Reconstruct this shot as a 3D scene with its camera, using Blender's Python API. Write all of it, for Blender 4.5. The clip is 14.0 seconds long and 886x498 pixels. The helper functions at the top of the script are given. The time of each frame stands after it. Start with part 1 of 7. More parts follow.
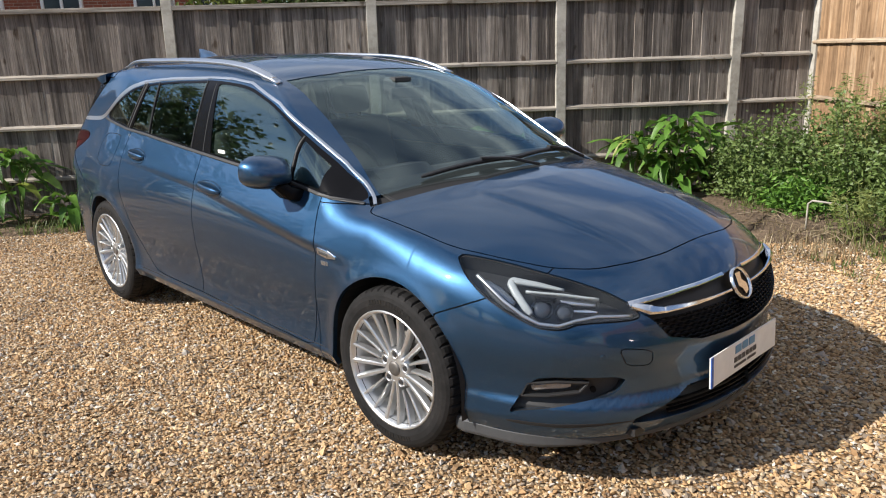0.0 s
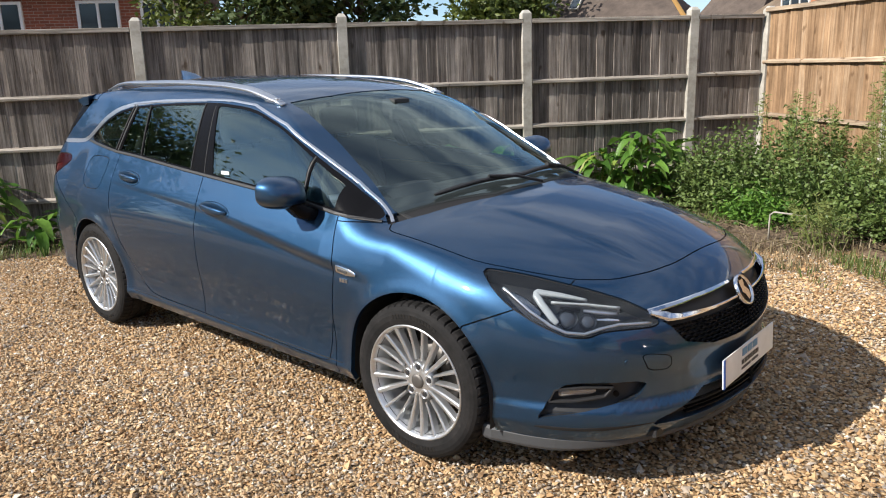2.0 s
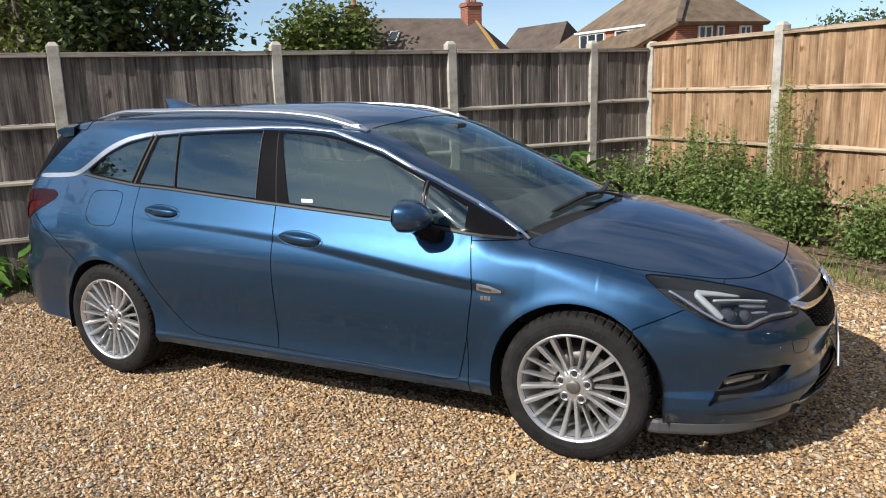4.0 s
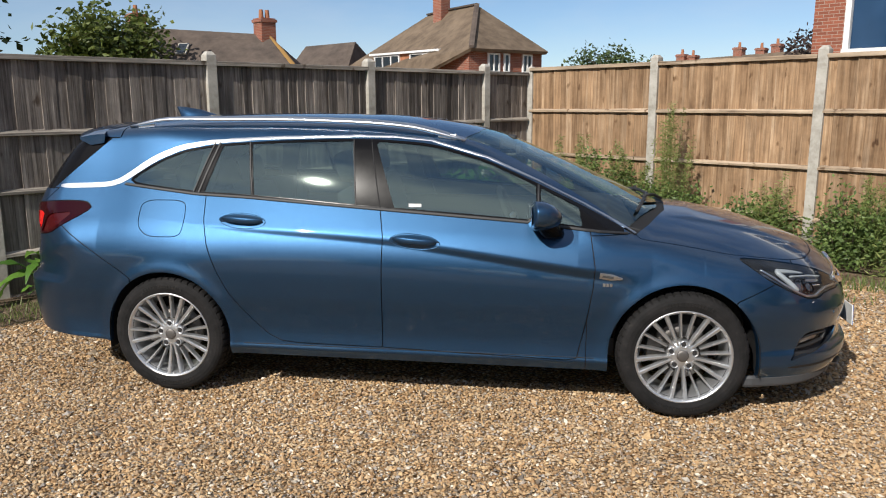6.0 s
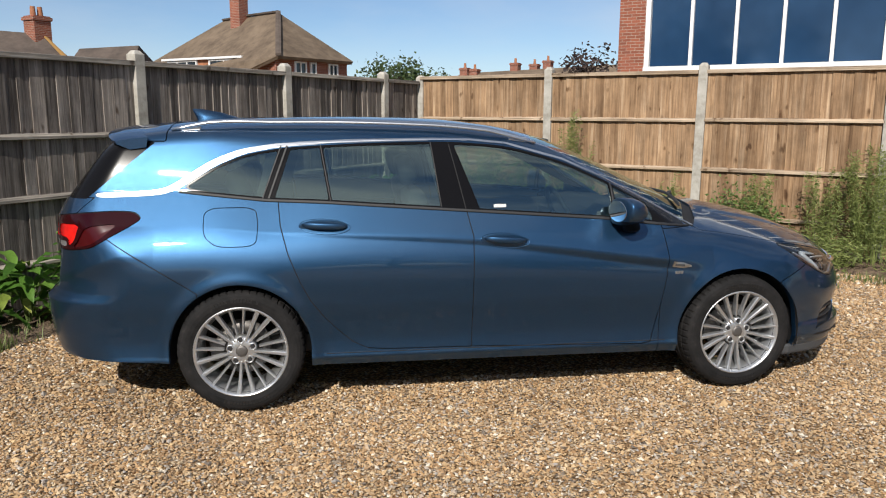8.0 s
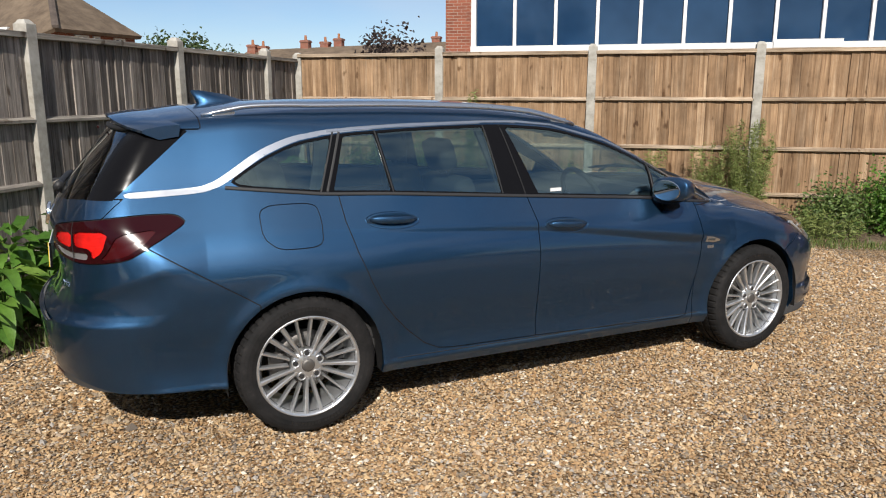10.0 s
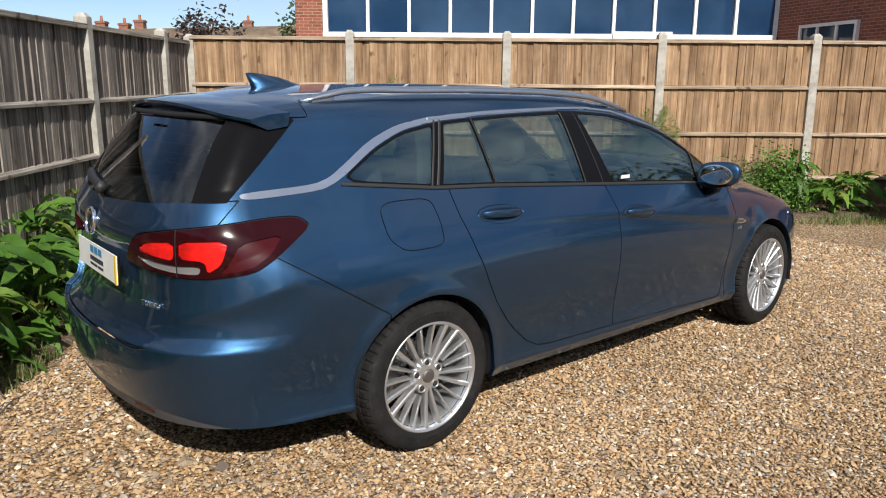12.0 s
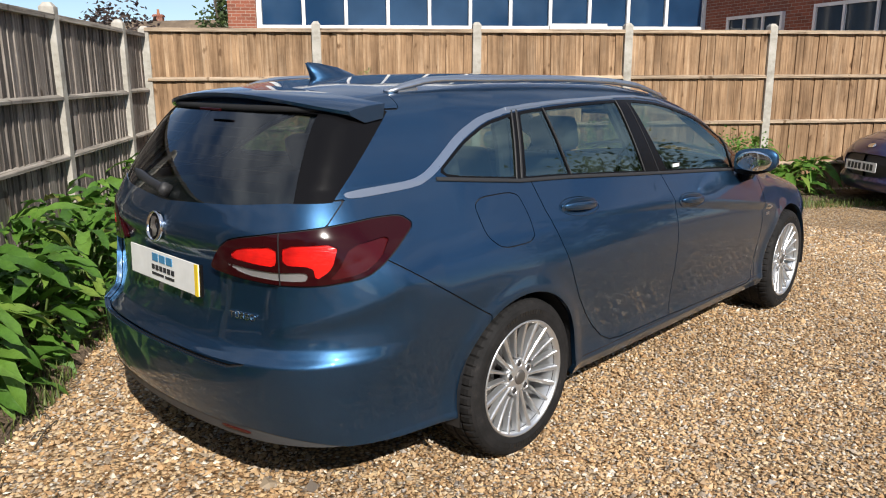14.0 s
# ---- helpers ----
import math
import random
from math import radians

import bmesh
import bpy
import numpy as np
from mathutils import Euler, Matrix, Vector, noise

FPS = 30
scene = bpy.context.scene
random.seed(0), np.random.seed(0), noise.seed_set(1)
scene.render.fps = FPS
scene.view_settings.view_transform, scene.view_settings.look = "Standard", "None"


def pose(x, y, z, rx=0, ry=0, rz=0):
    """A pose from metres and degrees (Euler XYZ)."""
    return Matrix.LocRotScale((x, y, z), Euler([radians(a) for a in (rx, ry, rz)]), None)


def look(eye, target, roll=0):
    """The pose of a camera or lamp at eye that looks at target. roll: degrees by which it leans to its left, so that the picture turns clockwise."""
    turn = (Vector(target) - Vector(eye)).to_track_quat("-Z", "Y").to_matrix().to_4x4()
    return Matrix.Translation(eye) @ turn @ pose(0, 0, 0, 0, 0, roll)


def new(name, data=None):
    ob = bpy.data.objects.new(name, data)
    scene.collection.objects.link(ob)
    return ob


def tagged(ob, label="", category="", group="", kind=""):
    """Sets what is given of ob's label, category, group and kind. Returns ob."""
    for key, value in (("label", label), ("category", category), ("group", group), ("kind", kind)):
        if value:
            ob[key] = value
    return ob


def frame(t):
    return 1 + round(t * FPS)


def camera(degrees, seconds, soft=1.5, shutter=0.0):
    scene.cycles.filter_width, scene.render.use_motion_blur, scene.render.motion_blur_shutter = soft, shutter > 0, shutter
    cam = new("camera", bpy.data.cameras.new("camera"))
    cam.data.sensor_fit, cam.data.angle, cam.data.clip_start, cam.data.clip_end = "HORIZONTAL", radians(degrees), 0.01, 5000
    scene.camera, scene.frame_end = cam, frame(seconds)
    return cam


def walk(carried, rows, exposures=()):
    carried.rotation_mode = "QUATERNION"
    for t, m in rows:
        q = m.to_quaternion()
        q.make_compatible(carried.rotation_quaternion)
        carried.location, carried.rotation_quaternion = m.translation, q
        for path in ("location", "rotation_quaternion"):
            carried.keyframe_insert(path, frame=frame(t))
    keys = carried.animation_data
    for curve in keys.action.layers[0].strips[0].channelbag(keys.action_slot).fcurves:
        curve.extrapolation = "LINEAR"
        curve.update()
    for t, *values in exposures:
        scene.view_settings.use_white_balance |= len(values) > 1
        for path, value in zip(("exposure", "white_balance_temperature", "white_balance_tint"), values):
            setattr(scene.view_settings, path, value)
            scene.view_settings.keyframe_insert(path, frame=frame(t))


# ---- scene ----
cam = camera(61.2, 14.0, soft=1.1)
PATH = [
    (0, (1.589, -4.711, 1.481), (1.779, -2.789, 0.961), -1.7),
    (0.5, (1.591, -4.717, 1.488), (1.791, -2.796, 0.966), -1.6),
    (1, (1.591, -4.723, 1.478), (1.818, -2.802, 0.972), -1.4),
    (1.5, (1.542, -4.725, 1.495), (1.811, -2.807, 0.996), -1.5),
    (2, (1.292, -4.77, 1.507), (1.631, -2.858, 1.028), -1.8),
    (2.5, (1.041, -4.714, 1.488), (1.472, -2.817, 1.025), -2.1),
    (3, (0.687, -4.635, 1.518), (1.245, -2.767, 1.072), -2.2),
    (5.5, (-1.168, -4.045, 1.529), (0.06, -2.515, 1.141), -0.6),
    (6, (-1.572, -3.838, 1.53), (-0.232, -2.403, 1.148), -0.3),
    (6.5, (-1.879, -3.638, 1.534), (-0.449, -2.293, 1.155), -0.3),
    (7, (-2.154, -3.34, 1.511), (-0.621, -2.106, 1.146), -0.1),
    (9.5, (-2.938, -1.67, 1.493), (-1.069, -1.078, 1.099), 0.1),
    (10, (-2.932, -1.323, 1.508), (-1.028, -0.864, 1.098), -0.0),
    (10.5, (-2.993, -0.961, 1.522), (-1.066, -0.63, 1.102), 0.2),
    (11, (-2.933, -0.627, 1.49), (-0.99, -0.432, 1.061), 0.4),
    (11.5, (-2.877, -0.343, 1.492), (-0.926, -0.263, 1.061), 0.5),
    (12, (-2.864, 0.001, 1.491), (-0.913, -0.037, 1.052), 0.4),
    (12.5, (-2.786, 0.245, 1.466), (-0.84, 0.117, 1.02), 0.2),
    (13, (-2.699, 0.486, 1.467), (-0.76, 0.288, 1.017), 0.1),
    (13.5, (-2.694, 0.633, 1.468), (-0.761, 0.396, 1.015), -0.1),
    (14, (-2.674, 0.65, 1.468), (-0.743, 0.399, 1.015), -0.2),
]
walk(cam, [(t, look(eye, target, roll)) for t, eye, target, roll in PATH],
     exposures=[(0.0, 0.66), (2.0, 0.66), (3.0, 0.6), (5.5, 0.22), (7.0, 0.12), (9.5, 0.12), (12.0, 0.27), (14.0, 0.38)])

# ---- sky and sun ----
SUN_AZ, SUN_EL = radians(13.0), radians(37.0)       # way the light travels in plan, height of the sun
world = bpy.data.worlds.new("sky")
scene.world = world
world.use_nodes = True
wn, wl = world.node_tree.nodes, world.node_tree.links
wn.clear()
sky = wn.new("ShaderNodeTexSky")
sky.sky_type, sky.sun_disc = "NISHITA", False
sky.sun_elevation, sky.sun_rotation = SUN_EL, radians(257.0)
sky.air_density, sky.dust_density, sky.ozone_density = 0.8, 0.1, 4.0
wtc = wn.new("ShaderNodeTexCoord")
wmap = wn.new("ShaderNodeMapping")
wmap.inputs["Scale"].default_value = (1.0, 1.0, 3.2)
wnoise = wn.new("ShaderNodeTexNoise")
wnoise.inputs["Scale"].default_value, wnoise.inputs["Detail"].default_value = 2.1, 7.0
wnoise.inputs["Roughness"].default_value = 0.58
wramp = wn.new("ShaderNodeValToRGB")
wramp.color_ramp.elements[0].position, wramp.color_ramp.elements[1].position = 0.38, 0.66
wramp.color_ramp.elements[1].color = (0.8, 0.8, 0.8, 1)
wmix = wn.new("ShaderNodeMix")
wmix.data_type = "RGBA"
wmix.inputs["B"].default_value = (7.0, 7.4, 8.0, 1)
wbg, wout = wn.new("ShaderNodeBackground"), wn.new("ShaderNodeOutputWorld")
wbg.inputs["Strength"].default_value = 0.092
wl.new(wtc.outputs["Generated"], wmap.inputs["Vector"])
wl.new(wmap.outputs["Vector"], wnoise.inputs["Vector"])
wl.new(wnoise.outputs["Fac"], wramp.inputs["Fac"])
wsep, wrise, wmul = wn.new("ShaderNodeSeparateXYZ"), wn.new("ShaderNodeMapRange"), wn.new("ShaderNodeMath")
wrise.inputs["From Min"].default_value, wrise.inputs["From Max"].default_value = 0.10, 0.42
wrise.inputs["To Min"].default_value = 0.34
wmul.operation = "MULTIPLY"
wl.new(wtc.outputs["Generated"], wsep.inputs["Vector"])
wl.new(wsep.outputs["Z"], wrise.inputs["Value"])
wl.new(wramp.outputs["Color"], wmul.inputs[0])
wl.new(wrise.outputs["Result"], wmul.inputs[1])
wl.new(wmul.outputs["Value"], wmix.inputs["Factor"])
wl.new(sky.outputs["Color"], wmix.inputs["A"])
wl.new(wmix.outputs["Result"], wbg.inputs["Color"])
wl.new(wbg.outputs["Background"], wout.inputs["Surface"])

sun_data = bpy.data.lights.new("sun", "SUN")
sun_data.energy, sun_data.angle, sun_data.color = 4.8, radians(0.6), (1.0, 0.945, 0.87)
sun = new("sun", sun_data)
SUN_WAY = Vector((math.cos(SUN_AZ) * math.cos(SUN_EL), math.sin(SUN_AZ) * math.cos(SUN_EL), -math.sin(SUN_EL)))
sun.matrix_world = look((-20, -2, 15), Vector((-20, -2, 15)) + SUN_WAY)

# ---- materials ----
def mat(name, color, rough=0.5, metal=0.0, coat=0.0, spec=0.5):
    m = bpy.data.materials.new(name)
    m.use_nodes = True
    b = m.node_tree.nodes["Principled BSDF"]
    b.inputs["Base Color"].default_value = (*color, 1)
    b.inputs["Roughness"].default_value, b.inputs["Metallic"].default_value = rough, metal
    b.inputs["Coat Weight"].default_value, b.inputs["Coat Roughness"].default_value = coat, 0.02
    b.inputs["Specular IOR Level"].default_value = spec
    return m


def nodes_of(m):
    nt = m.node_tree
    return nt.nodes, nt.links, nt.nodes["Principled BSDF"]


def texnoise(m, scale, detail=4.0, rough=0.55, stretch=None, coord="Object"):
    n, l, b = nodes_of(m)
    tc, mp, tx = n.new("ShaderNodeTexCoord"), n.new("ShaderNodeMapping"), n.new("ShaderNodeTexNoise")
    if stretch:
        mp.inputs["Scale"].default_value = stretch
    l.new(tc.outputs[coord], mp.inputs["Vector"])
    l.new(mp.outputs["Vector"], tx.inputs["Vector"])
    tx.inputs["Scale"].default_value, tx.inputs["Detail"].default_value, tx.inputs["Roughness"].default_value = scale, detail, rough
    return tx.outputs["Fac"]


def ramp(m, fac, stops):
    n, l, b = nodes_of(m)
    r = n.new("ShaderNodeValToRGB")
    els = r.color_ramp.elements
    while len(els) < len(stops):
        els.new(0.5)
    for e, (p, c) in zip(els, stops):
        e.position, e.color = p, (*c, 1)
    l.new(fac, r.inputs["Fac"])
    return r.outputs["Color"]


def mixed(m, fac, a, b_, mode="MIX"):
    n, l, b = nodes_of(m)
    x = n.new("ShaderNodeMix")
    x.data_type, x.blend_type = "RGBA", mode
    for key, v in (("Factor", fac), ("A", a), ("B", b_)):
        if hasattr(v, "is_linked"):
            l.new(v, x.inputs[key])
        elif key == "Factor":
            x.inputs[key].default_value = v
        else:
            x.inputs[key].default_value = (*v, 1)
    return x.outputs["Result"]


def base(m, out):
    n, l, b = nodes_of(m)
    l.new(out, b.inputs["Base Color"])


def bump(m, fac, strength, dist):
    n, l, b = nodes_of(m)
    u = n.new("ShaderNodeBump")
    u.inputs["Strength"].default_value, u.inputs["Distance"].default_value = strength, dist
    l.new(fac, u.inputs["Height"])
    old = b.inputs["Normal"].links
    if old:
        l.new(old[0].from_socket, u.inputs["Normal"])
    l.new(u.outputs["Normal"], b.inputs["Normal"])


def rough_from(m, fac, lo, hi):
    n, l, b = nodes_of(m)
    r = n.new("ShaderNodeMapRange")
    r.inputs["To Min"].default_value, r.inputs["To Max"].default_value = lo, hi
    l.new(fac, r.inputs["Value"])
    l.new(r.outputs["Result"], b.inputs["Roughness"])


def random_of(m, kind="object"):
    n, l, b = nodes_of(m)
    if kind == "object":
        return n.new("ShaderNodeObjectInfo").outputs["Random"]
    return n.new("ShaderNodeNewGeometry").outputs["Random Per Island"]


def piece_noise(m, scale, detail=4.0, rough=0.55, stretch=(1.0, 1.0, 1.0)):
    """Noise that runs differently over each piece of timber."""
    n, l, b = nodes_of(m)
    tc, oi, sc, ad, mp, tx = (n.new("ShaderNode" + k) for k in ("TexCoord", "ObjectInfo", "VectorMath", "VectorMath", "Mapping", "TexNoise"))
    sc.operation, ad.operation = "SCALE", "ADD"
    sc.inputs["Scale"].default_value = 7.3
    mp.inputs["Scale"].default_value = stretch
    l.new(oi.outputs["Location"], sc.inputs[0])
    l.new(sc.outputs["Vector"], ad.inputs[0])
    l.new(tc.outputs["Object"], ad.inputs[1])
    l.new(ad.outputs["Vector"], mp.inputs["Vector"])
    l.new(mp.outputs["Vector"], tx.inputs["Vector"])
    tx.inputs["Scale"].default_value, tx.inputs["Detail"].default_value, tx.inputs["Roughness"].default_value = scale, detail, rough
    return tx.outputs["Fac"]


def wood_mat(name, stops, tint_lo, tint_hi, upright=True, dark=(0.50, 0.48, 0.46)):
    m = mat(name, (0.2, 0.17, 0.14), 0.85, spec=0.25)
    along = (1.0, 1.0, 0.06) if upright else (0.06, 1.0, 1.0)
    grain = piece_noise(m, 16, 7, 0.68, along)
    fine = piece_noise(m, 90, 3, 0.6, (1.0, 1.0, 0.03) if upright else (0.03, 1.0, 1.0))
    col = ramp(m, grain, stops)
    streak = ramp(m, piece_noise(m, 55, 4, 0.7, (1.0, 1.0, 0.025) if upright else (0.025, 1.0, 1.0)), [(0.36, dark), (0.52, (1.0, 1.0, 1.0)), (0.72, (1.22, 1.20, 1.17))])
    col = mixed(m, 1.0, col, streak, "MULTIPLY")
    knot = ramp(m, piece_noise(m, 11, 2, 0.4, (1.0, 1.0, 0.45)), [(0.26, (0.42, 0.36, 0.31)), (0.33, (1, 1, 1))])
    col = mixed(m, 1.0, col, knot, "MULTIPLY")
    rnd = ramp(m, random_of(m), [(0.0, tint_lo), (1.0, tint_hi)])
    col = mixed(m, 1.0, col, rnd, "MULTIPLY")
    stain = ramp(m, piece_noise(m, 2.6, 5, 0.65), [(0.3, (0.66, 0.65, 0.65)), (0.62, (1.08, 1.06, 1.04))])
    base(m, mixed(m, 1.0, col, stain, "MULTIPLY"))
    bump(m, fine, 0.6, 0.004)
    bump(m, grain, 0.5, 0.006)
    return m


M_WOOD_GREY = wood_mat("weathered_grey_wood", [(0.30, (0.105, 0.094, 0.086)), (0.52, (0.255, 0.235, 0.216)), (0.72, (0.46, 0.435, 0.41))],
                       (0.55, 0.53, 0.52), (1.20, 1.15, 1.10))
M_WOOD_TAN = wood_mat("treated_tan_wood", [(0.30, (0.185, 0.112, 0.062)), (0.52, (0.335, 0.222, 0.132)), (0.72, (0.48, 0.36, 0.245))],
                      (0.76, 0.73, 0.70), (1.18, 1.17, 1.15), dark=(0.70, 0.67, 0.64))
M_RAIL_GREY = wood_mat("silvered_rail_wood", [(0.30, (0.20, 0.185, 0.165)), (0.52, (0.36, 0.335, 0.30)), (0.72, (0.50, 0.47, 0.43))],
                       (0.85, 0.84, 0.82), (1.12, 1.10, 1.06), upright=False)
M_RAIL_TAN = wood_mat("pale_rail_wood", [(0.30, (0.26, 0.195, 0.135)), (0.52, (0.45, 0.36, 0.265)), (0.72, (0.58, 0.49, 0.385))],
                      (0.88, 0.86, 0.84), (1.10, 1.08, 1.05), upright=False)
M_CONCRETE = mat("concrete_post", (0.45, 0.42, 0.37), 0.9, spec=0.3)
base(M_CONCRETE, ramp(M_CONCRETE, texnoise(M_CONCRETE, 9, 6, 0.65), [(0.3, (0.27, 0.25, 0.21)), (0.55, (0.43, 0.405, 0.355)), (0.75, (0.52, 0.50, 0.45))]))
bump(M_CONCRETE, texnoise(M_CONCRETE, 160, 3), 0.35, 0.003)

M_GROUND = mat("gravel_bed", (0.35, 0.25, 0.15), 0.95, spec=0.2)
gn, gl, gb = nodes_of(M_GROUND)
gtc, gvo = gn.new("ShaderNodeTexCoord"), gn.new("ShaderNodeTexVoronoi")
gvo.inputs["Scale"].default_value = 62.0
gl.new(gtc.outputs["Object"], gvo.inputs["Vector"])
gsep = gn.new("ShaderNodeSeparateColor")
gl.new(gvo.outputs["Color"], gsep.inputs["Color"])
GRAVEL_STOPS = [(0.0, (0.20, 0.115, 0.055)), (0.16, (0.46, 0.285, 0.14)), (0.34, (0.60, 0.425, 0.235)), (0.48, (0.34, 0.215, 0.115)), (0.60, (0.64, 0.49, 0.31)),
                (0.74, (0.16, 0.135, 0.115)), (0.82, (0.54, 0.36, 0.19)), (0.92, (0.38, 0.35, 0.32)), (0.97, (0.76, 0.68, 0.55))]
gcol = ramp(M_GROUND, gsep.outputs["Red"], GRAVEL_STOPS)
# shade in the gaps between stones, painted into the bed's colour
gshade = ramp(M_GROUND, gvo.outputs["Distance"], [(0.35, (1, 1, 1)), (0.75, (0.26, 0.23, 0.20))])
gbig = ramp(M_GROUND, texnoise(M_GROUND, 0.7, 4), [(0.35, (0.80, 0.79, 0.78)), (0.65, (1.06, 1.05, 1.03))])
base(M_GROUND, mixed(M_GROUND, 1.0, mixed(M_GROUND, 1.0, gcol, gshade, "MULTIPLY"), gbig, "MULTIPLY"))
ginv = gn.new("ShaderNodeMath")
ginv.operation = "SUBTRACT"
ginv.inputs[0].default_value = 1.0
gl.new(gvo.outputs["Distance"], ginv.inputs[1])
bump(M_GROUND, ginv.outputs["Value"], 0.8, 0.012)

M_STONE = mat("gravel_stone", (0.4, 0.3, 0.18), 0.8, spec=0.35)
scol = ramp(M_STONE, random_of(M_STONE, "island"), GRAVEL_STOPS)
base(M_STONE, mixed(M_STONE, 1.0, scol, ramp(M_STONE, texnoise(M_STONE, 0.7, 4), [(0.35, (0.84, 0.83, 0.82)), (0.65, (1.06, 1.05, 1.03))]), "MULTIPLY"))
bump(M_STONE, texnoise(M_STONE, 180, 3), 0.3, 0.003)

M_SOIL = mat("dark_soil", (0.09, 0.065, 0.045), 0.95, spec=0.2)
base(M_SOIL, ramp(M_SOIL, texnoise(M_SOIL, 22, 6, 0.7), [(0.3, (0.06, 0.043, 0.03)), (0.55, (0.16, 0.115, 0.078)), (0.75, (0.32, 0.24, 0.16))]))
bump(M_SOIL, texnoise(M_SOIL, 45, 5), 0.8, 0.03)


def leaf_mat(name, lo, hi, rough=0.5):
    m = mat(name, lo, rough, spec=0.4)
    n, l, b = nodes_of(m)
    col = ramp(m, random_of(m, "island"), [(0.0, lo), (0.6, tuple((a + c) / 2 for a, c in zip(lo, hi))), (1.0, hi)])
    base(m, col)
    tr, mx = n.new("ShaderNodeBsdfTranslucent"), n.new("ShaderNodeMixShader")
    l.new(col, tr.inputs["Color"])
    mx.inputs["Fac"].default_value = 0.28
    l.new(b.outputs["BSDF"], mx.inputs[1])
    l.new(tr.outputs["BSDF"], mx.inputs[2])
    l.new(mx.outputs["Shader"], n["Material Output"].inputs["Surface"])
    return m


M_LEAF = leaf_mat("broad_leaf", (0.055, 0.14, 0.02), (0.17, 0.32, 0.05))
M_LEAF2 = leaf_mat("bush_leaf", (0.070, 0.118, 0.030), (0.20, 0.275, 0.080))
M_LEAF3 = leaf_mat("feathery_weed", (0.13, 0.17, 0.045), (0.30, 0.34, 0.11))
M_TREE = leaf_mat("tree_leaf", (0.030, 0.055, 0.016), (0.10, 0.14, 0.045))
M_TREE2 = leaf_mat("light_tree_leaf", (0.05, 0.08, 0.015), (0.14, 0.17, 0.035))
M_GRASS = leaf_mat("grass", (0.07, 0.11, 0.025), (0.22, 0.26, 0.08))
M_STRAW = leaf_mat("dry_stalk", (0.20, 0.15, 0.085), (0.38, 0.31, 0.19))
M_BARK = mat("bark", (0.09, 0.07, 0.05), 0.9)
bump(M_BARK, texnoise(M_BARK, 20, 5, 0.6, (1, 1, 0.2)), 0.8, 0.02)
M_BRICK = mat("red_brick", (0.28, 0.11, 0.07), 0.9, spec=0.2)
bn, bl_, bb = nodes_of(M_BRICK)
btc, bmp, btx = bn.new("ShaderNodeTexCoord"), bn.new("ShaderNodeMapping"), bn.new("ShaderNodeTexBrick")
bmp.inputs["Rotation"].default_value = (radians(90), 0, 0)
bl_.new(btc.outputs["UV"], btx.inputs["Vector"])
btx.inputs["Scale"].default_value = 1.0
btx.inputs["Brick Width"].default_value, btx.inputs["Row Height"].default_value, btx.inputs["Mortar Size"].default_value = 0.225, 0.075, 0.006
btx.inputs["Color1"].default_value, btx.inputs["Color2"].default_value, btx.inputs["Mortar"].default_value = (0.30, 0.10, 0.06, 1), (0.20, 0.07, 0.045, 1), (0.33, 0.27, 0.22, 1)
bl_.new(btx.outputs["Color"], bb.inputs["Base Color"])


def roof_mat(name, lo, hi):
    m = mat(name, lo, 0.9, spec=0.2)
    c = ramp(m, texnoise(m, 1.2, 6, 0.7), [(0.3, lo), (0.7, hi)])
    base(m, c)
    n, l, b = nodes_of(m)
    tc, wv = n.new("ShaderNodeTexCoord"), n.new("ShaderNodeTexWave")
    wv.wave_type, wv.bands_direction, wv.wave_profile = "BANDS", "Z", "SAW"
    wv.inputs["Scale"].default_value = 2.6
    wv.inputs["Distortion"].default_value = 0.6
    l.new(tc.outputs["Object"], wv.inputs["Vector"])
    bump(m, wv.outputs["Fac"], 0.7, 0.05)
    return m


M_ROOF = roof_mat("brown_tile", (0.095, 0.07, 0.05), (0.22, 0.165, 0.115))
M_ROOF2 = roof_mat("dark_tile", (0.065, 0.052, 0.045), (0.14, 0.11, 0.09))
M_LICHEN = mat("orange_lichen_tile", (0.34, 0.19, 0.055), 0.9)
M_WHITE = mat("white_frame", (0.78, 0.78, 0.76), 0.45)
base(M_WHITE, ramp(M_WHITE, texnoise(M_WHITE, 4, 5), [(0.3, (0.70, 0.70, 0.68)), (0.7, (0.82, 0.82, 0.80))]))
M_PANE_BLUE = mat("dark_blue_pane", (0.012, 0.035, 0.085), 0.06, spec=0.6)
base(M_PANE_BLUE, ramp(M_PANE_BLUE, texnoise(M_PANE_BLUE, 0.6, 3), [(0.3, (0.008, 0.028, 0.07)), (0.7, (0.02, 0.055, 0.12))]))
M_PANE = mat("dark_window_pane", (0.03, 0.04, 0.05), 0.06, spec=0.6)
M_TERRACOTTA = mat("terracotta", (0.36, 0.14, 0.07), 0.85)
base(M_TERRACOTTA, ramp(M_TERRACOTTA, texnoise(M_TERRACOTTA, 7, 4), [(0.3, (0.26, 0.10, 0.05)), (0.7, (0.42, 0.18, 0.09))]))

# ---- building blocks ----
def mesh_of(name, bm):
    me = bpy.data.meshes.new(name)
    bm.to_mesh(me)
    bm.free()
    return me


def part(name, bm, material, parent=None, label="", smooth=False):
    me = bm if isinstance(bm, bpy.types.Mesh) else mesh_of(name, bm)
    if material and not me.materials:
        me.materials.append(material)
    if smooth:
        me.shade_smooth()
    ob = new(name, me)
    if parent:
        ob.parent = parent
    if label:
        tagged(ob, label)
    return ob


def empty(name, m, label, category, group="", kind=""):
    ob = new(name)
    ob.matrix_world = m
    return tagged(ob, label, category, group, kind)


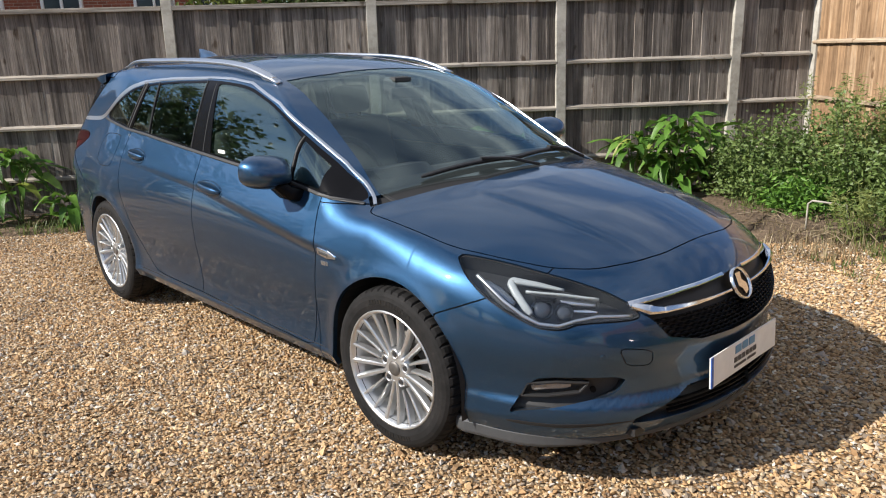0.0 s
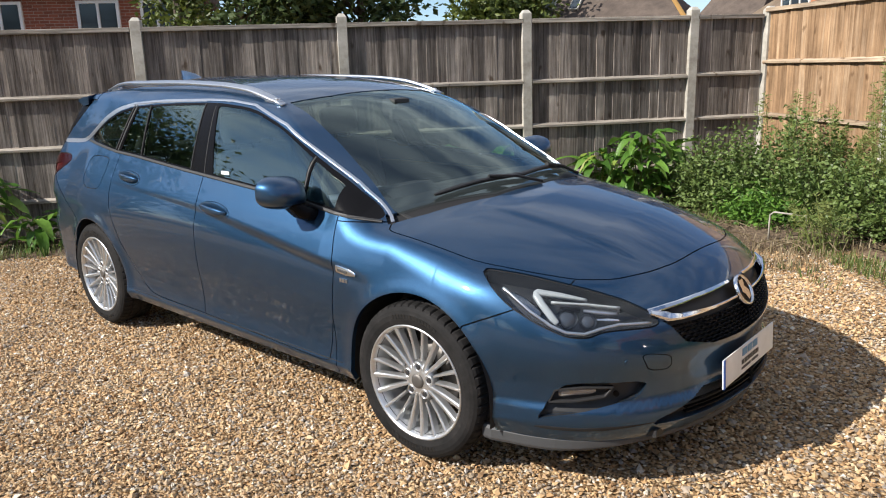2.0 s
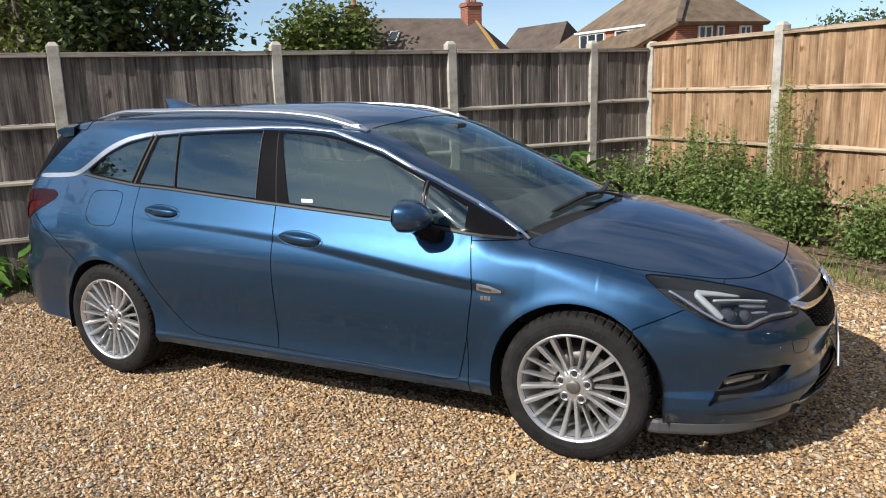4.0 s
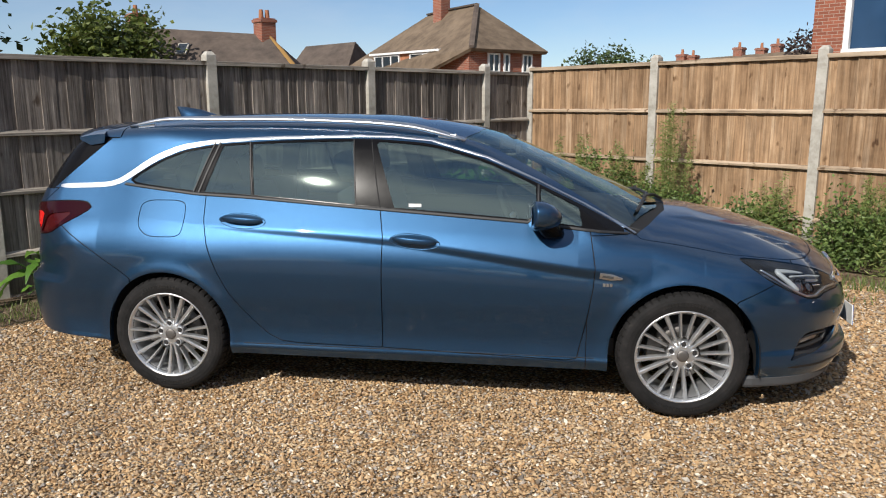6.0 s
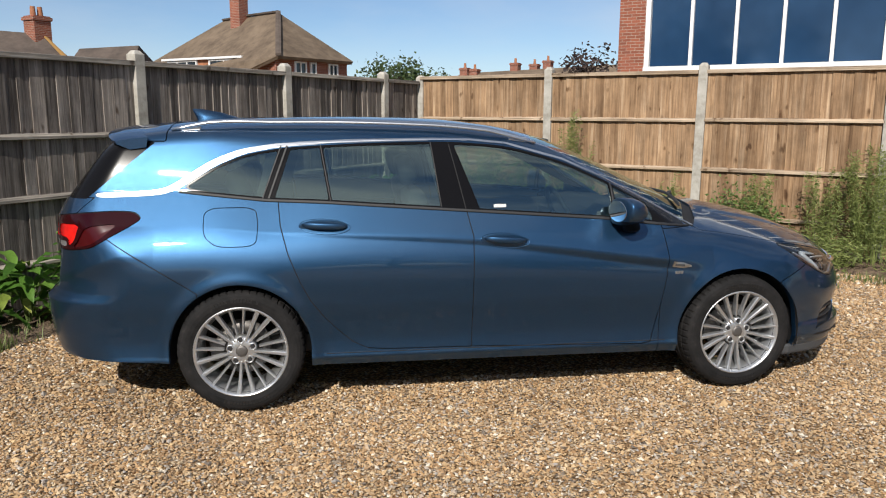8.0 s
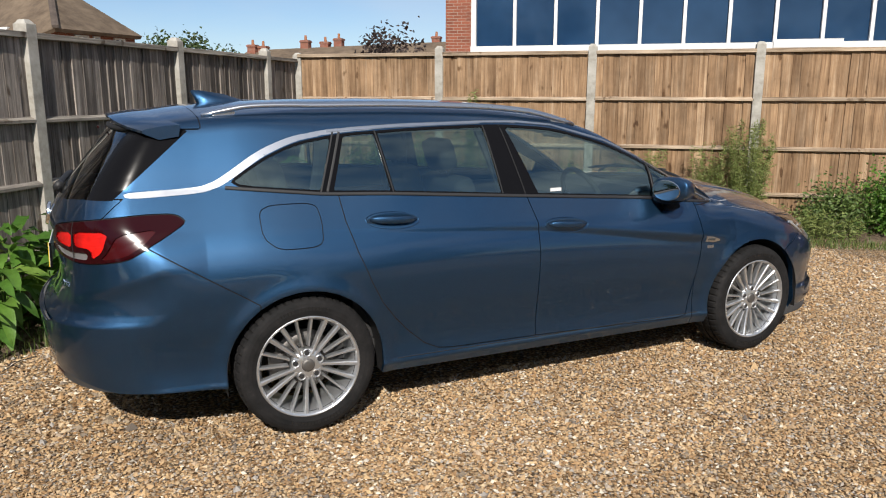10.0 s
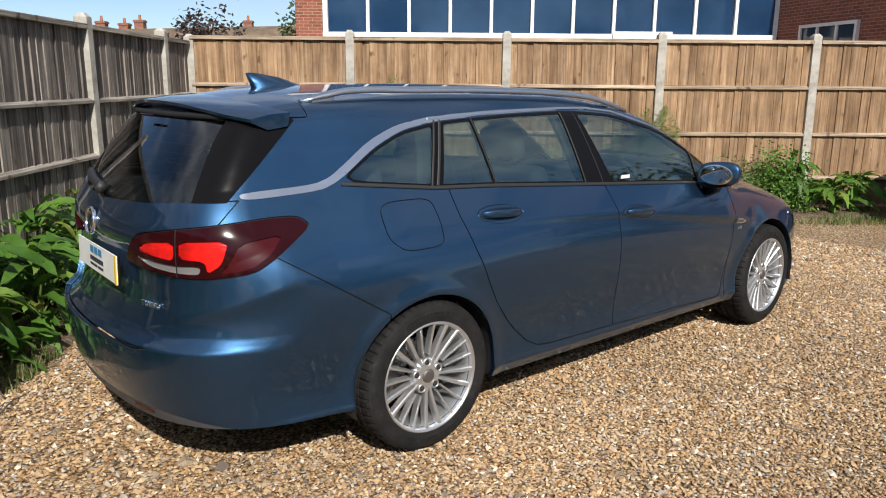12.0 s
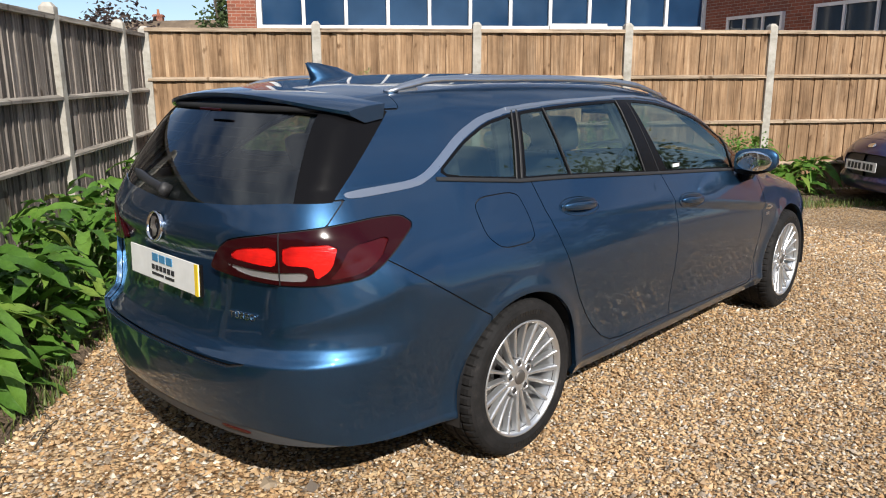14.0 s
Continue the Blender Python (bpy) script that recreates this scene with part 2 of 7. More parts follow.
def box(bm, x0, x1, y0, y1, z0, z1, bevel=0.0):
    r = bmesh.ops.create_cube(bm, size=1.0, matrix=Matrix.LocRotScale(((x0 + x1) / 2, (y0 + y1) / 2, (z0 + z1) / 2), None, (x1 - x0, y1 - y0, z1 - z0)))
    if bevel:
        es = list({e for v in r["verts"] for e in v.link_edges})
        bmesh.ops.bevel(bm, geom=es, offset=bevel, segments=2, affect="EDGES", profile=0.6)
    return bm


def boxed(*a, **k):
    return box(bmesh.new(), *a, **k)


def poly_prism(bm, pts, a, b, axis="y"):
    """A prism of the outline pts, from a to b along the axis."""
    def put(p, q):
        return {"y": (p[0], q, p[1]), "x": (q, p[0], p[1]), "z": (p[0], p[1], q)}[axis]
    lo, hi = [bm.verts.new(put(p, a)) for p in pts], [bm.verts.new(put(p, b)) for p in pts]
    bm.faces.new(lo), bm.faces.new(hi[::-1])
    for i in range(len(pts)):
        j = (i + 1) % len(pts)
        bm.faces.new((lo[j], lo[i], hi[i], hi[j]))
    bmesh.ops.recalc_face_normals(bm, faces=bm.faces)
    return bm


def raw_mesh(name, verts, faces, smooth=False):
    me = bpy.data.meshes.new(name)
    verts, faces = np.asarray(verts, np.float32), np.asarray(faces, np.int32)
    k = faces.shape[1]
    me.vertices.add(len(verts)), me.loops.add(faces.size), me.polygons.add(len(faces))
    me.vertices.foreach_set("co", verts.ravel())
    me.loops.foreach_set("vertex_index", faces.ravel())
    me.polygons.foreach_set("loop_start", np.arange(0, faces.size, k, dtype=np.int32))
    me.polygons.foreach_set("use_smooth", np.full(len(faces), smooth))
    me.update(calc_edges=True)
    return me


# ---- ground ----
def ground_sheet():
    n = 150
    g = np.linspace(-1, 1, n)
    g = np.sign(g) * (np.abs(g) * 12 + np.abs(g) ** 7 * 900)
    X, Y = np.meshgrid(g + 1.5, g - 1.0, indexing="ij")
    Z = 0.008 * np.sin(X * 1.7 + 0.6) * np.sin(Y * 1.3) + 0.005 * np.sin(X * 4.1 + Y * 3.3) - 0.012
    V = np.stack([X, Y, Z], -1).reshape(-1, 3)
    i = np.arange(n * n).reshape(n, n)
    F = np.stack([i[:-1, :-1], i[1:, :-1], i[1:, 1:], i[:-1, 1:]], -1).reshape(-1, 4)
    return raw_mesh("ground", V, F, True)


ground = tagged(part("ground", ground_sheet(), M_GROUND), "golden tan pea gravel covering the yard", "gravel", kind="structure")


# ---- fences ----
def board_mesh(seed, height):
    r = random.Random(seed)
    bm = bmesh.new()
    w, n = 0.118, 5
    rows = []
    bow, lean = r.uniform(-0.009, 0.009), r.uniform(-0.005, 0.005)
    for k in range(n + 1):
        t = k / n
        dx, dy = lean * t + bow * math.sin(math.pi * t), r.uniform(-0.001, 0.001)
        z = height * t - (r.uniform(0, 0.006) if k == n else 0)
        rows.append([bm.verts.new(p) for p in ((dx - w / 2, -0.021 + dy, z), (dx + w / 2, -0.006 + dy, z), (dx + w / 2, 0, z), (dx - w / 2, 0, z))])
    for a, b in zip(rows, rows[1:]):
        for i in range(4):
            bm.faces.new((a[i], a[(i + 1) % 4], b[(i + 1) % 4], b[i]))
    bm.faces.new(rows[-1]), bm.faces.new(rows[0][::-1])
    return mesh_of("board", bm)


def fence_post(th, m, height, label=""):
    bm = bmesh.new()
    box(bm, -0.05, 0.05, -0.055, 0.055, -0.1, height - 0.02, 0.006)
    bmesh.ops.create_cone(bm, cap_ends=True, segments=4, radius1=0.066, radius2=0.035, depth=0.03,
                          matrix=Matrix.Translation((0, 0, height - 0.006)) @ Matrix.Rotation(radians(45), 4, "Z"))
    part("post", bm, M_CONCRETE, th, label).matrix_basis = m


def fence_bay(th, m, width, height, material, rail_material, boards, rail_heights, seed):
    """The boards, rails and capping between two posts."""
    r = random.Random(seed)
    n = round(width / 0.098)
    for k in range(n):
        ob = part("board", r.choice(boards), material, th)
        ob.matrix_basis = m @ Matrix.LocRotScale((-width / 2 + (k + 0.5) * width / n, r.uniform(-0.004, 0.004), 0.03),
                                                 Euler((r.uniform(-0.003, 0.003), r.uniform(-0.005, 0.005), r.uniform(-0.13, 0.03))), None)
    for z in rail_heights:
        bm = bmesh.new()
        poly_prism(bm, [(-0.012, z - 0.025), (-0.055, z - 0.017), (-0.055, z + 0.003), (-0.012, z + 0.025)], -width / 2, width / 2, "x")
        part("rail", bm, rail_material, th).matrix_basis = m @ pose(0, 0, r.uniform(-0.006, 0.006), 0, r.uniform(-0.15, 0.15), 0)
    bm = boxed(-width / 2, width / 2, -0.055, 0.012, height - 0.05, height - 0.008, bevel=0.004)
    part("capping", bm, rail_material, th).matrix_basis = m


FENCE_Y, FENCE_X = 2.83, 6.24
grey_posts = [-5.80, -3.92, -2.05, -0.18, 1.71, 3.57, 5.37]
tan_posts = [0.93, -0.90, -2.74, -4.58, -6.42, -8.26, -10.10]
grey_boards, tan_boards = [board_mesh(k, 1.86) for k in range(7)], [board_mesh(k + 20, 1.92) for k in range(7)]
for me in grey_boards:
    me.materials.append(M_WOOD_GREY)
for me in tan_boards:
    me.materials.append(M_WOOD_TAN)
grey_fence = empty("timber_fence", pose(0, FENCE_Y, 0), "weathered grey closeboard timber fence with concrete posts", "fence")
tan_fence = empty("timber_fence", pose(FENCE_X, 0, 0, 0, 0, -90), "light tan closeboard timber fence with concrete posts", "fence")
for k, x in enumerate(grey_posts):
    fence_post(grey_fence, pose(x, 0, 0, 0, 0.4 * math.sin(k * 2.3), 0), 2.0, "weathered concrete post")
fence_post(grey_fence, pose(FENCE_X + 0.01, -0.03, 0), 1.99, "pale concrete corner post")
for k, y in enumerate(tan_posts):
    fence_post(tan_fence, pose(-y, 0, 0, 0, 0.3 * math.sin(k * 1.7), 0), 2.05, "pale concrete post")
edges = grey_posts + [FENCE_X - 0.02]
for k, (a, b) in enumerate(zip(edges, edges[1:])):
    fence_bay(grey_fence, pose((a + b) / 2, 0, 0), b - a - 0.09, 1.93, M_WOOD_GREY, M_RAIL_GREY, grey_boards, (0.36, 0.85, 1.31), 40 + k)
edges = [FENCE_Y] + tan_posts
for k, (a, b) in enumerate(zip(edges, edges[1:])):
    fence_bay(tan_fence, pose(-(a + b) / 2, 0, 0), a - b - 0.09, 1.99, M_WOOD_TAN, M_RAIL_TAN, tan_boards, (0.36, 0.88, 1.43), 70 + k)

# ---- the estate car: its body as a smooth solid, in its own frame (x ahead from the rear axle, y to its left) ----
CAR = Matrix.Translation((0.683, 0.539, 0)) @ Matrix.Rotation(radians(-51.75), 4, "Z")


def smax(a, b, k):
    h = np.clip(0.5 + 0.5 * (a - b) / k, 0, 1)
    return b + (a - b) * h + k * h * (1 - h)


def spline(xs, ys):
    """A smooth monotone-ish curve through the points, as a function."""
    xs, ys = np.array(xs, float), np.array(ys, float)
    d = np.diff(ys) / np.diff(xs)
    t = np.empty_like(ys)
    t[1:-1] = np.where(d[:-1] * d[1:] > 0, 2 * d[:-1] * d[1:] / np.where(np.abs(d[:-1] + d[1:]) < 1e-9, 1, d[:-1] + d[1:]), 0)
    t[0], t[-1] = d[0], d[-1]

    def f(x):
        x = np.clip(x, xs[0], xs[-1])
        i = np.clip(np.searchsorted(xs, x) - 1, 0, len(xs) - 2)
        h = xs[i + 1] - xs[i]
        u = (x - xs[i]) / h
        return ys[i] * (1 + 2 * u) * (1 - u) ** 2 + t[i] * h * u * (1 - u) ** 2 + ys[i + 1] * u * u * (3 - 2 * u) + t[i + 1] * h * u * u * (u - 1)
    return f


top_line = spline([-1.2, -0.8, -0.66, -0.3, 0.1, 0.5, 1.0, 1.35, 1.65, 2.0, 2.35, 2.62, 2.78, 3.1, 3.35, 3.5, 3.6, 3.75],
                  [1.36, 1.395, 1.413, 1.455, 1.473, 1.477, 1.468, 1.437, 1.378, 1.245, 1.09, 0.972, 0.945, 0.875, 0.795, 0.73, 0.67, 0.55])
belt_line = spline([-0.9, -0.25, 0.17, 0.46, 1.12, 1.88, 2.2, 2.42, 2.8, 3.3], [1.11, 1.11, 1.073, 1.06, 1.011, 0.959, 0.924, 0.90, 0.85, 0.76])
crease_line = spline([-1.0, -0.43, 0.19, 1.19, 1.47, 2.23, 2.7, 3.2], [1.02, 0.99, 0.932, 0.877, 0.846, 0.745, 0.69, 0.66])
rear_line = spline([0.15, 0.22, 0.30, 0.42, 0.53, 0.565, 0.595, 0.62, 0.70, 0.80, 0.90, 0.96, 1.02, 1.06, 1.37, 1.6], [-0.94, -1.005, -1.048, -1.073, -1.083, -1.082, -1.052, -1.030, -1.008, -1.004, -1.007, -1.0, -0.97, -0.945, -0.70, -0.5])
front_line = spline([0.12, 0.18, 0.23, 0.285, 0.32, 0.352, 0.40, 0.50, 0.57, 0.64, 0.72, 0.85], [3.50, 3.57, 3.615, 3.638, 3.632, 3.600, 3.598, 3.616, 3.602, 3.57, 3.51, 3.40])
lower_side = spline([0.10, 0.20, 0.25, 0.272, 0.296, 0.36, 0.44, 0.56, 0.70, 0.84, 1.2], [0.80, 0.850, 0.874, 0.884, 0.880, 0.876, 0.881, 0.896, 0.904, 0.899, 0.88])
plan_side = spline([-1.1, -0.8, -0.4, 0.2, 1.2, 2.2, 2.8, 3.2, 3.6], [-0.11, -0.075, -0.032, -0.002, 0.0, 0.0, -0.012, -0.05, -0.10])

waist = spline([-0.9, -0.7, -0.39, 0.12, 0.6, 1.1, 1.9, 2.4, 3.3], [0.745, 0.738, 0.722, 0.738, 0.765, 0.788, 0.805, 0.822, 0.83])


def body_field(p):
    """Below zero inside the body."""
    x, y, z = p[..., 0], np.abs(p[..., 1]), p[..., 2]
    shift = 0.35 * np.clip((x - 1.5) / 0.8, 0, 1) * y * y
    top = (z - top_line(x + shift) + (0.18 - 0.035 * np.clip((x - 2.0) / 0.5, 0, 1)) * y * y) * np.where((x > 1.5) & (x < 2.75), 0.91, 0.98)
    h = z - belt_line(x)
    low = lower_side(z)
    d = z - crease_line(x)
    fade = np.clip((2.45 - x) / 0.25, 0, 1)
    band = 0.026 + 0.030 * np.clip((x + 0.4) / 2.4, 0, 1)
    fall = np.clip(-d / band, 0, 1)
    low = low + fade * (np.where(d > 0, 0.009 * np.exp(-np.clip(d, 0, 1) / 0.08), 0.009 - 0.025 * fall * fall * (3 - 2 * fall))
                        + np.where(d < -band, 0.016 * (1 - np.exp(np.clip(d + band, -1, 0) / 0.10)), 0))
    for wx in (0.0, 2.662):
        rr = np.hypot(x - wx, z - 0.317)
        low = low + 0.012 * np.exp(-((rr - 0.352) / 0.045) ** 2)
    wb = waist(x)
    shoulder = wb - 0.60 * h
    house = wb - 0.36 * h - 0.30 * np.clip(h, 0, 1) ** 2
    wing = np.clip((x - 2.15) / 0.35, 0, 1)
    side = smax(y - low, np.where(h > 0, y - house, y - shoulder - 0.030 * wing), 0.055 + 0.145 * wing)
    side = side - plan_side(x) * (1.0 - 0.1 * np.clip((h - 0.05) / 0.2, 0, 1))
    xr = rear_line(z) + 0.20 * y * y + 0.62 * y ** 6
    xf = front_line(z) - 0.42 * y * y - 0.58 * y ** 6
    f = smax(top, side, 0.05 + 0.04 * np.clip(h / 0.3, 0, 1) * np.clip((x + 0.15) / 0.3, 0, 1) * np.clip((1.75 - x) / 0.3, 0, 1) + 0.03 * np.clip((3.2 - x) / 0.4, 0, 1) * np.clip((x - 2.5) / 0.3, 0, 1))
    f = smax(f, (xr - x) * 0.93, 0.05 + 0.05 * np.clip(y / 0.8, 0, 1))
    f = smax(f, (x - xf), 0.05 + 0.05 * np.clip(y / 0.8, 0, 1))
    e = z - 0.675 - 0.12 * np.clip((x + 0.92) / 0.35, 0, 1)
    swell = np.where(e > 0, np.clip(1 - e / 0.15, 0, 1), np.exp(np.clip(e, -1, 0) / 0.045)) - 0.12 * np.exp(-(e / 0.008) ** 2)
    f = f - 0.020 * swell * np.clip((y - 0.53) / 0.10, 0, 1) * np.clip((-0.40 - x) / 0.22, 0, 1)
    return smax(f, 0.165 - z, 0.04)


def body_grid(rear=-0.42, front=2.80, high=0.60, n_end=100, n_mid=390, n_round=521, sweep=180.0):
    """Rays out of a capsule-shaped spine meet the body: points and normals on a grid, from the tail round to the nose."""
    t = 1 - np.linspace(1, 0, (n_round + 1) // 2)
    knots = np.cumsum([0] + [1 + 1.6 * (45 < a < 112) for a in range(int(sweep))])
    half_phi = np.interp(t * knots[-1], knots, np.arange(len(knots)))
    phi = np.radians(np.concatenate([-half_phi[:0:-1], half_phi]))
    ring = np.stack([0 * phi, -np.sin(-phi), np.cos(phi)], -1)
    rows_o, rows_d = [], []
    for a in np.linspace(0.004, np.pi / 2, n_end):
        rows_o.append((rear, 0, high)), rows_d.append((-math.cos(a), math.sin(a)))
    for x in np.linspace(rear, front, n_mid)[1:-1]:
        rows_o.append((x, 0, high)), rows_d.append((0.0, 1.0))
    for a in np.linspace(np.pi / 2, 0.004, n_end):
        rows_o.append((front, 0, high)), rows_d.append((math.cos(a), math.sin(a)))
    o = np.array(rows_o)[:, None, :] + np.zeros((1, n_round, 1))
    rd = np.array(rows_d)
    dirs = rd[:, :1, None] * np.array([1.0, 0, 0]) + rd[:, 1:, None] * ring[None]
    lo, hi = np.zeros(o.shape[:2]), np.full(o.shape[:2], 2.0)
    for _ in range(26):
        mid = (lo + hi) / 2
        out = body_field(o + dirs * mid[..., None]) > 0
        hi, lo = np.where(out, mid, hi), np.where(out, lo, mid)
    return o + dirs * hi[..., None]


def body_normal(p, e=0.004):
    g = [body_field(p + np.eye(3)[i] * e) - body_field(p - np.eye(3)[i] * e) for i in range(3)]
    g = np.stack(g, -1)
    return g / np.maximum(np.linalg.norm(g, axis=-1, keepdims=True), 1e-9)


def sdf(u, v, pts):
    """Signed distance to a closed outline in a plane, below zero inside."""
    pts = np.array(pts, float)
    best, inside = np.full(u.shape, 1e9), np.zeros(u.shape, bool)
    for (ax, ay), (bx, by) in zip(pts, np.roll(pts, -1, 0)):
        ex, ey = bx - ax, by - ay
        t = np.clip(((u - ax) * ex + (v - ay) * ey) / max(ex * ex + ey * ey, 1e-12), 0, 1)
        best = np.minimum(best, np.hypot(u - ax - t * ex, v - ay - t * ey))
        cross = ((ay > v) != (by > v)) & (u < ex * (v - ay) / (ey if abs(ey) > 1e-12 else 1e-12) + ax)
        inside ^= cross
    return np.where(inside, -best, best)


def rounded(pts, n=3):
    """The outline with its corners cut round (Chaikin)."""
    pts = [np.array(p, float) for p in pts]
    for _ in range(n):
        pts = [q for a, b in zip(pts, pts[1:] + pts[:1]) for q in (a * 0.82 + b * 0.18, a * 0.18 + b * 0.82)]
    return pts


def split(V, F, d):
    """Cut the triangles F along d = 0: the points, the triangles inside (d < 0) and those outside."""
    d = np.where(np.abs(d) < 1e-7, 1e-7, d)
    s = d < 0
    c = s[F].sum(1)
    ins, outs, mixed_ = F[c == 3], F[c == 0], F[(c == 1) | (c == 2)]
    if len(mixed_) == 0:
        return V, ins, outs
    lone_in = s[mixed_].sum(1) == 1
    lone = np.where(lone_in[:, None], s[mixed_], ~s[mixed_]).argmax(1)
    r = np.arange(len(mixed_))
    A, B, C = mixed_[r, lone], mixed_[r, (lone + 1) % 3], mixed_[r, (lone + 2) % 3]
    pairs = np.sort(np.concatenate([np.stack([A, B], 1), np.stack([A, C], 1)]), 1)
    uniq, inv = np.unique(pairs, axis=0, return_inverse=True)
    inv = inv.ravel()
    da, db = d[uniq[:, 0]], d[uniq[:, 1]]
    t = (da / (da - db))[:, None]
    NV = V[uniq[:, 0]] * (1 - t) + V[uniq[:, 1]] * t
    P, Q = len(V) + inv[:len(A)], len(V) + inv[len(A):]
    tip = np.stack([A, P, Q], 1)
    rest = np.concatenate([np.stack([P, B, C], 1), np.stack([P, C, Q], 1)])
    two = np.concatenate([lone_in, lone_in])
    ins = np.concatenate([ins, tip[lone_in], rest[~two]])
    outs = np.concatenate([outs, tip[~lone_in], rest[two]])
    return np.concatenate([V, NV]), ins, outs


def skin_mesh(name, V, F, inset=0.0, lip=0.012, relief=None):
    """A panel of the body: its triangles pushed in by inset, with a lip turned inwards along its edge and the body's own normals."""
    used, inv = np.unique(F, return_inverse=True)
    P, T = V[used], inv.reshape(-1, 3)
    N = body_normal(P)
    X = P - N * inset
    if relief is not None:
        X = X + N * relief(P)[:, None]
    e = np.concatenate([T[:, [0, 1]], T[:, [1, 2]], T[:, [2, 0]]])
    key = np.sort(e, 1)
    _, first, cnt = np.unique(key, axis=0, return_index=True, return_counts=True)
    rim = e[first[cnt == 1]]
    ru, rinv = np.unique(rim, return_inverse=True)
    rinv = rinv.reshape(-1, 2)
    n0 = len(X)
    up, down = X[ru], X[ru] - N[ru] * lip
    VV = np.concatenate([X, up, down])
    a, b = n0 + rinv[:, 0], n0 + rinv[:, 1]
    k = len(ru)
    FF = np.concatenate([T, np.stack([b, a, a + k], 1), np.stack([b, a + k, b + k], 1)])
    me = raw_mesh(name, VV, FF, True)
    if relief is None:
        NN = np.zeros_like(VV)
        NN[:n0] = N
        me.normals_split_custom_set_from_vertices(NN.astype(np.float32))
    return me


# ---- paint, glass and trim ----
M_PAINT = mat("metallic_blue_paint", (0.02, 0.07, 0.14), 0.4, 0.9, 1.0)
pn, pl, pb = nodes_of(M_PAINT)
pb.inputs["Coat IOR"].default_value = 1.5
flake = texnoise(M_PAINT, 900, 1)
base(M_PAINT, ramp(M_PAINT, flake, [(0.35, (0.012, 0.039, 0.089)), (0.65, (0.034, 0.101, 0.200))]))
rough_from(M_PAINT, texnoise(M_PAINT, 30, 4), 0.385, 0.445)
M_SEAM = mat("dark_panel_gap", (0.008, 0.008, 0.009), 0.8)
M_GLOSSBLACK = mat("gloss_black_trim", (0.007, 0.007, 0.008), 0.2, spec=0.07)
rough_from(M_GLOSSBLACK, texnoise(M_GLOSSBLACK, 25, 4), 0.16, 0.24)
M_PLASTIC = mat("black_grained_plastic", (0.018, 0.018, 0.019), 0.55)
bump(M_PLASTIC, texnoise(M_PLASTIC, 700, 2), 0.15, 0.001)
M_GREYPLASTIC = mat("grey_plastic", (0.05, 0.052, 0.055), 0.6)
bump(M_GREYPLASTIC, texnoise(M_GREYPLASTIC, 500, 2), 0.2, 0.001)
M_CHROME = mat("bright_chrome", (0.82, 0.82, 0.83), 0.10, 1.0)
rough_from(M_CHROME, texnoise(M_CHROME, 40, 4), 0.06, 0.16)
M_SATIN = mat("satin_aluminium", (0.66, 0.67, 0.69), 0.3, 1.0)
rough_from(M_SATIN, texnoise(M_SATIN, 60, 4), 0.24, 0.36)
M_ALLOY = mat("silver_alloy", (0.62, 0.63, 0.64), 0.32, 0.85)
rough_from(M_ALLOY, texnoise(M_ALLOY, 50, 5), 0.26, 0.42)
M_RUBBER = mat("tyre_rubber", (0.018, 0.018, 0.019), 0.75, spec=0.16)
base(M_RUBBER, ramp(M_RUBBER, texnoise(M_RUBBER, 16, 6, 0.7), [(0.35, (0.010, 0.010, 0.010)), (0.60, (0.019, 0.018, 0.018)), (0.80, (0.05, 0.045, 0.04))]))
bump(M_RUBBER, texnoise(M_RUBBER, 260, 3), 0.3, 0.002)
M_CABIN = mat("dark_cabin_trim", (0.030, 0.030, 0.030), 0.7)
bump(M_CABIN, texnoise(M_CABIN, 300, 3), 0.2, 0.001)
M_LINING = mat("pale_headlining", (0.26, 0.255, 0.24), 0.9)
M_SEAT = mat("charcoal_seat_cloth", (0.075, 0.075, 0.078), 0.8)
bump(M_SEAT, texnoise(M_SEAT, 200, 4), 0.3, 0.002)
M_IRON = mat("dull_brake_iron", (0.16, 0.15, 0.14), 0.5, 0.8)
rough_from(M_IRON, texnoise(M_IRON, 30, 5), 0.4, 0.7)


def glass_mat(name, tint, gloss=0.02, facing=0.06, sheen=(1.0, 1.0, 1.0)):
    m = bpy.data.materials.new(name)
    m.use_nodes = True
    n, l = m.node_tree.nodes, m.node_tree.links
    n.clear()
    o, mx, tr, gl_, fr, pw, fm = (n.new("ShaderNode" + k) for k in ("OutputMaterial", "MixShader", "BsdfTransparent", "BsdfGlossy", "LayerWeight", "Math", "MapRange"))
    tr.inputs["Color"].default_value = (*tint, 1)
    gl_.inputs["Roughness"].default_value, gl_.inputs["Color"].default_value = gloss, (*sheen, 1)
    fr.inputs["Blend"].default_value = 0.5
    pw.operation = "POWER"
    pw.inputs[1].default_value = 5.0
    fm.inputs["To Min"].default_value, fm.inputs["To Max"].default_value = facing, 0.95
    l.new(fr.outputs["Facing"], pw.inputs[0])
    l.new(pw.outputs["Value"], fm.inputs["Value"])
    l.new(fm.outputs["Result"], mx.inputs["Fac"])
    l.new(tr.outputs["BSDF"], mx.inputs[1])
    l.new(gl_.outputs["BSDF"], mx.inputs[2])
    l.new(mx.outputs["Shader"], o.inputs["Surface"])
    return m


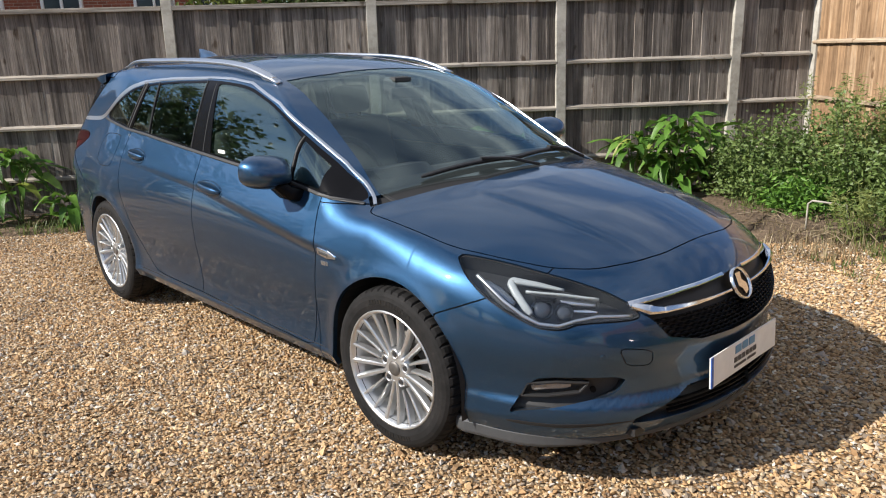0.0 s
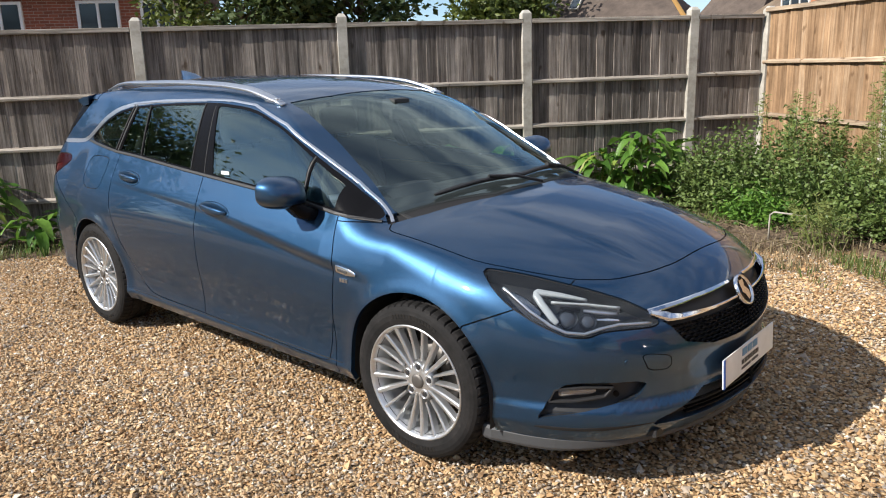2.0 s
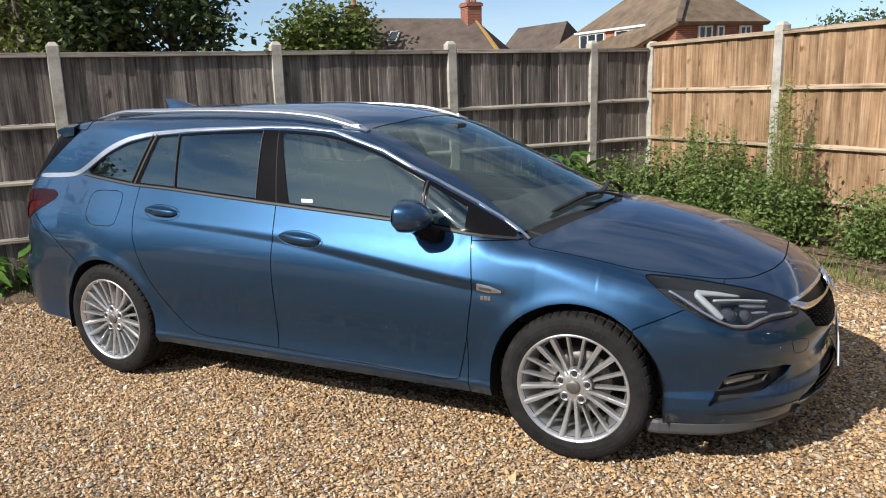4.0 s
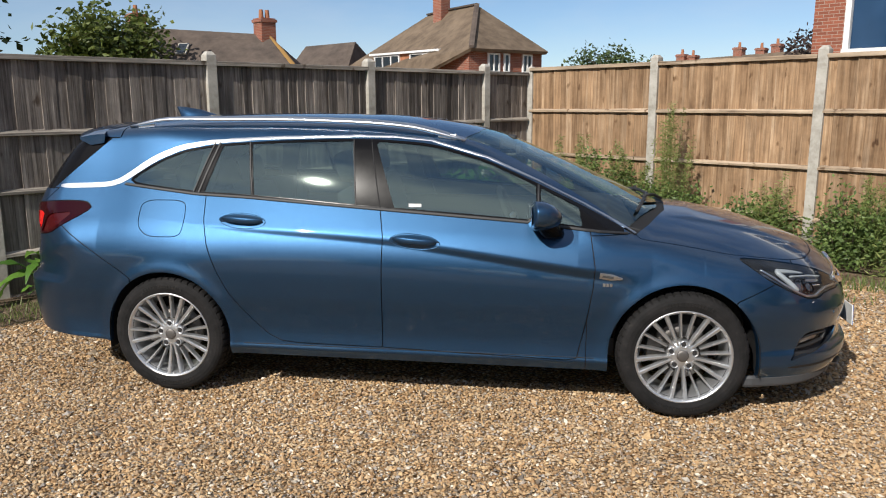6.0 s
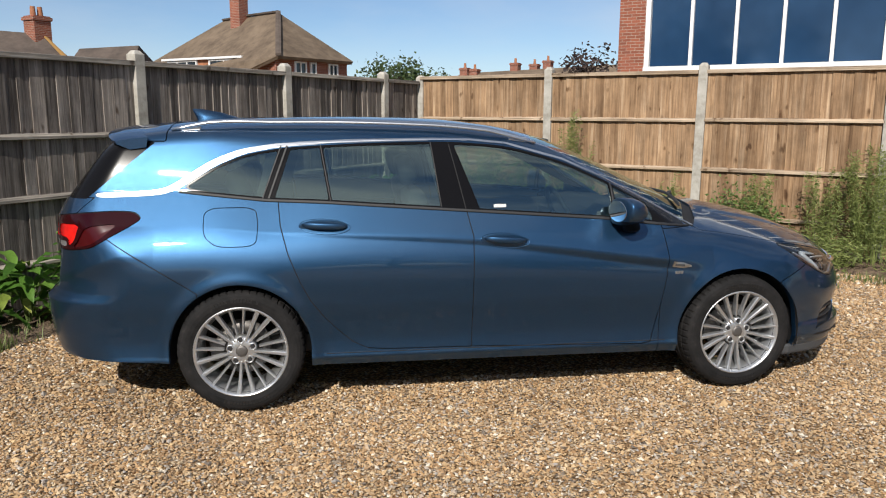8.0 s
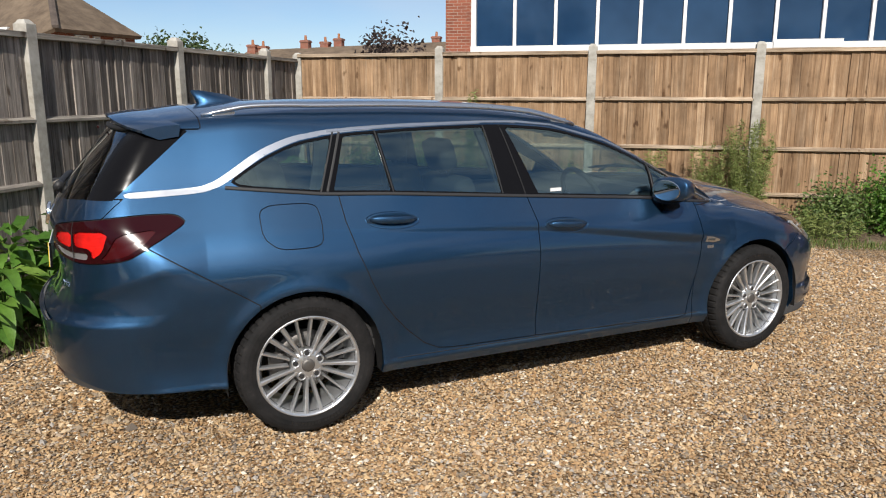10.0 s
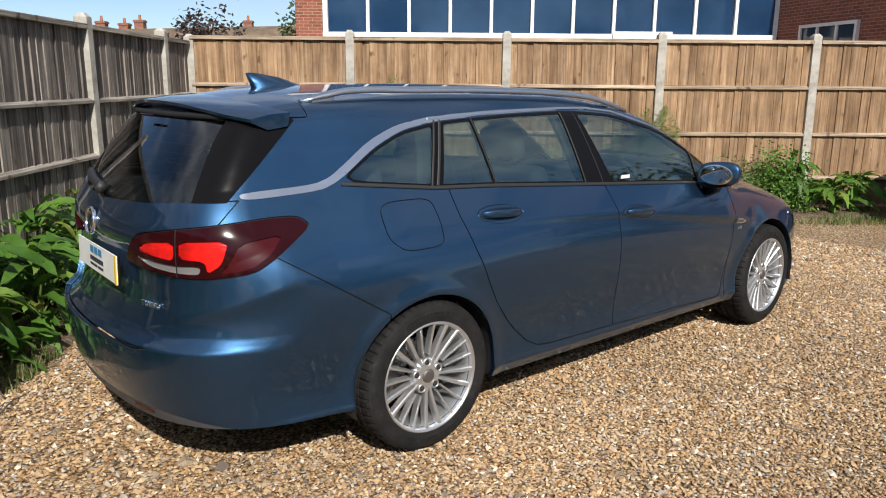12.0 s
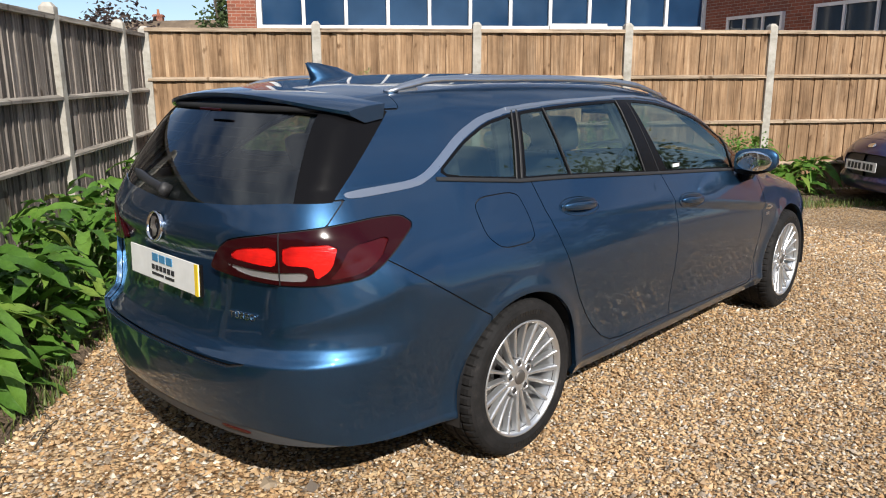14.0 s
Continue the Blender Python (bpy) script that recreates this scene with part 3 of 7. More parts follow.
M_GLASS = glass_mat("tinted_side_glass", (0.54, 0.64, 0.59), facing=0.23, sheen=(0.84, 1.0, 0.90))
M_SCREEN = glass_mat("windscreen_glass", (0.74, 0.80, 0.78), facing=0.14, sheen=(0.86, 1.0, 0.95))
M_REARGLASS = glass_mat("dark_rear_glass", (0.34, 0.40, 0.40), facing=0.09)
M_LENS = glass_mat("clear_lens", (0.93, 0.95, 0.96), facing=0.05)
M_REDLENS = glass_mat("smoked_red_lens", (0.42, 0.012, 0.018), facing=0.06)
M_RED = mat("red_reflector", (0.60, 0.010, 0.008), 0.22)
base(M_RED, ramp(M_RED, texnoise(M_RED, 9, 3), [(0.35, (0.36, 0.006, 0.006)), (0.65, (0.74, 0.014, 0.010))]))
bump(M_RED, texnoise(M_RED, 140, 2, 0.5, (0.15, 0.15, 1.0)), 0.5, 0.003)
M_DARKRED = mat("dark_red_reflector", (0.022, 0.002, 0.003), 0.12, spec=0.3)
M_MIDRED = mat("deep_red_reflector", (0.050, 0.003, 0.004), 0.2, spec=0.4)
M_CLEARLAMP = mat("clear_lamp_panel", (0.34, 0.33, 0.33), 0.28, 0.5)
bump(M_CLEARLAMP, texnoise(M_CLEARLAMP, 120, 2), 0.4, 0.003)
M_GUIDE = mat("frosted_light_guide", (0.34, 0.36, 0.37), 0.3)
M_PLATE = mat("white_plate", (0.78, 0.78, 0.76), 0.35)
base(M_PLATE, ramp(M_PLATE, texnoise(M_PLATE, 14, 5), [(0.3, (0.72, 0.72, 0.70)), (0.7, (0.82, 0.82, 0.80))]))
M_PLATEBLUE = mat("blue_plate_band", (0.02, 0.10, 0.42), 0.4)
M_PLATEYELLOW = mat("yellow_plate_edge", (0.80, 0.56, 0.03), 0.4)
M_INK = mat("dark_print", (0.03, 0.03, 0.035), 0.5)
M_INKBLUE = mat("blue_print", (0.06, 0.22, 0.40), 0.4)

# ---- the outlines of its panels ----
DLO = [(-0.305, 1.112), (-0.118, 1.228), (0.035, 1.290), (0.236, 1.323), (0.641, 1.344), (1.067, 1.352), (1.397, 1.328), (1.695, 1.247), (1.944, 1.136),
       (2.178, 1.022), (2.415, 0.896), (2.2, 0.922), (1.884, 0.957), (1.116, 1.008), (0.436, 1.053), (0.139, 1.065)]
STRIP = [(-0.70, 1.102), (-0.403, 1.112), (-0.322, 1.137), (-0.137, 1.257), (0.015, 1.315), (0.217, 1.345), (0.637, 1.365), (1.20, 1.368), (1.20, 1.349), (1.067, 1.356),
         (0.641, 1.348), (0.236, 1.327), (0.035, 1.294), (-0.118, 1.232), (-0.294, 1.119), (-0.381, 1.089), (-0.68, 1.078)]
SCREEN = [(1.625, 0), (1.605, 0.3), (1.555, 0.53), (1.72, 0.545), (1.95, 0.575), (2.2, 0.625), (2.40, 0.68), (2.47, 0.52), (2.585, 0.25), (2.61, 0)]
HOOD = [(2.655, 0), (2.615, 0.3), (2.50, 0.60), (2.425, 0.735), (2.46, 0.785), (2.68, 0.765), (2.88, 0.748), (3.06, 0.675), (3.20, 0.60), (3.30, 0.50), (3.367, 0.358), (3.405, 0.2), (3.42, 0)]
HEADLIGHT = [(2.14, 0.790), (2.381, 0.768), (2.656, 0.728), (2.822, 0.693), (2.943, 0.652), (2.998, 0.607), (2.70, 0.609), (2.61, 0.588), (2.508, 0.592), (2.364, 0.636), (2.248, 0.687), (2.182, 0.735)]
GRILLE = [(-0.2, 0.685), (0.15, 0.672), (0.489, 0.660), (0.475, 0.62), (0.455, 0.600), (0.412, 0.539), (0.28, 0.506), (0.10, 0.498), (-0.2, 0.498)]
INTAKE = [(-0.2, 0.335), (0.31, 0.345), (0.42, 0.315), (0.54, 0.280), (0.55, 0.262), (0.45, 0.256), (0.29, 0.258), (-0.2, 0.258)]
FOG = [(2.36, 0.285), (2.484, 0.417), (2.593, 0.429), (2.925, 0.419), (2.873, 0.359), (2.713, 0.343), (2.417, 0.305)]
WASHER = [(0.582, 0.527), (0.476, 0.507), (0.469, 0.451), (0.552, 0.459)]
REAR_DOOR = [(0.17, 1.15), (0.195, 1.07), (0.208, 0.942), (0.244, 0.809), (0.30, 0.67), (0.351, 0.57), (0.415, 0.485), (0.48, 0.415), (0.56, 0.345), (0.63, 0.312), (0.72, 0.303), (1.172, 0.298), (1.180, 0.877), (1.150, 1.02), (1.12, 1.15)]
FRONT_DOOR = [(1.12, 1.15), (1.150, 1.02), (1.180, 0.877), (1.172, 0.298), (2.10, 0.275), (2.155, 0.285), (2.199, 0.483), (2.226, 0.65), (2.232, 0.745), (2.205, 0.925), (2.19, 0.955), (1.90, 1.05)]
FUEL = [(-0.165, 1.028), (0.085, 1.03), (0.100, 0.95), (0.090, 0.848), (-0.10, 0.846), (-0.165, 0.90)]
REARGLASS = [(-0.3, 1.036), (0.0, 1.036), (0.39, 1.056), (0.605, 1.076), (0.505, 1.343), (0.3, 1.352), (-0.3, 1.352)]
TAILGATE = [(-0.004, 1.10), (-0.004, 1.08), (-0.073, 1.009), (-0.20, 0.95), (-0.303, 0.813), (-0.325, 0.742), (-0.364, 0.689), (-0.43, 0.60), (-0.47, 0.565), (-0.56, 0.548), (-0.878, 0.556), (-1.3, 0.556), (-1.3, 1.10)]
TAIL = [(-0.662, 0.847), (-0.60, 0.92), (-0.532, 0.958), (-0.256, 0.992), (0.10, 1.018), (0.24, 1.015), (0.305, 0.981), (0.24, 0.925), (0.176, 0.880), (0.098, 0.843), (-0.116, 0.822), (-0.302, 0.820), (-0.541, 0.833)]
DLO, STRIP = rounded(DLO, 2), rounded(STRIP, 2)
under_line = spline([-1.2, -0.9, -0.4, 0.3, 2.3, 2.95, 3.3, 3.7], [0.30, 0.285, 0.265, 0.228, 0.222, 0.19, 0.185, 0.20])

G = body_grid()
ga, gb_ = G.shape[:2]
gi = np.arange(ga * gb_).reshape(ga, gb_)
q00, q01, q11, q10 = gi[:-1, :-1], gi[:-1, 1:], gi[1:, 1:], gi[1:, :-1]
flip = (np.arange(gb_ - 1) < (gb_ - 1) // 2)[None, :] & np.ones((ga - 1, 1), bool)
T1 = np.where(flip[..., None], np.stack([q00, q01, q11], -1), np.stack([q00, q01, q10], -1)).reshape(-1, 3)
T2 = np.where(flip[..., None], np.stack([q00, q11, q10], -1), np.stack([q01, q11, q10], -1)).reshape(-1, 3)
SV, SF = G.reshape(-1, 3), np.concatenate([T1, T2])
mid = SV[SF].mean(1)
face_n = np.cross(SV[SF[:, 1]] - SV[SF[:, 0]], SV[SF[:, 2]] - SV[SF[:, 0]])
wrong = (face_n * body_normal(mid)).sum(1) < 0
SF[wrong] = SF[wrong][:, ::-1]
REST = {"V": SV, "F": SF}
SEAMS = []


def take(field, gap=0.0):
    """Cut the part of the skin where the field is below zero out of what is left; a gap leaves a dark seam round it."""
    V, F = REST["V"], REST["F"]
    d = field(V[:, 0], np.abs(V[:, 1]), V[:, 2], V[:, 1])
    V, ins, outs = split(V, F, d - gap / 2)
    if gap:
        d = field(V[:, 0], np.abs(V[:, 1]), V[:, 2], V[:, 1])
        used = np.zeros(len(V), bool)
        used[ins.ravel()] = True
        V, ins, seam = split(V, ins, np.where(used, d + gap / 2, 1.0))
        SEAMS.append(V[seam])
    REST["V"], REST["F"] = V, outs
    return V, ins


def side_of(VF, left):
    V, F = VF
    keep = (V[F].mean(1)[:, 1] > 0) == left
    return V, F[keep]


def halves(name, VF, material, parent, label="", **k):
    return [part(name, skin_mesh(name, *side_of(VF, left), **k), material, parent, label) for left in (False, True)]


car = empty("estate_car", CAR, "metallic blue estate car with silver alloy wheels on gravel", "car")
GAP = 0.005
# off: what lies under the sills and inside the wheel arches
take(lambda x, y, z, s: z - under_line(x))
for wx, rad in ((0.0, 0.348), (2.662, 0.357)):
    take(lambda x, y, z, s: np.maximum(np.where(z > 0.317, np.hypot(x - wx, z - 0.317), np.abs(x - wx)) - rad, 0.5 - y))
# glass
inner = lambda x, z: sdf(x, z, DLO) + 0.011
line = lambda x, z, p, q: ((x - p[0]) * (q[1] - p[1]) - (z - p[1]) * (q[0] - p[0])) / math.hypot(q[0] - p[0], q[1] - p[1])
panes = {
    "quarter_window": ((-9, 0), (-9, 1), (0.112, 1.05), (0.212, 1.35)),
    "rear_vent_window": ((0.172, 1.05), (0.272, 1.35), (0.451, 1.05), (0.402, 1.35)),
    "rear_door_window": ((0.468, 1.05), (0.419, 1.35), (1.020, 1.02), (0.980, 1.35)),
    "front_door_window": ((1.230, 1.0), (1.100, 1.35), (1.943, 0.95), (1.938, 1.15)),
    "front_vent_window": ((1.966, 0.95), (1.961, 1.15), (2.175, 0.90), (2.140, 1.1)),
}
for name, (p0, p1, q0, q1) in panes.items():
    vf = take(lambda x, y, z, s: np.maximum.reduce([inner(x, z), -line(x, z, p0, p1), line(x, z, q0, q1), 0.4 - y, x - 2.3]))
    halves(name, vf, M_GLASS, car, "tinted side window", inset=0.004, lip=0.003)
halves("window_surround", take(lambda x, y, z, s: np.maximum(sdf(x, z, DLO), 0.4 - y)), M_GLOSSBLACK, car, "gloss black pillar trim round the side windows", inset=0.001, lip=0.02)
halves("chrome_strip", take(lambda x, y, z, s: np.maximum(sdf(x, z, STRIP), 0.4 - y)), M_SATIN, car, "bright chrome strip over the side windows", inset=-0.002, lip=0.012)
part("windscreen", skin_mesh("windscreen", *take(lambda x, y, z, s: np.maximum(sdf(x, s, SCREEN + [(a, -b) for a, b in SCREEN[::-1]]), 0.6 - z)), inset=0.003, lip=0.003), M_SCREEN, car, "curved clear windscreen reflecting the sky")
part("rear_window", skin_mesh("rear_window", *take(lambda x, y, z, s: np.maximum(sdf(y, z, REARGLASS), x + 0.45)), inset=0.003, lip=0.003), M_REARGLASS, car, "dark tinted tailgate window")
# lamps
take_lamp = take(lambda x, y, z, s: np.maximum(sdf(x - y, z, rounded(HEADLIGHT, 2)), 2.5 - x), GAP)
tail_lamp = take(lambda x, y, z, s: np.maximum(sdf(x + y, z, rounded(TAIL, 2)), x + 0.3), GAP)
# front openings
grille_skin = take(lambda x, y, z, s: np.maximum(sdf(y, z, GRILLE), 3.0 - x))
intake_skin = take(lambda x, y, z, s: np.maximum(sdf(y, z, INTAKE), 3.0 - x))
fog_skin = take(lambda x, y, z, s: np.maximum(sdf(x - y, z, rounded(FOG, 1)), 3.0 - x))
# panels
cowl_skin = take(lambda x, y, z, s: np.maximum.reduce([sdf(x, y, [(2.30, -0.1), (2.40, 0.68), (2.37, 0.715), (2.425, 0.752), (2.505, 0.605), (2.62, 0.3), (2.66, -0.1)]), 0.7 - z]))
part("scuttle", skin_mesh("scuttle", *cowl_skin, inset=0.014, lip=0.012), M_SEAM, car, "black plastic scuttle below the windscreen")
hood_skin = take(lambda x, y, z, s: np.maximum(sdf(x, s, rounded(HOOD[1:-1] + [(a, -b) for a, b in HOOD[-2:0:-1]], 2)), 0.55 - z), GAP)


def hood_ribs(P):
    y, x = np.abs(P[:, 1]), P[:, 0]
    edge = 0.42 - 0.10 * (x - 2.6) / 0.8
    k = np.clip((3.36 - x) / 0.25, 0, 1) * np.clip((x - 2.62) / 0.15, 0, 1)
    return k * 0.009 * (1 / (1 + np.exp((y - edge) / 0.008)))


part("bonnet", skin_mesh("bonnet", *hood_skin, lip=0.02, relief=hood_ribs), M_PAINT, car, "ribbed metallic blue bonnet")
halves("rear_door", take(lambda x, y, z, s: np.maximum(sdf(x, z, REAR_DOOR), 0.5 - y), GAP), M_PAINT, car, lip=0.02)
halves("front_door", take(lambda x, y, z, s: np.maximum(sdf(x, z, FRONT_DOOR), 0.5 - y), GAP), M_PAINT, car, lip=0.02)
fuel = side_of(take(lambda x, y, z, s: np.maximum(sdf(x, z, rounded(FUEL)), s + 0.4), 0.004), False)
part("fuel_flap", skin_mesh("fuel_flap", *fuel, lip=0.01), M_PAINT, car)
trim_skin = take(lambda x, y, z, s: np.maximum.reduce([line(x, z, (-0.735, 1.075), (-0.385, 1.372)), 1.074 - z, z - 1.352, x + 0.3]))
halves("tailgate_trim", trim_skin, M_GLOSSBLACK, car, "gloss black trim flanking the rear window", inset=0.001, lip=0.015)
part("tailgate", skin_mesh("tailgate", *take(lambda x, y, z, s: np.maximum.reduce([sdf(x + y, z, TAILGATE), x + 0.55, z - 1.08]), GAP), lip=0.02, relief=lambda P: -0.022 * np.clip((0.93 - P[:, 2]) / 0.05, 0, 1) * np.clip((P[:, 2] - 0.5) / 0.03, 0, 1)), M_PAINT, car)
part("rear_valance", skin_mesh("rear_valance", *take(lambda x, y, z, s: np.maximum(z - 0.338 + 0.12 * np.clip((x + 0.98) / 0.42, 0, 1), x + 0.45)), inset=0.004, lip=0.02), M_GREYPLASTIC, car, "grey plastic valance under the rear bumper")
part("rear_bumper", skin_mesh("rear_bumper", *take(lambda x, y, z, s: np.maximum(line(x, z, (-0.597, 0.874), (-0.222, 0.636)) * -1.0, x + 0.2), GAP), lip=0.02), M_PAINT, car)
washers = halves("washer_cover", take(lambda x, y, z, s: np.maximum(sdf(y, z, rounded(WASHER, 2)), 3.2 - x), 0.003), M_PAINT, car, lip=0.006)
part("front_bumper", skin_mesh("front_bumper", *take(lambda x, y, z, s: np.maximum(2.9 - x, np.minimum((z - 0.606 - 0.44 * (x - 2.928)) * 0.9, 3.2 - x)), GAP), lip=0.025), M_PAINT, car)
halves("front_wing", take(lambda x, y, z, s: np.maximum(2.20 - x, z - 0.895), 0.004), M_PAINT, car, lip=0.02)
part("roof_spoiler", skin_mesh("roof_spoiler", *take(lambda x, y, z, s: np.maximum(x + 0.36 + 0.03 * (1 - y / 0.6), 1.352 - z), 0.005), inset=-0.002, lip=0.02), M_PAINT, car, "blue roof spoiler over the rear window")
RV, RF = REST["V"], REST["F"]
part("body_shell", skin_mesh("body_shell", RV, RF, lip=0.02), M_PAINT, car)
top_f = RF[RV[RF].mean(1)[:, 2] > 1.0]
part("headlining", skin_mesh("headlining", RV, top_f[:, ::-1], inset=0.03, lip=0.0), M_LINING, car, "pale cabin headlining")
sv = np.concatenate(SEAMS).reshape(-1, 3)
part("seam", raw_mesh("seam", sv - body_normal(sv) * 0.007, np.arange(len(sv)).reshape(-1, 3)), M_SEAM, car, "dark gaps between the panels")


# ---- fittings of the car ----
def sweep(bm, pts, ups, w, h, n=8, taper=None):
    """A bar of oval section, w across and h along ups, through the points."""
    pts = [Vector(p) for p in pts]
    ups = [Vector(u).normalized() for u in ups] if not isinstance(ups, Vector) else [ups] * len(pts)
    rings = []
    for k, p in enumerate(pts):
        tan = (pts[min(k + 1, len(pts) - 1)] - pts[max(k - 1, 0)]).normalized()
        side = tan.cross(ups[k]).normalized()
        s = taper[k] if taper else 1.0
        ring = []
        for a in range(n):
            c, si = math.cos(2 * math.pi * (a + 0.5) / n), math.sin(2 * math.pi * (a + 0.5) / n)
            c, si = math.copysign(abs(c) ** 0.6, c), math.copysign(abs(si) ** 0.6, si)
            ring.append(bm.verts.new(p + side * (w / 2 * c * s) + ups[k] * (h / 2 * si * s)))
        rings.append(ring)
    for a, b in zip(rings, rings[1:]):
        for i in range(n):
            bm.faces.new((a[i], a[(i + 1) % n], b[(i + 1) % n], b[i]))
    bm.faces.new(rings[0][::-1]), bm.faces.new(rings[-1])
    bmesh.ops.recalc_face_normals(bm, faces=bm.faces)
    return bm


def lathe(profile, n=48, closed=False, bump_of=None):
    """A ring about the y axis of the outline (radius, y)."""
    V, F = [], []
    m = len(profile)
    for k in range(n):
        a = 2 * math.pi * k / n
        for r, y in profile:
            rr = r + (bump_of(k, r, y) if bump_of else 0)
            V.append((rr * math.cos(a), y, rr * math.sin(a)))
    for k in range(n):
        k2 = (k + 1) % n
        for i in range(m - (0 if closed else 1)):
            j = (i + 1) % m
            F.append((k * m + i, k2 * m + i, k2 * m + j, k * m + j))
    return V, F


def lathe_mesh(name, profile, material, n=48, closed=False, bump_of=None, smooth=True):
    V, F = lathe(profile, n, closed, bump_of)
    me = raw_mesh(name, V, F, smooth)
    bm = bmesh.new()
    bm.from_mesh(me)
    bmesh.ops.remove_doubles(bm, verts=bm.verts, dist=1e-6)
    bmesh.ops.recalc_face_normals(bm, faces=bm.faces)
    bm.to_mesh(me)
    bm.free()
    me.materials.append(material)
    return me


def on_skin(start, way, depth=0.0):
    """Where a line from outside meets the body, sunk in by depth, and the normal there."""
    p, d = np.array(start, float), np.array(way, float)
    d = d / np.linalg.norm(d)
    s = np.arange(0, 3, 0.02)
    k = max(int(np.argmax(body_field(p + s[:, None] * d) < 0)), 1)
    s = np.linspace(s[k - 1], s[k], 101)
    q = p + s[int(np.argmax(body_field(p + s[:, None] * d) < 0))] * d
    n = body_normal(q[None])[0]
    return Vector(q - n * depth), Vector(n)


def nose(y, z, depth=0.0):
    return on_skin((4.2, y, z), (-1, 0, 0), depth)


def tail_at(y, z, depth=0.0):
    return on_skin((-1.7, y, z), (1, 0, 0), depth)


def flank(x, z, depth=0.0, left=False):
    return on_skin((x, 1.4 if left else -1.4, z), (0, -1 if left else 1, 0), depth)


def corner(u, z, depth=0.0, left=False, rear=False):
    """By the slanted measure round a corner: ahead u = x - |y|, behind u = x + |y|."""
    q = 1.3
    p, n = on_skin((u - q, -q, z), (1, 1, 0), depth) if rear else on_skin((u + q, -q, z), (-1, 1, 0), depth)
    if left:
        p, n = Vector((p.x, -p.y, p.z)), Vector((n.x, -n.y, n.z))
    return p, n


def run(places, n_between=6):
    """Places densified along straight steps."""
    out = []
    for a, b in zip(places, places[1:]):
        for k in range(n_between):
            t = k / n_between
            out.append(tuple(p * (1 - t) + q * t for p, q in zip(a, b)))
    return out + [places[-1]]


# wheels: built once, standing with the axle along y and the face towards -y
def tread(k, r, y):
    return -0.006 if r > 0.304 and abs(y) > 0.03 and k % 5 == 0 else 0.0


tyre_out = [(0.214, -0.088), (0.222, -0.097), (0.232, -0.106), (0.255, -0.112), (0.275, -0.112), (0.290, -0.108), (0.302, -0.100), (0.310, -0.090), (0.314, -0.076)]
grooved = [(0.316, -0.056), (0.309, -0.055), (0.309, -0.046), (0.317, -0.045), (0.317, -0.012), (0.310, -0.011), (0.310, 0.0)]
tyre_prof = tyre_out + grooved + [(r, -y) for r, y in grooved[:-1][::-1]] + [(r, -y) for r, y in tyre_out[::-1]]
ME_TYRE = lathe_mesh("tyre", tyre_prof, M_RUBBER, 260, bump_of=tread, smooth=False)
rim_prof = [(0.231, -0.101), (0.234, -0.106), (0.231, -0.110), (0.226, -0.109), (0.219, -0.098), (0.212, -0.080), (0.203, -0.055), (0.197, 0.0), (0.200, 0.07), (0.216, 0.095),
            (0.221, 0.09), (0.206, 0.065), (0.203, 0.0), (0.209, -0.055), (0.220, -0.085)]
ME_RIM = lathe_mesh("wheel", rim_prof, M_ALLOY, 72, closed=True)
ME_HUB = lathe_mesh("hub", [(0.0, -0.083), (0.040, -0.083), (0.060, -0.080), (0.074, -0.070), (0.078, -0.045), (0.0, -0.045)], M_ALLOY, 40)
ME_CAP = lathe_mesh("centre_cap", [(0.0, -0.0915), (0.018, -0.091), (0.027, -0.089), (0.030, -0.084), (0.030, -0.078)], M_IRON, 32)
M_NUT = mat("dark_nut_steel", (0.07, 0.07, 0.072), 0.45, 0.7)
ME_NUT = lathe_mesh("wheel_nut", [(0.0, -0.0845), (0.010, -0.0845), (0.0128, -0.081), (0.0128, -0.06)], M_NUT, 6, smooth=False)
ME_POCKET = lathe_mesh("nut_pocket", [(0.0145, -0.068), (0.0145, -0.0835), (0.0185, -0.0845), (0.021, -0.080), (0.021, -0.066)], M_ALLOY, 20)
ME_DISC = lathe_mesh("brake_disc", [(0.06, 0.0), (0.14, 0.0), (0.14, 0.022), (0.06, 0.022), (0.06, 0.0)], M_IRON, 48)


def spoke_mesh(name, r0, r1, w0, w1):
    bm = bmesh.new()
    rows = []
    for k in range(9):
        t = k / 8
        r, w = r0 + (r1 - r0) * t, w0 + (w1 - w0) * t
        face = -0.083 - 0.021 * t ** 1.6
        deep = 0.026 + 0.006 * (1 - t)
        sec = [(-w / 2, face + 0.005), (-w / 2 * 0.55, face), (w / 2 * 0.55, face), (w / 2, face + 0.005), (w / 2 * 1.25, face + deep), (-w / 2 * 1.25, face + deep)]
        rows.append([bm.verts.new((r, y, s)) for s, y in sec])
    for a, b in zip(rows, rows[1:]):
        for i in range(6):
            bm.faces.new((a[i], a[(i + 1) % 6], b[(i + 1) % 6], b[i]))
    bm.faces.new(rows[0][::-1]), bm.faces.new(rows[-1])
    bmesh.ops.recalc_face_normals(bm, faces=bm.faces)
    me = mesh_of(name, bm)
    me.materials.append(M_ALLOY)
    return me


ME_WIDE, ME_THIN = spoke_mesh("spoke", 0.055, 0.228, 0.013, 0.021), spoke_mesh("spoke", 0.088, 0.226, 0.009, 0.013)


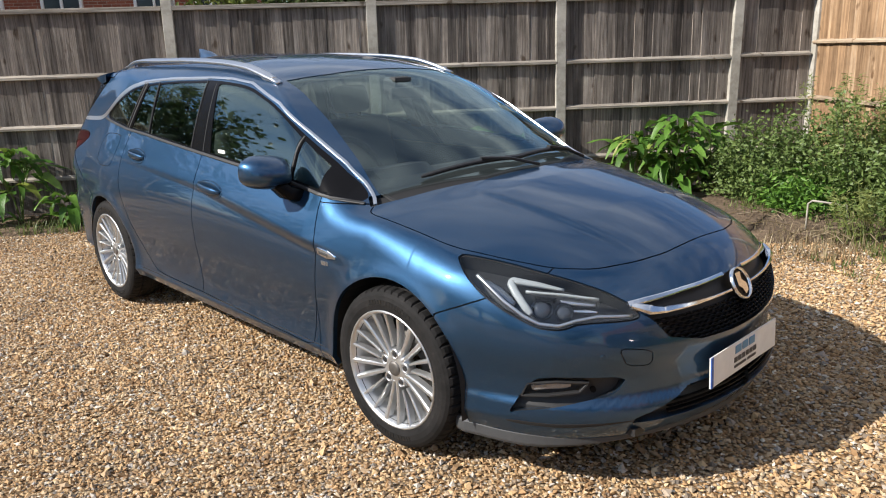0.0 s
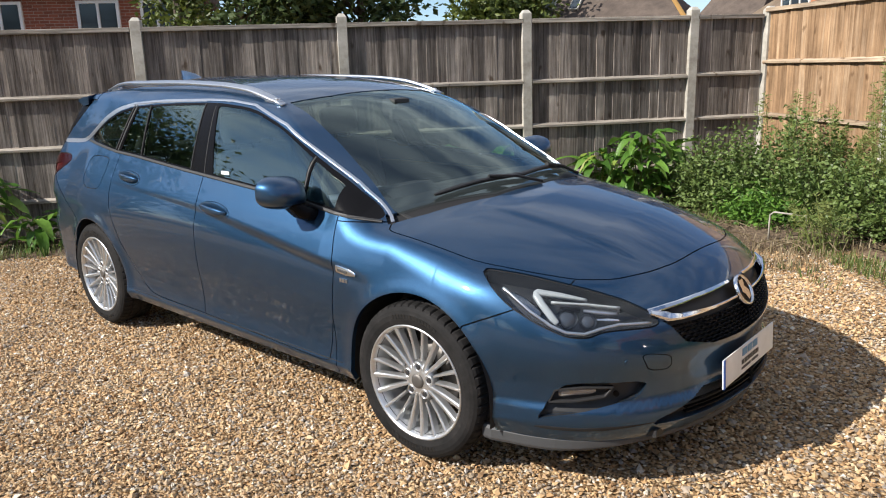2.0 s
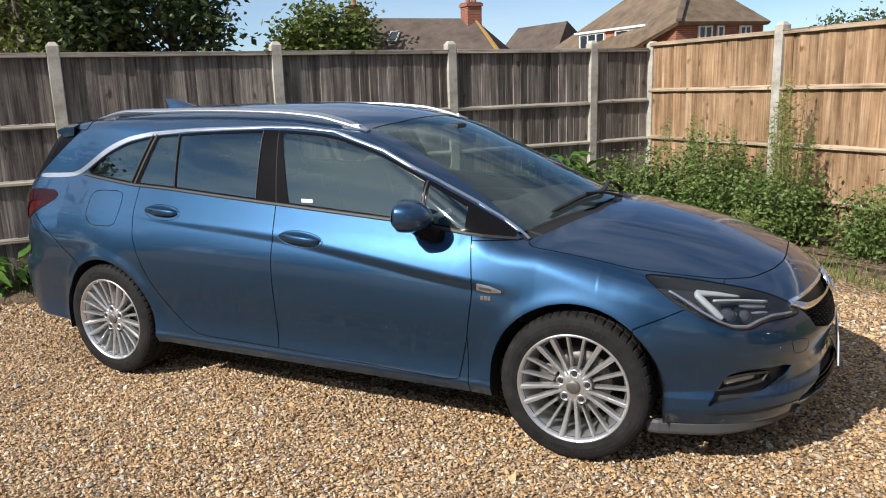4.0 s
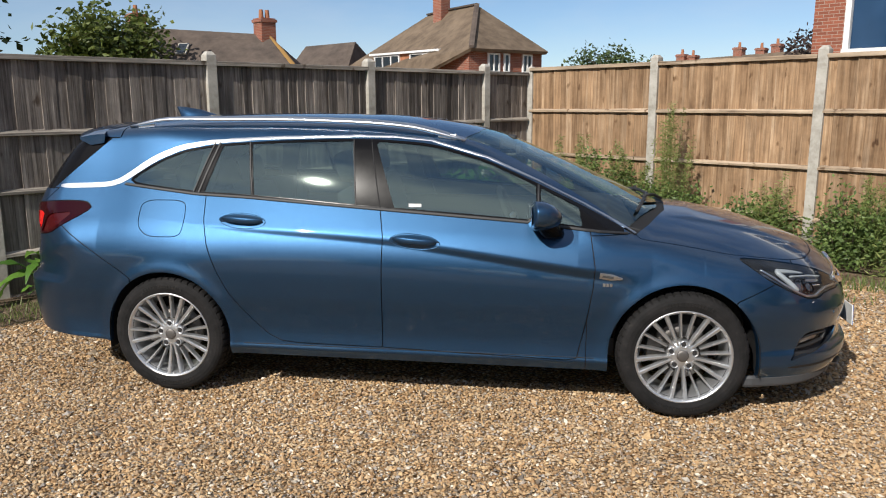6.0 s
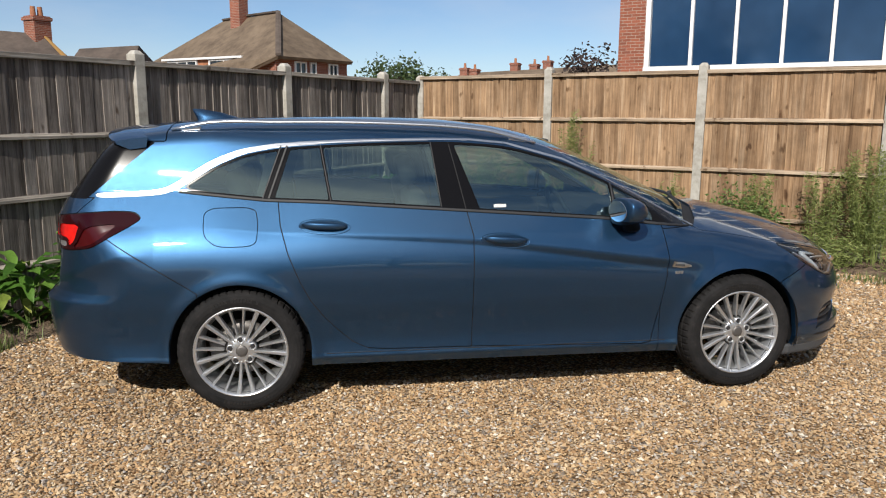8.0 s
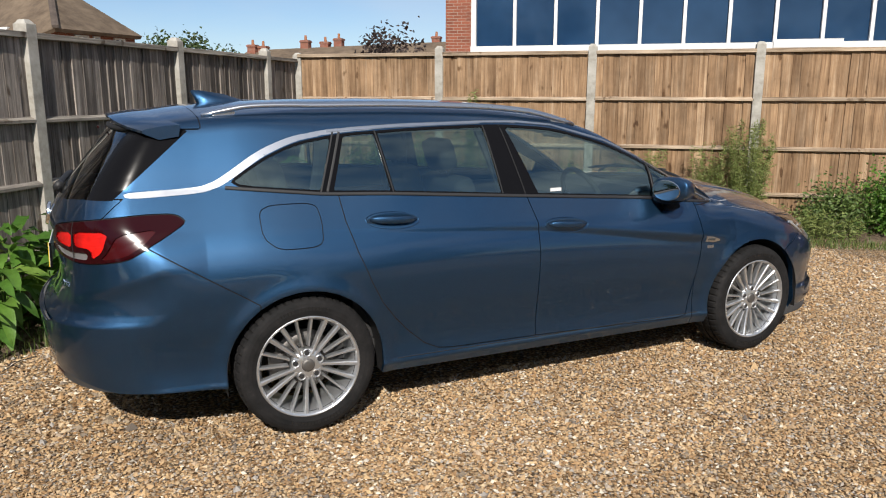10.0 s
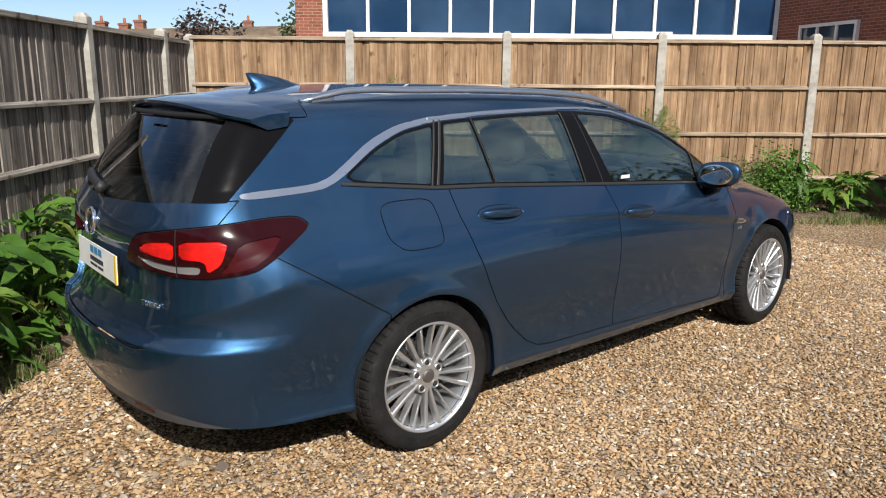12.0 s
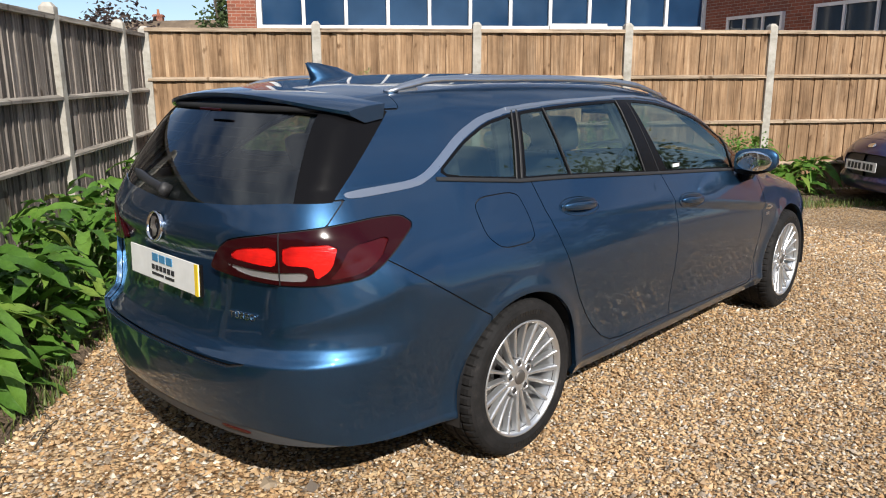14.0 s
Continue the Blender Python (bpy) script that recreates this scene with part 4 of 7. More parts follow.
def letter_block(bm, a, r, w, h):
    c, s = math.cos(a), math.sin(a)
    m = Matrix(((c, 0, -s, r * c), (0, 1, 0, -0.1118), (s, 0, c, r * s), (0, 0, 0, 1)))
    bmesh.ops.create_cube(bm, size=1.0, matrix=m @ Matrix.Diagonal((h, 0.003, w, 1)))


bm = bmesh.new()
for centre in (math.pi / 2, -math.pi / 2):
    for k in range(15):
        if k not in (5, 13):
            letter_block(bm, centre + (7 - k) * 0.058, 0.267, 0.0115, 0.016)
ME_MARKS = mesh_of("sidewall_marking", bm)
ME_MARKS.materials.append(mat("dark_moulded_rubber", (0.007, 0.007, 0.007), 0.5))


def wheel(x, left, turn, steer=0.0):
    w = part("wheel", ME_RIM, M_ALLOY, car, "silver multi-spoke alloy wheel")
    w.matrix_basis = pose(x, 0.785 if left else -0.785, 0.317, 0, 0, (180 if left else 0) + steer) @ pose(0, 0, 0, 0, turn, 0)
    part("tyre", ME_TYRE, M_RUBBER, w, "worn black tyre with moulded sidewall")
    part("hub", ME_HUB, M_ALLOY, w), part("centre_cap", ME_CAP, M_SATIN, w), tagged(part("sidewall_marking", ME_MARKS, None, w), kind="stuff")
    part("brake_disc", ME_DISC, M_IRON, w)
    for k in range(20):
        s = part("spoke", ME_THIN if k % 4 < 2 else ME_WIDE, M_ALLOY, w)
        s.rotation_euler = (0, radians(-(90 + k * 18 - 9)), 0)
    for k in range(5):
        a = radians(90 + 72 * k)
        for me in (ME_NUT, ME_POCKET):
            part(me.name, me, None, w).location = (0.057 * math.cos(a), 0, 0.057 * math.sin(a))
    bm = bmesh.new()
    box(bm, -0.165, -0.085, -0.02, 0.05, -0.06, 0.06, 0.012)
    part("brake_caliper", bm, M_IRON, w)
    return w


wheel(0.0, False, -4), wheel(0.0, True, 20), wheel(2.662, False, 3, 2.0), wheel(2.662, True, 31, 2.0)

# wheel arch liners and the dark underside
for x, rad in ((0.0, 0.352), (2.662, 0.361)):
    for s in (-1, 1):
        bm = bmesh.new()
        n = 20
        rows = []
        for k in range(-3, n + 4):
            a = math.pi * min(max(k / n, 0), 1)
            drop = max(0, -k, k - n) * 0.03
            p = (x + rad * math.cos(a), 0.317 - drop + rad * math.sin(a))
            rows.append([bm.verts.new((p[0], s * y, p[1])) for y in (0.885 - 0.01, 0.55)])
        for a, b in zip(rows, rows[1:]):
            bm.faces.new((a[0], a[1], b[1], b[0]))
        bm.faces.new([r[1] for r in rows])
        part("arch_liner", bm, M_PLASTIC, car)
bm = bmesh.new()
poly_prism(bm, [(-0.86, 0.32), (-0.40, 0.26), (0.35, 0.235), (2.3, 0.232), (3.0, 0.20), (3.50, 0.21), (3.50, 0.235), (2.3, 0.26), (0.35, 0.27), (-0.4, 0.36), (-0.86, 0.36)], -0.54, 0.54)
part("underbody", bm, M_PLASTIC, car, "black plastic underbody")
for s in (-1, 1):
    part("sill_base", boxed(0.36, 2.30, min(s * 0.54, s * 0.865), max(s * 0.54, s * 0.865), 0.236, 0.262), M_PLASTIC, car)
    bm = bmesh.new()
    pts = [flank(x, 0.29, 0.0, s > 0) for x in np.linspace(0.42, 2.24, 14)]
    sweep(bm, [p for p, n in pts], [n for p, n in pts], 0.004, 0.003)
    part("sill_seam", bm, M_SEAM, car)
part("engine_bay", boxed(2.34, 3.34, -0.53, 0.53, 0.262, 0.66), M_PLASTIC, car)
part("boot_floor", boxed(-0.86, 0.0, -0.54, 0.54, 0.37, 0.62), M_CABIN, car)
part("cabin_floor", boxed(0.0, 2.34, -0.76, 0.76, 0.27, 0.36), M_CABIN, car)

# lip under the nose
side_lip = [corner(u, 0.207, 0.012)[0] for u in np.linspace(2.12, 2.84, 18)]
half_w = abs(side_lip[-1].y)
lip_path = side_lip + [Vector((side_lip[-1].x + (nose(0.0, 0.207, 0.012)[0].x - side_lip[-1].x) * (1 - (y / half_w) ** 2), y, side_lip[-1].z)) for y in np.linspace(-half_w, half_w, 16)[1:-1]] + [Vector((p.x, -p.y, p.z)) for p in side_lip[::-1]]
lip_size = [1.0] * 8 + list(np.linspace(1, 0.4, 10))
bm = bmesh.new()
sweep(bm, [p - Vector((0, 0, 0.022)) for p in lip_path], Vector((0, 0, 1)), 0.028, 0.058, taper=lip_size + [0.4] * 14 + lip_size[::-1])
part("front_lip", bm, M_GREYPLASTIC, car, "dark grey plastic lip under the front bumper")
for left in (False, True):
    bm = bmesh.new()
    pts = [corner(u, z, -0.0005, left) for u, z in run([(2.36, 0.262), (2.60, 0.262), (2.96, 0.272)], 10)]
    sweep(bm, [p for p, n in pts], [n for p, n in pts], 0.014, 0.003, taper=[0.3, 0.7] + [1] * 11 + list(np.linspace(1, 0.15, 8)))
    part("bumper_slot", bm, M_SEAM, car)
for left in (False, True):
    bm = bmesh.new()
    pts = [corner(u, z, 0.0, left, True) for u, z in run([(-0.62, 0.322), (-0.46, 0.318)], 8)]
    sweep(bm, [p for p, n in pts], [n for p, n in pts], 0.013, 0.003, taper=[0.4] + [1] * 7 + [0.4])
    part("reflector", bm, M_MIDRED, car, "red rear reflector")

# headlamps
M_LAMPHOUSE = mat("dark_lamp_housing", (0.05, 0.052, 0.056), 0.35, 0.5, spec=0.4)
rough_from(M_LAMPHOUSE, texnoise(M_LAMPHOUSE, 40, 3), 0.28, 0.42)
M_DARKCHROME = mat("dark_chrome", (0.26, 0.27, 0.28), 0.22, 1.0)
M_PROJECTOR = mat("projector_glass", (0.03, 0.035, 0.045), 0.05, coat=1.0)
for left in (False, True):
    hv = side_of(take_lamp, left)
    lamp = part("headlamp", skin_mesh("headlamp", *hv, inset=0.060, lip=-0.058), M_LAMPHOUSE, car, "dark housed headlamp with white light guides")
    part("lens", skin_mesh("lens", *hv, inset=0.001, lip=0.004), M_LENS, lamp)

    def lamp_bar(name, places, wide, thick, depth, material, label="", taper=None):
        bm = bmesh.new()
        pts = [corner(u, z, depth, left) for u, z in run(places, 6)]
        sweep(bm, [p for p, n in pts], [n for p, n in pts], wide, thick, taper=taper and list(np.interp(np.linspace(0, 1, len(pts)), np.linspace(0, 1, len(taper)), taper)))
        return part(name, bm, material, lamp, label, smooth=True)

    lamp_bar("light_guide", [(2.645, 0.711), (2.52, 0.727), (2.405, 0.738), (2.395, 0.728), (2.415, 0.70), (2.455, 0.655), (2.475, 0.638)], 0.026, 0.02, 0.026, M_GUIDE, "white hooked running light guide", [0.35, 0.8, 1, 1, 1, 1, 0.7])
    lamp_bar("light_guide", [(2.46, 0.704), (2.64, 0.694), (2.80, 0.678)], 0.009, 0.014, 0.018, M_GUIDE)
    lamp_bar("lamp_bezel", [(2.235, 0.742), (2.27, 0.722), (2.35, 0.672), (2.44, 0.628), (2.51, 0.607), (2.60, 0.602), (2.68, 0.618), (2.78, 0.628), (2.95, 0.622)], 0.012, 0.016, 0.014, M_SATIN, "silver lower bezel")
    lamp_bar("reflector", [(2.27, 0.745), (2.33, 0.712), (2.40, 0.668)], 0.030, 0.010, 0.046, M_DARKCHROME, "dark chrome reflector panel", [0.6, 1, 0.8])
    lamp_bar("reflector", [(2.62, 0.684), (2.70, 0.676), (2.79, 0.668)], 0.016, 0.012, 0.034, M_SATIN, "silver reflector", [0.5, 1, 1, 0.7])
    lamp_bar("reflector", [(2.68, 0.655), (2.74, 0.652), (2.80, 0.648)], 0.014, 0.010, 0.040, M_CHROME, "", [0.5, 1, 0.6])
    lamp_bar("lamp_baffle", [(2.50, 0.688), (2.60, 0.684)], 0.014, 0.03, 0.030, M_GLOSSBLACK)
    for u, z, r in ((2.53, 0.660, 0.032), (2.635, 0.650, 0.026)):
        p, n = corner(u, z, 0.046, left)
        turn = Matrix.Translation(p) @ n.to_track_quat("Z", "Y").to_matrix().to_4x4()
        bm = bmesh.new()
        bmesh.ops.create_uvsphere(bm, u_segments=24, v_segments=12, radius=r, matrix=turn @ Matrix.Diagonal((1, 1, 0.6, 1)))
        part("projector", bm, M_PROJECTOR, lamp, "dark glass projector lens", smooth=True)
        ring = lathe_mesh("projector_ring", [(r * 0.98, -0.004), (r * 1.14, -0.010), (r * 1.2, 0.0), (r * 1.14, 0.012)], M_DARKCHROME, 28)
        part("projector_ring", ring, None, lamp).matrix_basis = turn @ Matrix.Rotation(radians(90), 4, "X")

# grille with its chrome blades, badge and mesh
grille = part("grille", skin_mesh("grille", *grille_skin, inset=0.028, lip=-0.027), M_PLASTIC, car, "black mesh grille with chrome blades")
bm = bmesh.new()
for row in range(7):
    z = 0.508 + row * 0.0145
    for k in range(-13, 14):
        y = (k + 0.5 * (row % 2)) * 0.034
        if abs(y) > 0.40 + (z - 0.53) * 0.7:
            continue
        pts = []
        for t in (-1, -0.5, 0, 0.5, 1):
            p, n = nose(y + t * 0.0155, z + 0.005 * (1 - t * t), 0.012)
            pts.append((p, n))
        sweep(bm, [p for p, n in pts], [n for p, n in pts], 0.006, 0.018, 6)
part("grille_mesh", bm, M_GLOSSBLACK, grille)
for left in (False, True):
    s = 1 if left else -1
    for places, wid, fat in (([(0.505, 0.652), (0.44, 0.657), (0.30, 0.667), (0.07, 0.676)], 0.019, (1.0, 1.1, 0.9, 0.75)), ([(0.500, 0.647), (0.455, 0.628), (0.40, 0.622), (0.25, 0.622), (0.07, 0.624)], 0.012, (1.6, 3.0, 1.9, 1.0, 0.8))):
        bm = bmesh.new()
        pts = [nose(s * y, z, -0.002) for y, z in run(places, 7)]
        sweep(bm, [p for p, n in pts], [n for p, n in pts], wid, 0.014, taper=list(np.interp(np.linspace(0, 1, len(pts)), np.linspace(0, 1, len(fat)), fat)))
        part("chrome_blade", bm, M_CHROME, grille, "chrome grille blade")


def badge(p, n, r, name):
    m = Matrix.Translation(p) @ n.to_track_quat("Z", "Y").to_matrix().to_4x4()
    ring = lathe_mesh(name, [(r * 0.86, -0.002), (r * 0.88, 0.009), (r * 0.95, 0.011), (r, 0.007), (r, -0.004)], M_CHROME, 48)
    ob = part(name, ring, M_CHROME, car, "round chrome badge")
    ob.matrix_basis = m @ Matrix.Rotation(radians(90), 4, "X") @ Matrix.Diagonal((1, 1, 1, 1))
    bm = bmesh.new()
    bmesh.ops.create_cone(bm, cap_ends=True, segments=40, radius1=r * 0.88, radius2=r * 0.88, depth=0.004)
    f = part("badge_field", bm, M_GLOSSBLACK, ob)
    f.matrix_basis = Matrix.Rotation(radians(-90), 4, "X")
    bm = bmesh.new()
    poly_prism(bm, [(-0.35 * r, -0.65 * r), (0.30 * r, -0.65 * r), (0.12 * r, -0.2 * r), (0.50 * r, 0.15 * r), (0.42 * r, 0.55 * r), (0.0, 0.70 * r), (-0.15 * r, 0.3 * r), (-0.45 * r, 0.1 * r)], 0.001, 0.007, "y")
    part("badge_emblem", bm, M_CHROME, ob)
    return ob


p, n = nose(0.0, 0.632, -0.004)
badge(p, n, 0.060, "front_badge")

# intake and fog lamp recesses
intake = part("lower_intake", skin_mesh("lower_intake", *intake_skin, inset=0.03, lip=-0.029), M_PLASTIC, car, "black lower air intake")
for z in (0.275, 0.295, 0.315):
    bm = bmesh.new()
    pts = [nose(y, z, 0.016) for y in np.linspace(-0.42, 0.42, 24)]
    sweep(bm, [p for p, n in pts], [n for p, n in pts], 0.005, 0.018)
    part("slat", bm, M_GLOSSBLACK, intake)
for left in (False, True):
    rec = part("fog_recess", skin_mesh("fog_recess", *side_of(fog_skin, left), inset=0.03, lip=-0.029), M_PLASTIC, car, "black fog lamp recess")
    bm = bmesh.new()
    pts = [corner(u, z, 0.020, left) for u, z in run([(2.475, 0.378), (2.55, 0.388), (2.66, 0.392)], 5)]
    sweep(bm, [p for p, n in pts], [n for p, n in pts], 0.024, 0.016, taper=[0.7] + [1] * 7 + [0.95, 0.85, 0.5])
    lens = part("fog_lamp", bm, M_CLEARLAMP, rec, "clear fog lamp")
    bm = bmesh.new()
    pts = [corner(u, z, 0.010, left) for u, z in run([(2.43, 0.352), (2.46, 0.398), (2.60, 0.408), (2.74, 0.404), (2.70, 0.372), (2.55, 0.358), (2.43, 0.352)], 4)]
    sweep(bm, [p for p, n in pts], [n for p, n in pts], 0.009, 0.022)
    part("fog_surround", bm, M_PLASTIC, rec)
    bm = bmesh.new()
    p, n = corner(2.77, 0.372, 0.026, left)
    bmesh.ops.create_cone(bm, cap_ends=True, segments=16, radius1=0.010, radius2=0.010, depth=0.012, matrix=Matrix.Translation(p) @ n.to_track_quat("Z", "Y").to_matrix().to_4x4())
    part("parking_sensor", bm, M_GLOSSBLACK, rec)
for u in (2.80,):
    for left in (False, True):
        p, n = corner(u, 0.50, -0.001, left)
        bm = bmesh.new()
        bmesh.ops.create_cone(bm, cap_ends=True, segments=16, radius1=0.009, radius2=0.008, depth=0.003, matrix=Matrix.Translation(p) @ n.to_track_quat("Z", "Y").to_matrix().to_4x4())
        part("parking_sensor", bm, M_PAINT, car)


def plate(m, rear):
    """A dealer's show plate: plain bars stand for its printing."""
    ob = part("show_plate", boxed(-0.26, 0.26, -0.005, 0.0, -0.0555, 0.0555, bevel=0.002), M_PLATE, car, "white dealer show plate with printed bars")
    ob.matrix_basis = m
    if rear:
        part("plate_edge", boxed(0.238, 0.2585, -0.0085, -0.0055, -0.0545, 0.0545), M_PLATEYELLOW, ob, "yellow plate edge")
        part("plate_edge", boxed(0.262, 0.272, -0.003, 0.006, -0.0555, 0.0555), M_GLOSSBLACK, ob)
    else:
        part("plate_band", boxed(-0.2585, -0.243, -0.0075, -0.0055, -0.0545, 0.0545), M_PLATEBLUE, ob, "blue plate band")
    for k in range(3):
        part("printed_bar", boxed(-0.078 + k * 0.054, -0.034 + k * 0.054, -0.0072, -0.0052, 0.016, 0.044), M_INKBLUE, ob)
    for k in range(6):
        part("printed_bar", boxed(-0.085 + k * 0.030, -0.085 + k * 0.030 + 0.022, -0.0072, -0.0052, -0.016, 0.002), M_INK, ob)
    part("printed_bar", boxed(-0.085, 0.005, -0.0072, -0.0052, -0.036, -0.027), M_INK, ob)
    part("printed_bar", boxed(0.018, 0.085, -0.0072, -0.0052, -0.036, -0.027), M_INK, ob)
    return ob


plate(pose(3.628, -0.04, 0.397, -3, 0, 90), False)
plate(pose(-1.002, -0.03, 0.797, -2, 0, -90), True)

# tail: lamps, badge, lettering, spoiler, wiper
RED_IN = [(-0.545, 0.896), (-0.49, 0.932), (-0.30, 0.946), (-0.30, 0.880), (-0.40, 0.884)]
RED_OUT = [(-0.272, 0.950), (-0.02, 0.956), (-0.05, 0.875), (-0.125, 0.842), (-0.135, 0.885), (-0.272, 0.888)]
CLEAR = [(-0.58, 0.880), (-0.44, 0.868), (-0.30, 0.862), (-0.16, 0.868), (-0.155, 0.838), (-0.30, 0.836), (-0.46, 0.846)]
OUTER = [(-0.02, 0.874), (0.03, 0.945), (0.20, 0.962), (0.165, 0.90), (0.085, 0.858), (-0.07, 0.840)]
for left in (False, True):
    V, F = side_of(tail_lamp, left)
    u = V[:, 0] + np.abs(V[:, 1])
    pieces = []
    for name, outline, material, label in (("red_panel", RED_IN, M_RED, "bright red lamp panel"), ("red_panel", RED_OUT, M_RED, "bright red lamp panel"), ("clear_panel", CLEAR, M_CLEARLAMP, "clear reversing lamp"), ("red_panel", OUTER, M_MIDRED, "deep red outer lamp panel")):
        V, ins, F = split(V, F, sdf(V[:, 0] + np.abs(V[:, 1]), V[:, 2], rounded(outline, 1)))
        pieces.append((name, V, ins, material, label))
    lamp = part("tail_lamp", skin_mesh("tail_lamp", V, F, inset=0.0, lip=0.02), M_DARKRED, car, "smoked red tail lamp")
    for name, V_, ins, material, label in pieces:
        part(name, skin_mesh(name, V_, ins, inset=0.006, lip=-0.006), material, lamp, label)
    part("lamp_base", skin_mesh("lamp_base", *side_of(tail_lamp, left), inset=0.03, lip=0.0), M_PLASTIC, lamp)
    bm = bmesh.new()
    pts = [corner(-0.288, z, -0.001, left, True) for z in np.linspace(0.822, 0.988, 8)]
    sweep(bm, [p for p, n in pts], [n for p, n in pts], 0.004, 0.003)
    part("lamp_split", bm, M_SEAM, lamp)
p, n = tail_at(0.0, 0.945, -0.004)
badge(p, n, 0.055, "rear_badge")
fc = bpy.data.curves.new("lettering", "FONT")
fc.body, fc.size, fc.extrude, fc.space_character = "TURBO", 0.032, 0.002, 1.12
fo = bpy.data.objects.new("lettering", fc)
me = bpy.data.meshes.new_from_object(fo)
bpy.data.objects.remove(fo)
p, n = tail_at(-0.470, 0.700, 0.018)
lt = part("model_lettering", me, M_CHROME, car, "chrome TURBO lettering on the tailgate")
across = Vector((0, 0, 1)).cross(n).normalized()
up_ = n.cross(across)
lt.matrix_basis = Matrix(((across.x, up_.x, n.x, p.x), (across.y, up_.y, n.y, p.y), (across.z, up_.z, n.z, p.z), (0, 0, 0, 1))) @ Matrix.Translation((-0.072, -0.013, 0.0))

bm = bmesh.new()
rings = []
for y in np.linspace(-0.61, 0.61, 39):
    xr = -0.70 + 0.20 * y * y + 0.62 * y ** 6
    p, n = on_skin((xr + 0.15, max(-0.46, min(0.46, y)), 2.0), (0, 0, -1), -0.003)
    zr, tip = p.z - 0.20 * max(0.0, y * y - 0.2116), xr - 0.025 + 0.02 * (abs(y) / 0.61) ** 6
    sec = [(p.x, zr), ((p.x + tip) / 2, zr - 0.006), (tip + 0.012, zr - 0.018), (tip, zr - 0.023), (tip + 0.002, zr - 0.034), (tip + 0.014, zr - 0.040), (xr + 0.06, zr - 0.062), (p.x - 0.01, zr - 0.05)]
    rings.append([bm.verts.new((a, y, b)) for a, b in sec])
for a, b in zip(rings, rings[1:]):
    for k in range(8):
        bm.faces.new((a[k], a[(k + 1) % 8], b[(k + 1) % 8], b[k]))
bm.faces.new(rings[0]), bm.faces.new(rings[-1])
bmesh.ops.recalc_face_normals(bm, faces=bm.faces)
me = mesh_of("spoiler_lip", bm)
me.shade_smooth()
me.set_sharp_from_angle(angle=radians(38))
part("spoiler_lip", me, M_PAINT, car)
bm = bmesh.new()
pts = [(-0.76 + 0.20 * y * y + 0.62 * y ** 6, y, 1.349 - 0.17 * y * y) for y in np.linspace(-0.07, 0.07, 7)]
sweep(bm, pts, Vector((0, 0, 1)), 0.010, 0.010)
part("brake_light", bm, M_DARKRED, car, "dark red high-level brake light")
bm = bmesh.new()
pts = [tail_at(y, 1.348, 0.0) for y in np.linspace(-0.52, 0.52, 21)]
sweep(bm, [p + Vector((0.022, 0, 0.004)) for p, n in pts], Vector((0.2, 0, 1)).normalized(), 0.060, 0.024, 10, [0.5, 0.8] + [1] * 17 + [0.8, 0.5])
part("spoiler_underside", bm, M_SEAM, car, smooth=True)
bm = bmesh.new()
pts = [tail_at(y, z, -0.014) for y, z in run([(0.0, 1.062), (0.14, 1.075), (0.36, 1.10)], 6)]
sweep(bm, [p for p, n in pts], [n for p, n in pts], 0.034, 0.03, taper=[1.5, 1.4] + [1] * 9 + [0.6, 0.4])
part("rear_wiper", bm, M_PLASTIC, car, "black rear wiper arm", smooth=True)
bm = bmesh.new()
for k in range(7):
    pts = [tail_at(y, 1.10 + k * 0.032, 0.005) for y in np.linspace(-0.5, 0.5, 12)]
    sweep(bm, [p for p, n in pts], [n for p, n in pts], 0.0016, 0.001, 4)
part("heater_wire", bm, mat("heater_trace", (0.12, 0.08, 0.05), 0.5), car)

# shark-fin aerial
bm = bmesh.new()
secs = [(-0.328, 0.010, 1.45, 1.519), (-0.315, 0.024, 1.447, 1.523), (-0.27, 0.036, 1.447, 1.520), (-0.22, 0.040, 1.45, 1.511), (-0.17, 0.034, 1.455, 1.503), (-0.12, 0.026, 1.458, 1.487), (-0.08, 0.014, 1.46, 1.474), (-0.05, 0.003, 1.463, 1.468)]
rows = []
for x, w, z0, z1 in secs:
    rows.append([bm.verts.new(q) for q in ((x + 0.03, -w * 1.25, z0), (x + 0.02, -w * 0.8, z0 + (z1 - z0) * 0.35), (x, -w * 0.22, z1 - 0.004), (x, w * 0.22, z1 - 0.004), (x + 0.02, w * 0.8, z0 + (z1 - z0) * 0.35), (x + 0.03, w * 1.25, z0))])
for a, b in zip(rows, rows[1:]):
    for i in range(5):
        bm.faces.new((a[i], a[i + 1], b[i + 1], b[i]))
bm.faces.new(rows[0]), bm.faces.new(rows[-1])
bmesh.ops.recalc_face_normals(bm, faces=bm.faces)
part("roof_aerial", bm, M_PAINT, car, "blue shark-fin roof aerial", smooth=True)

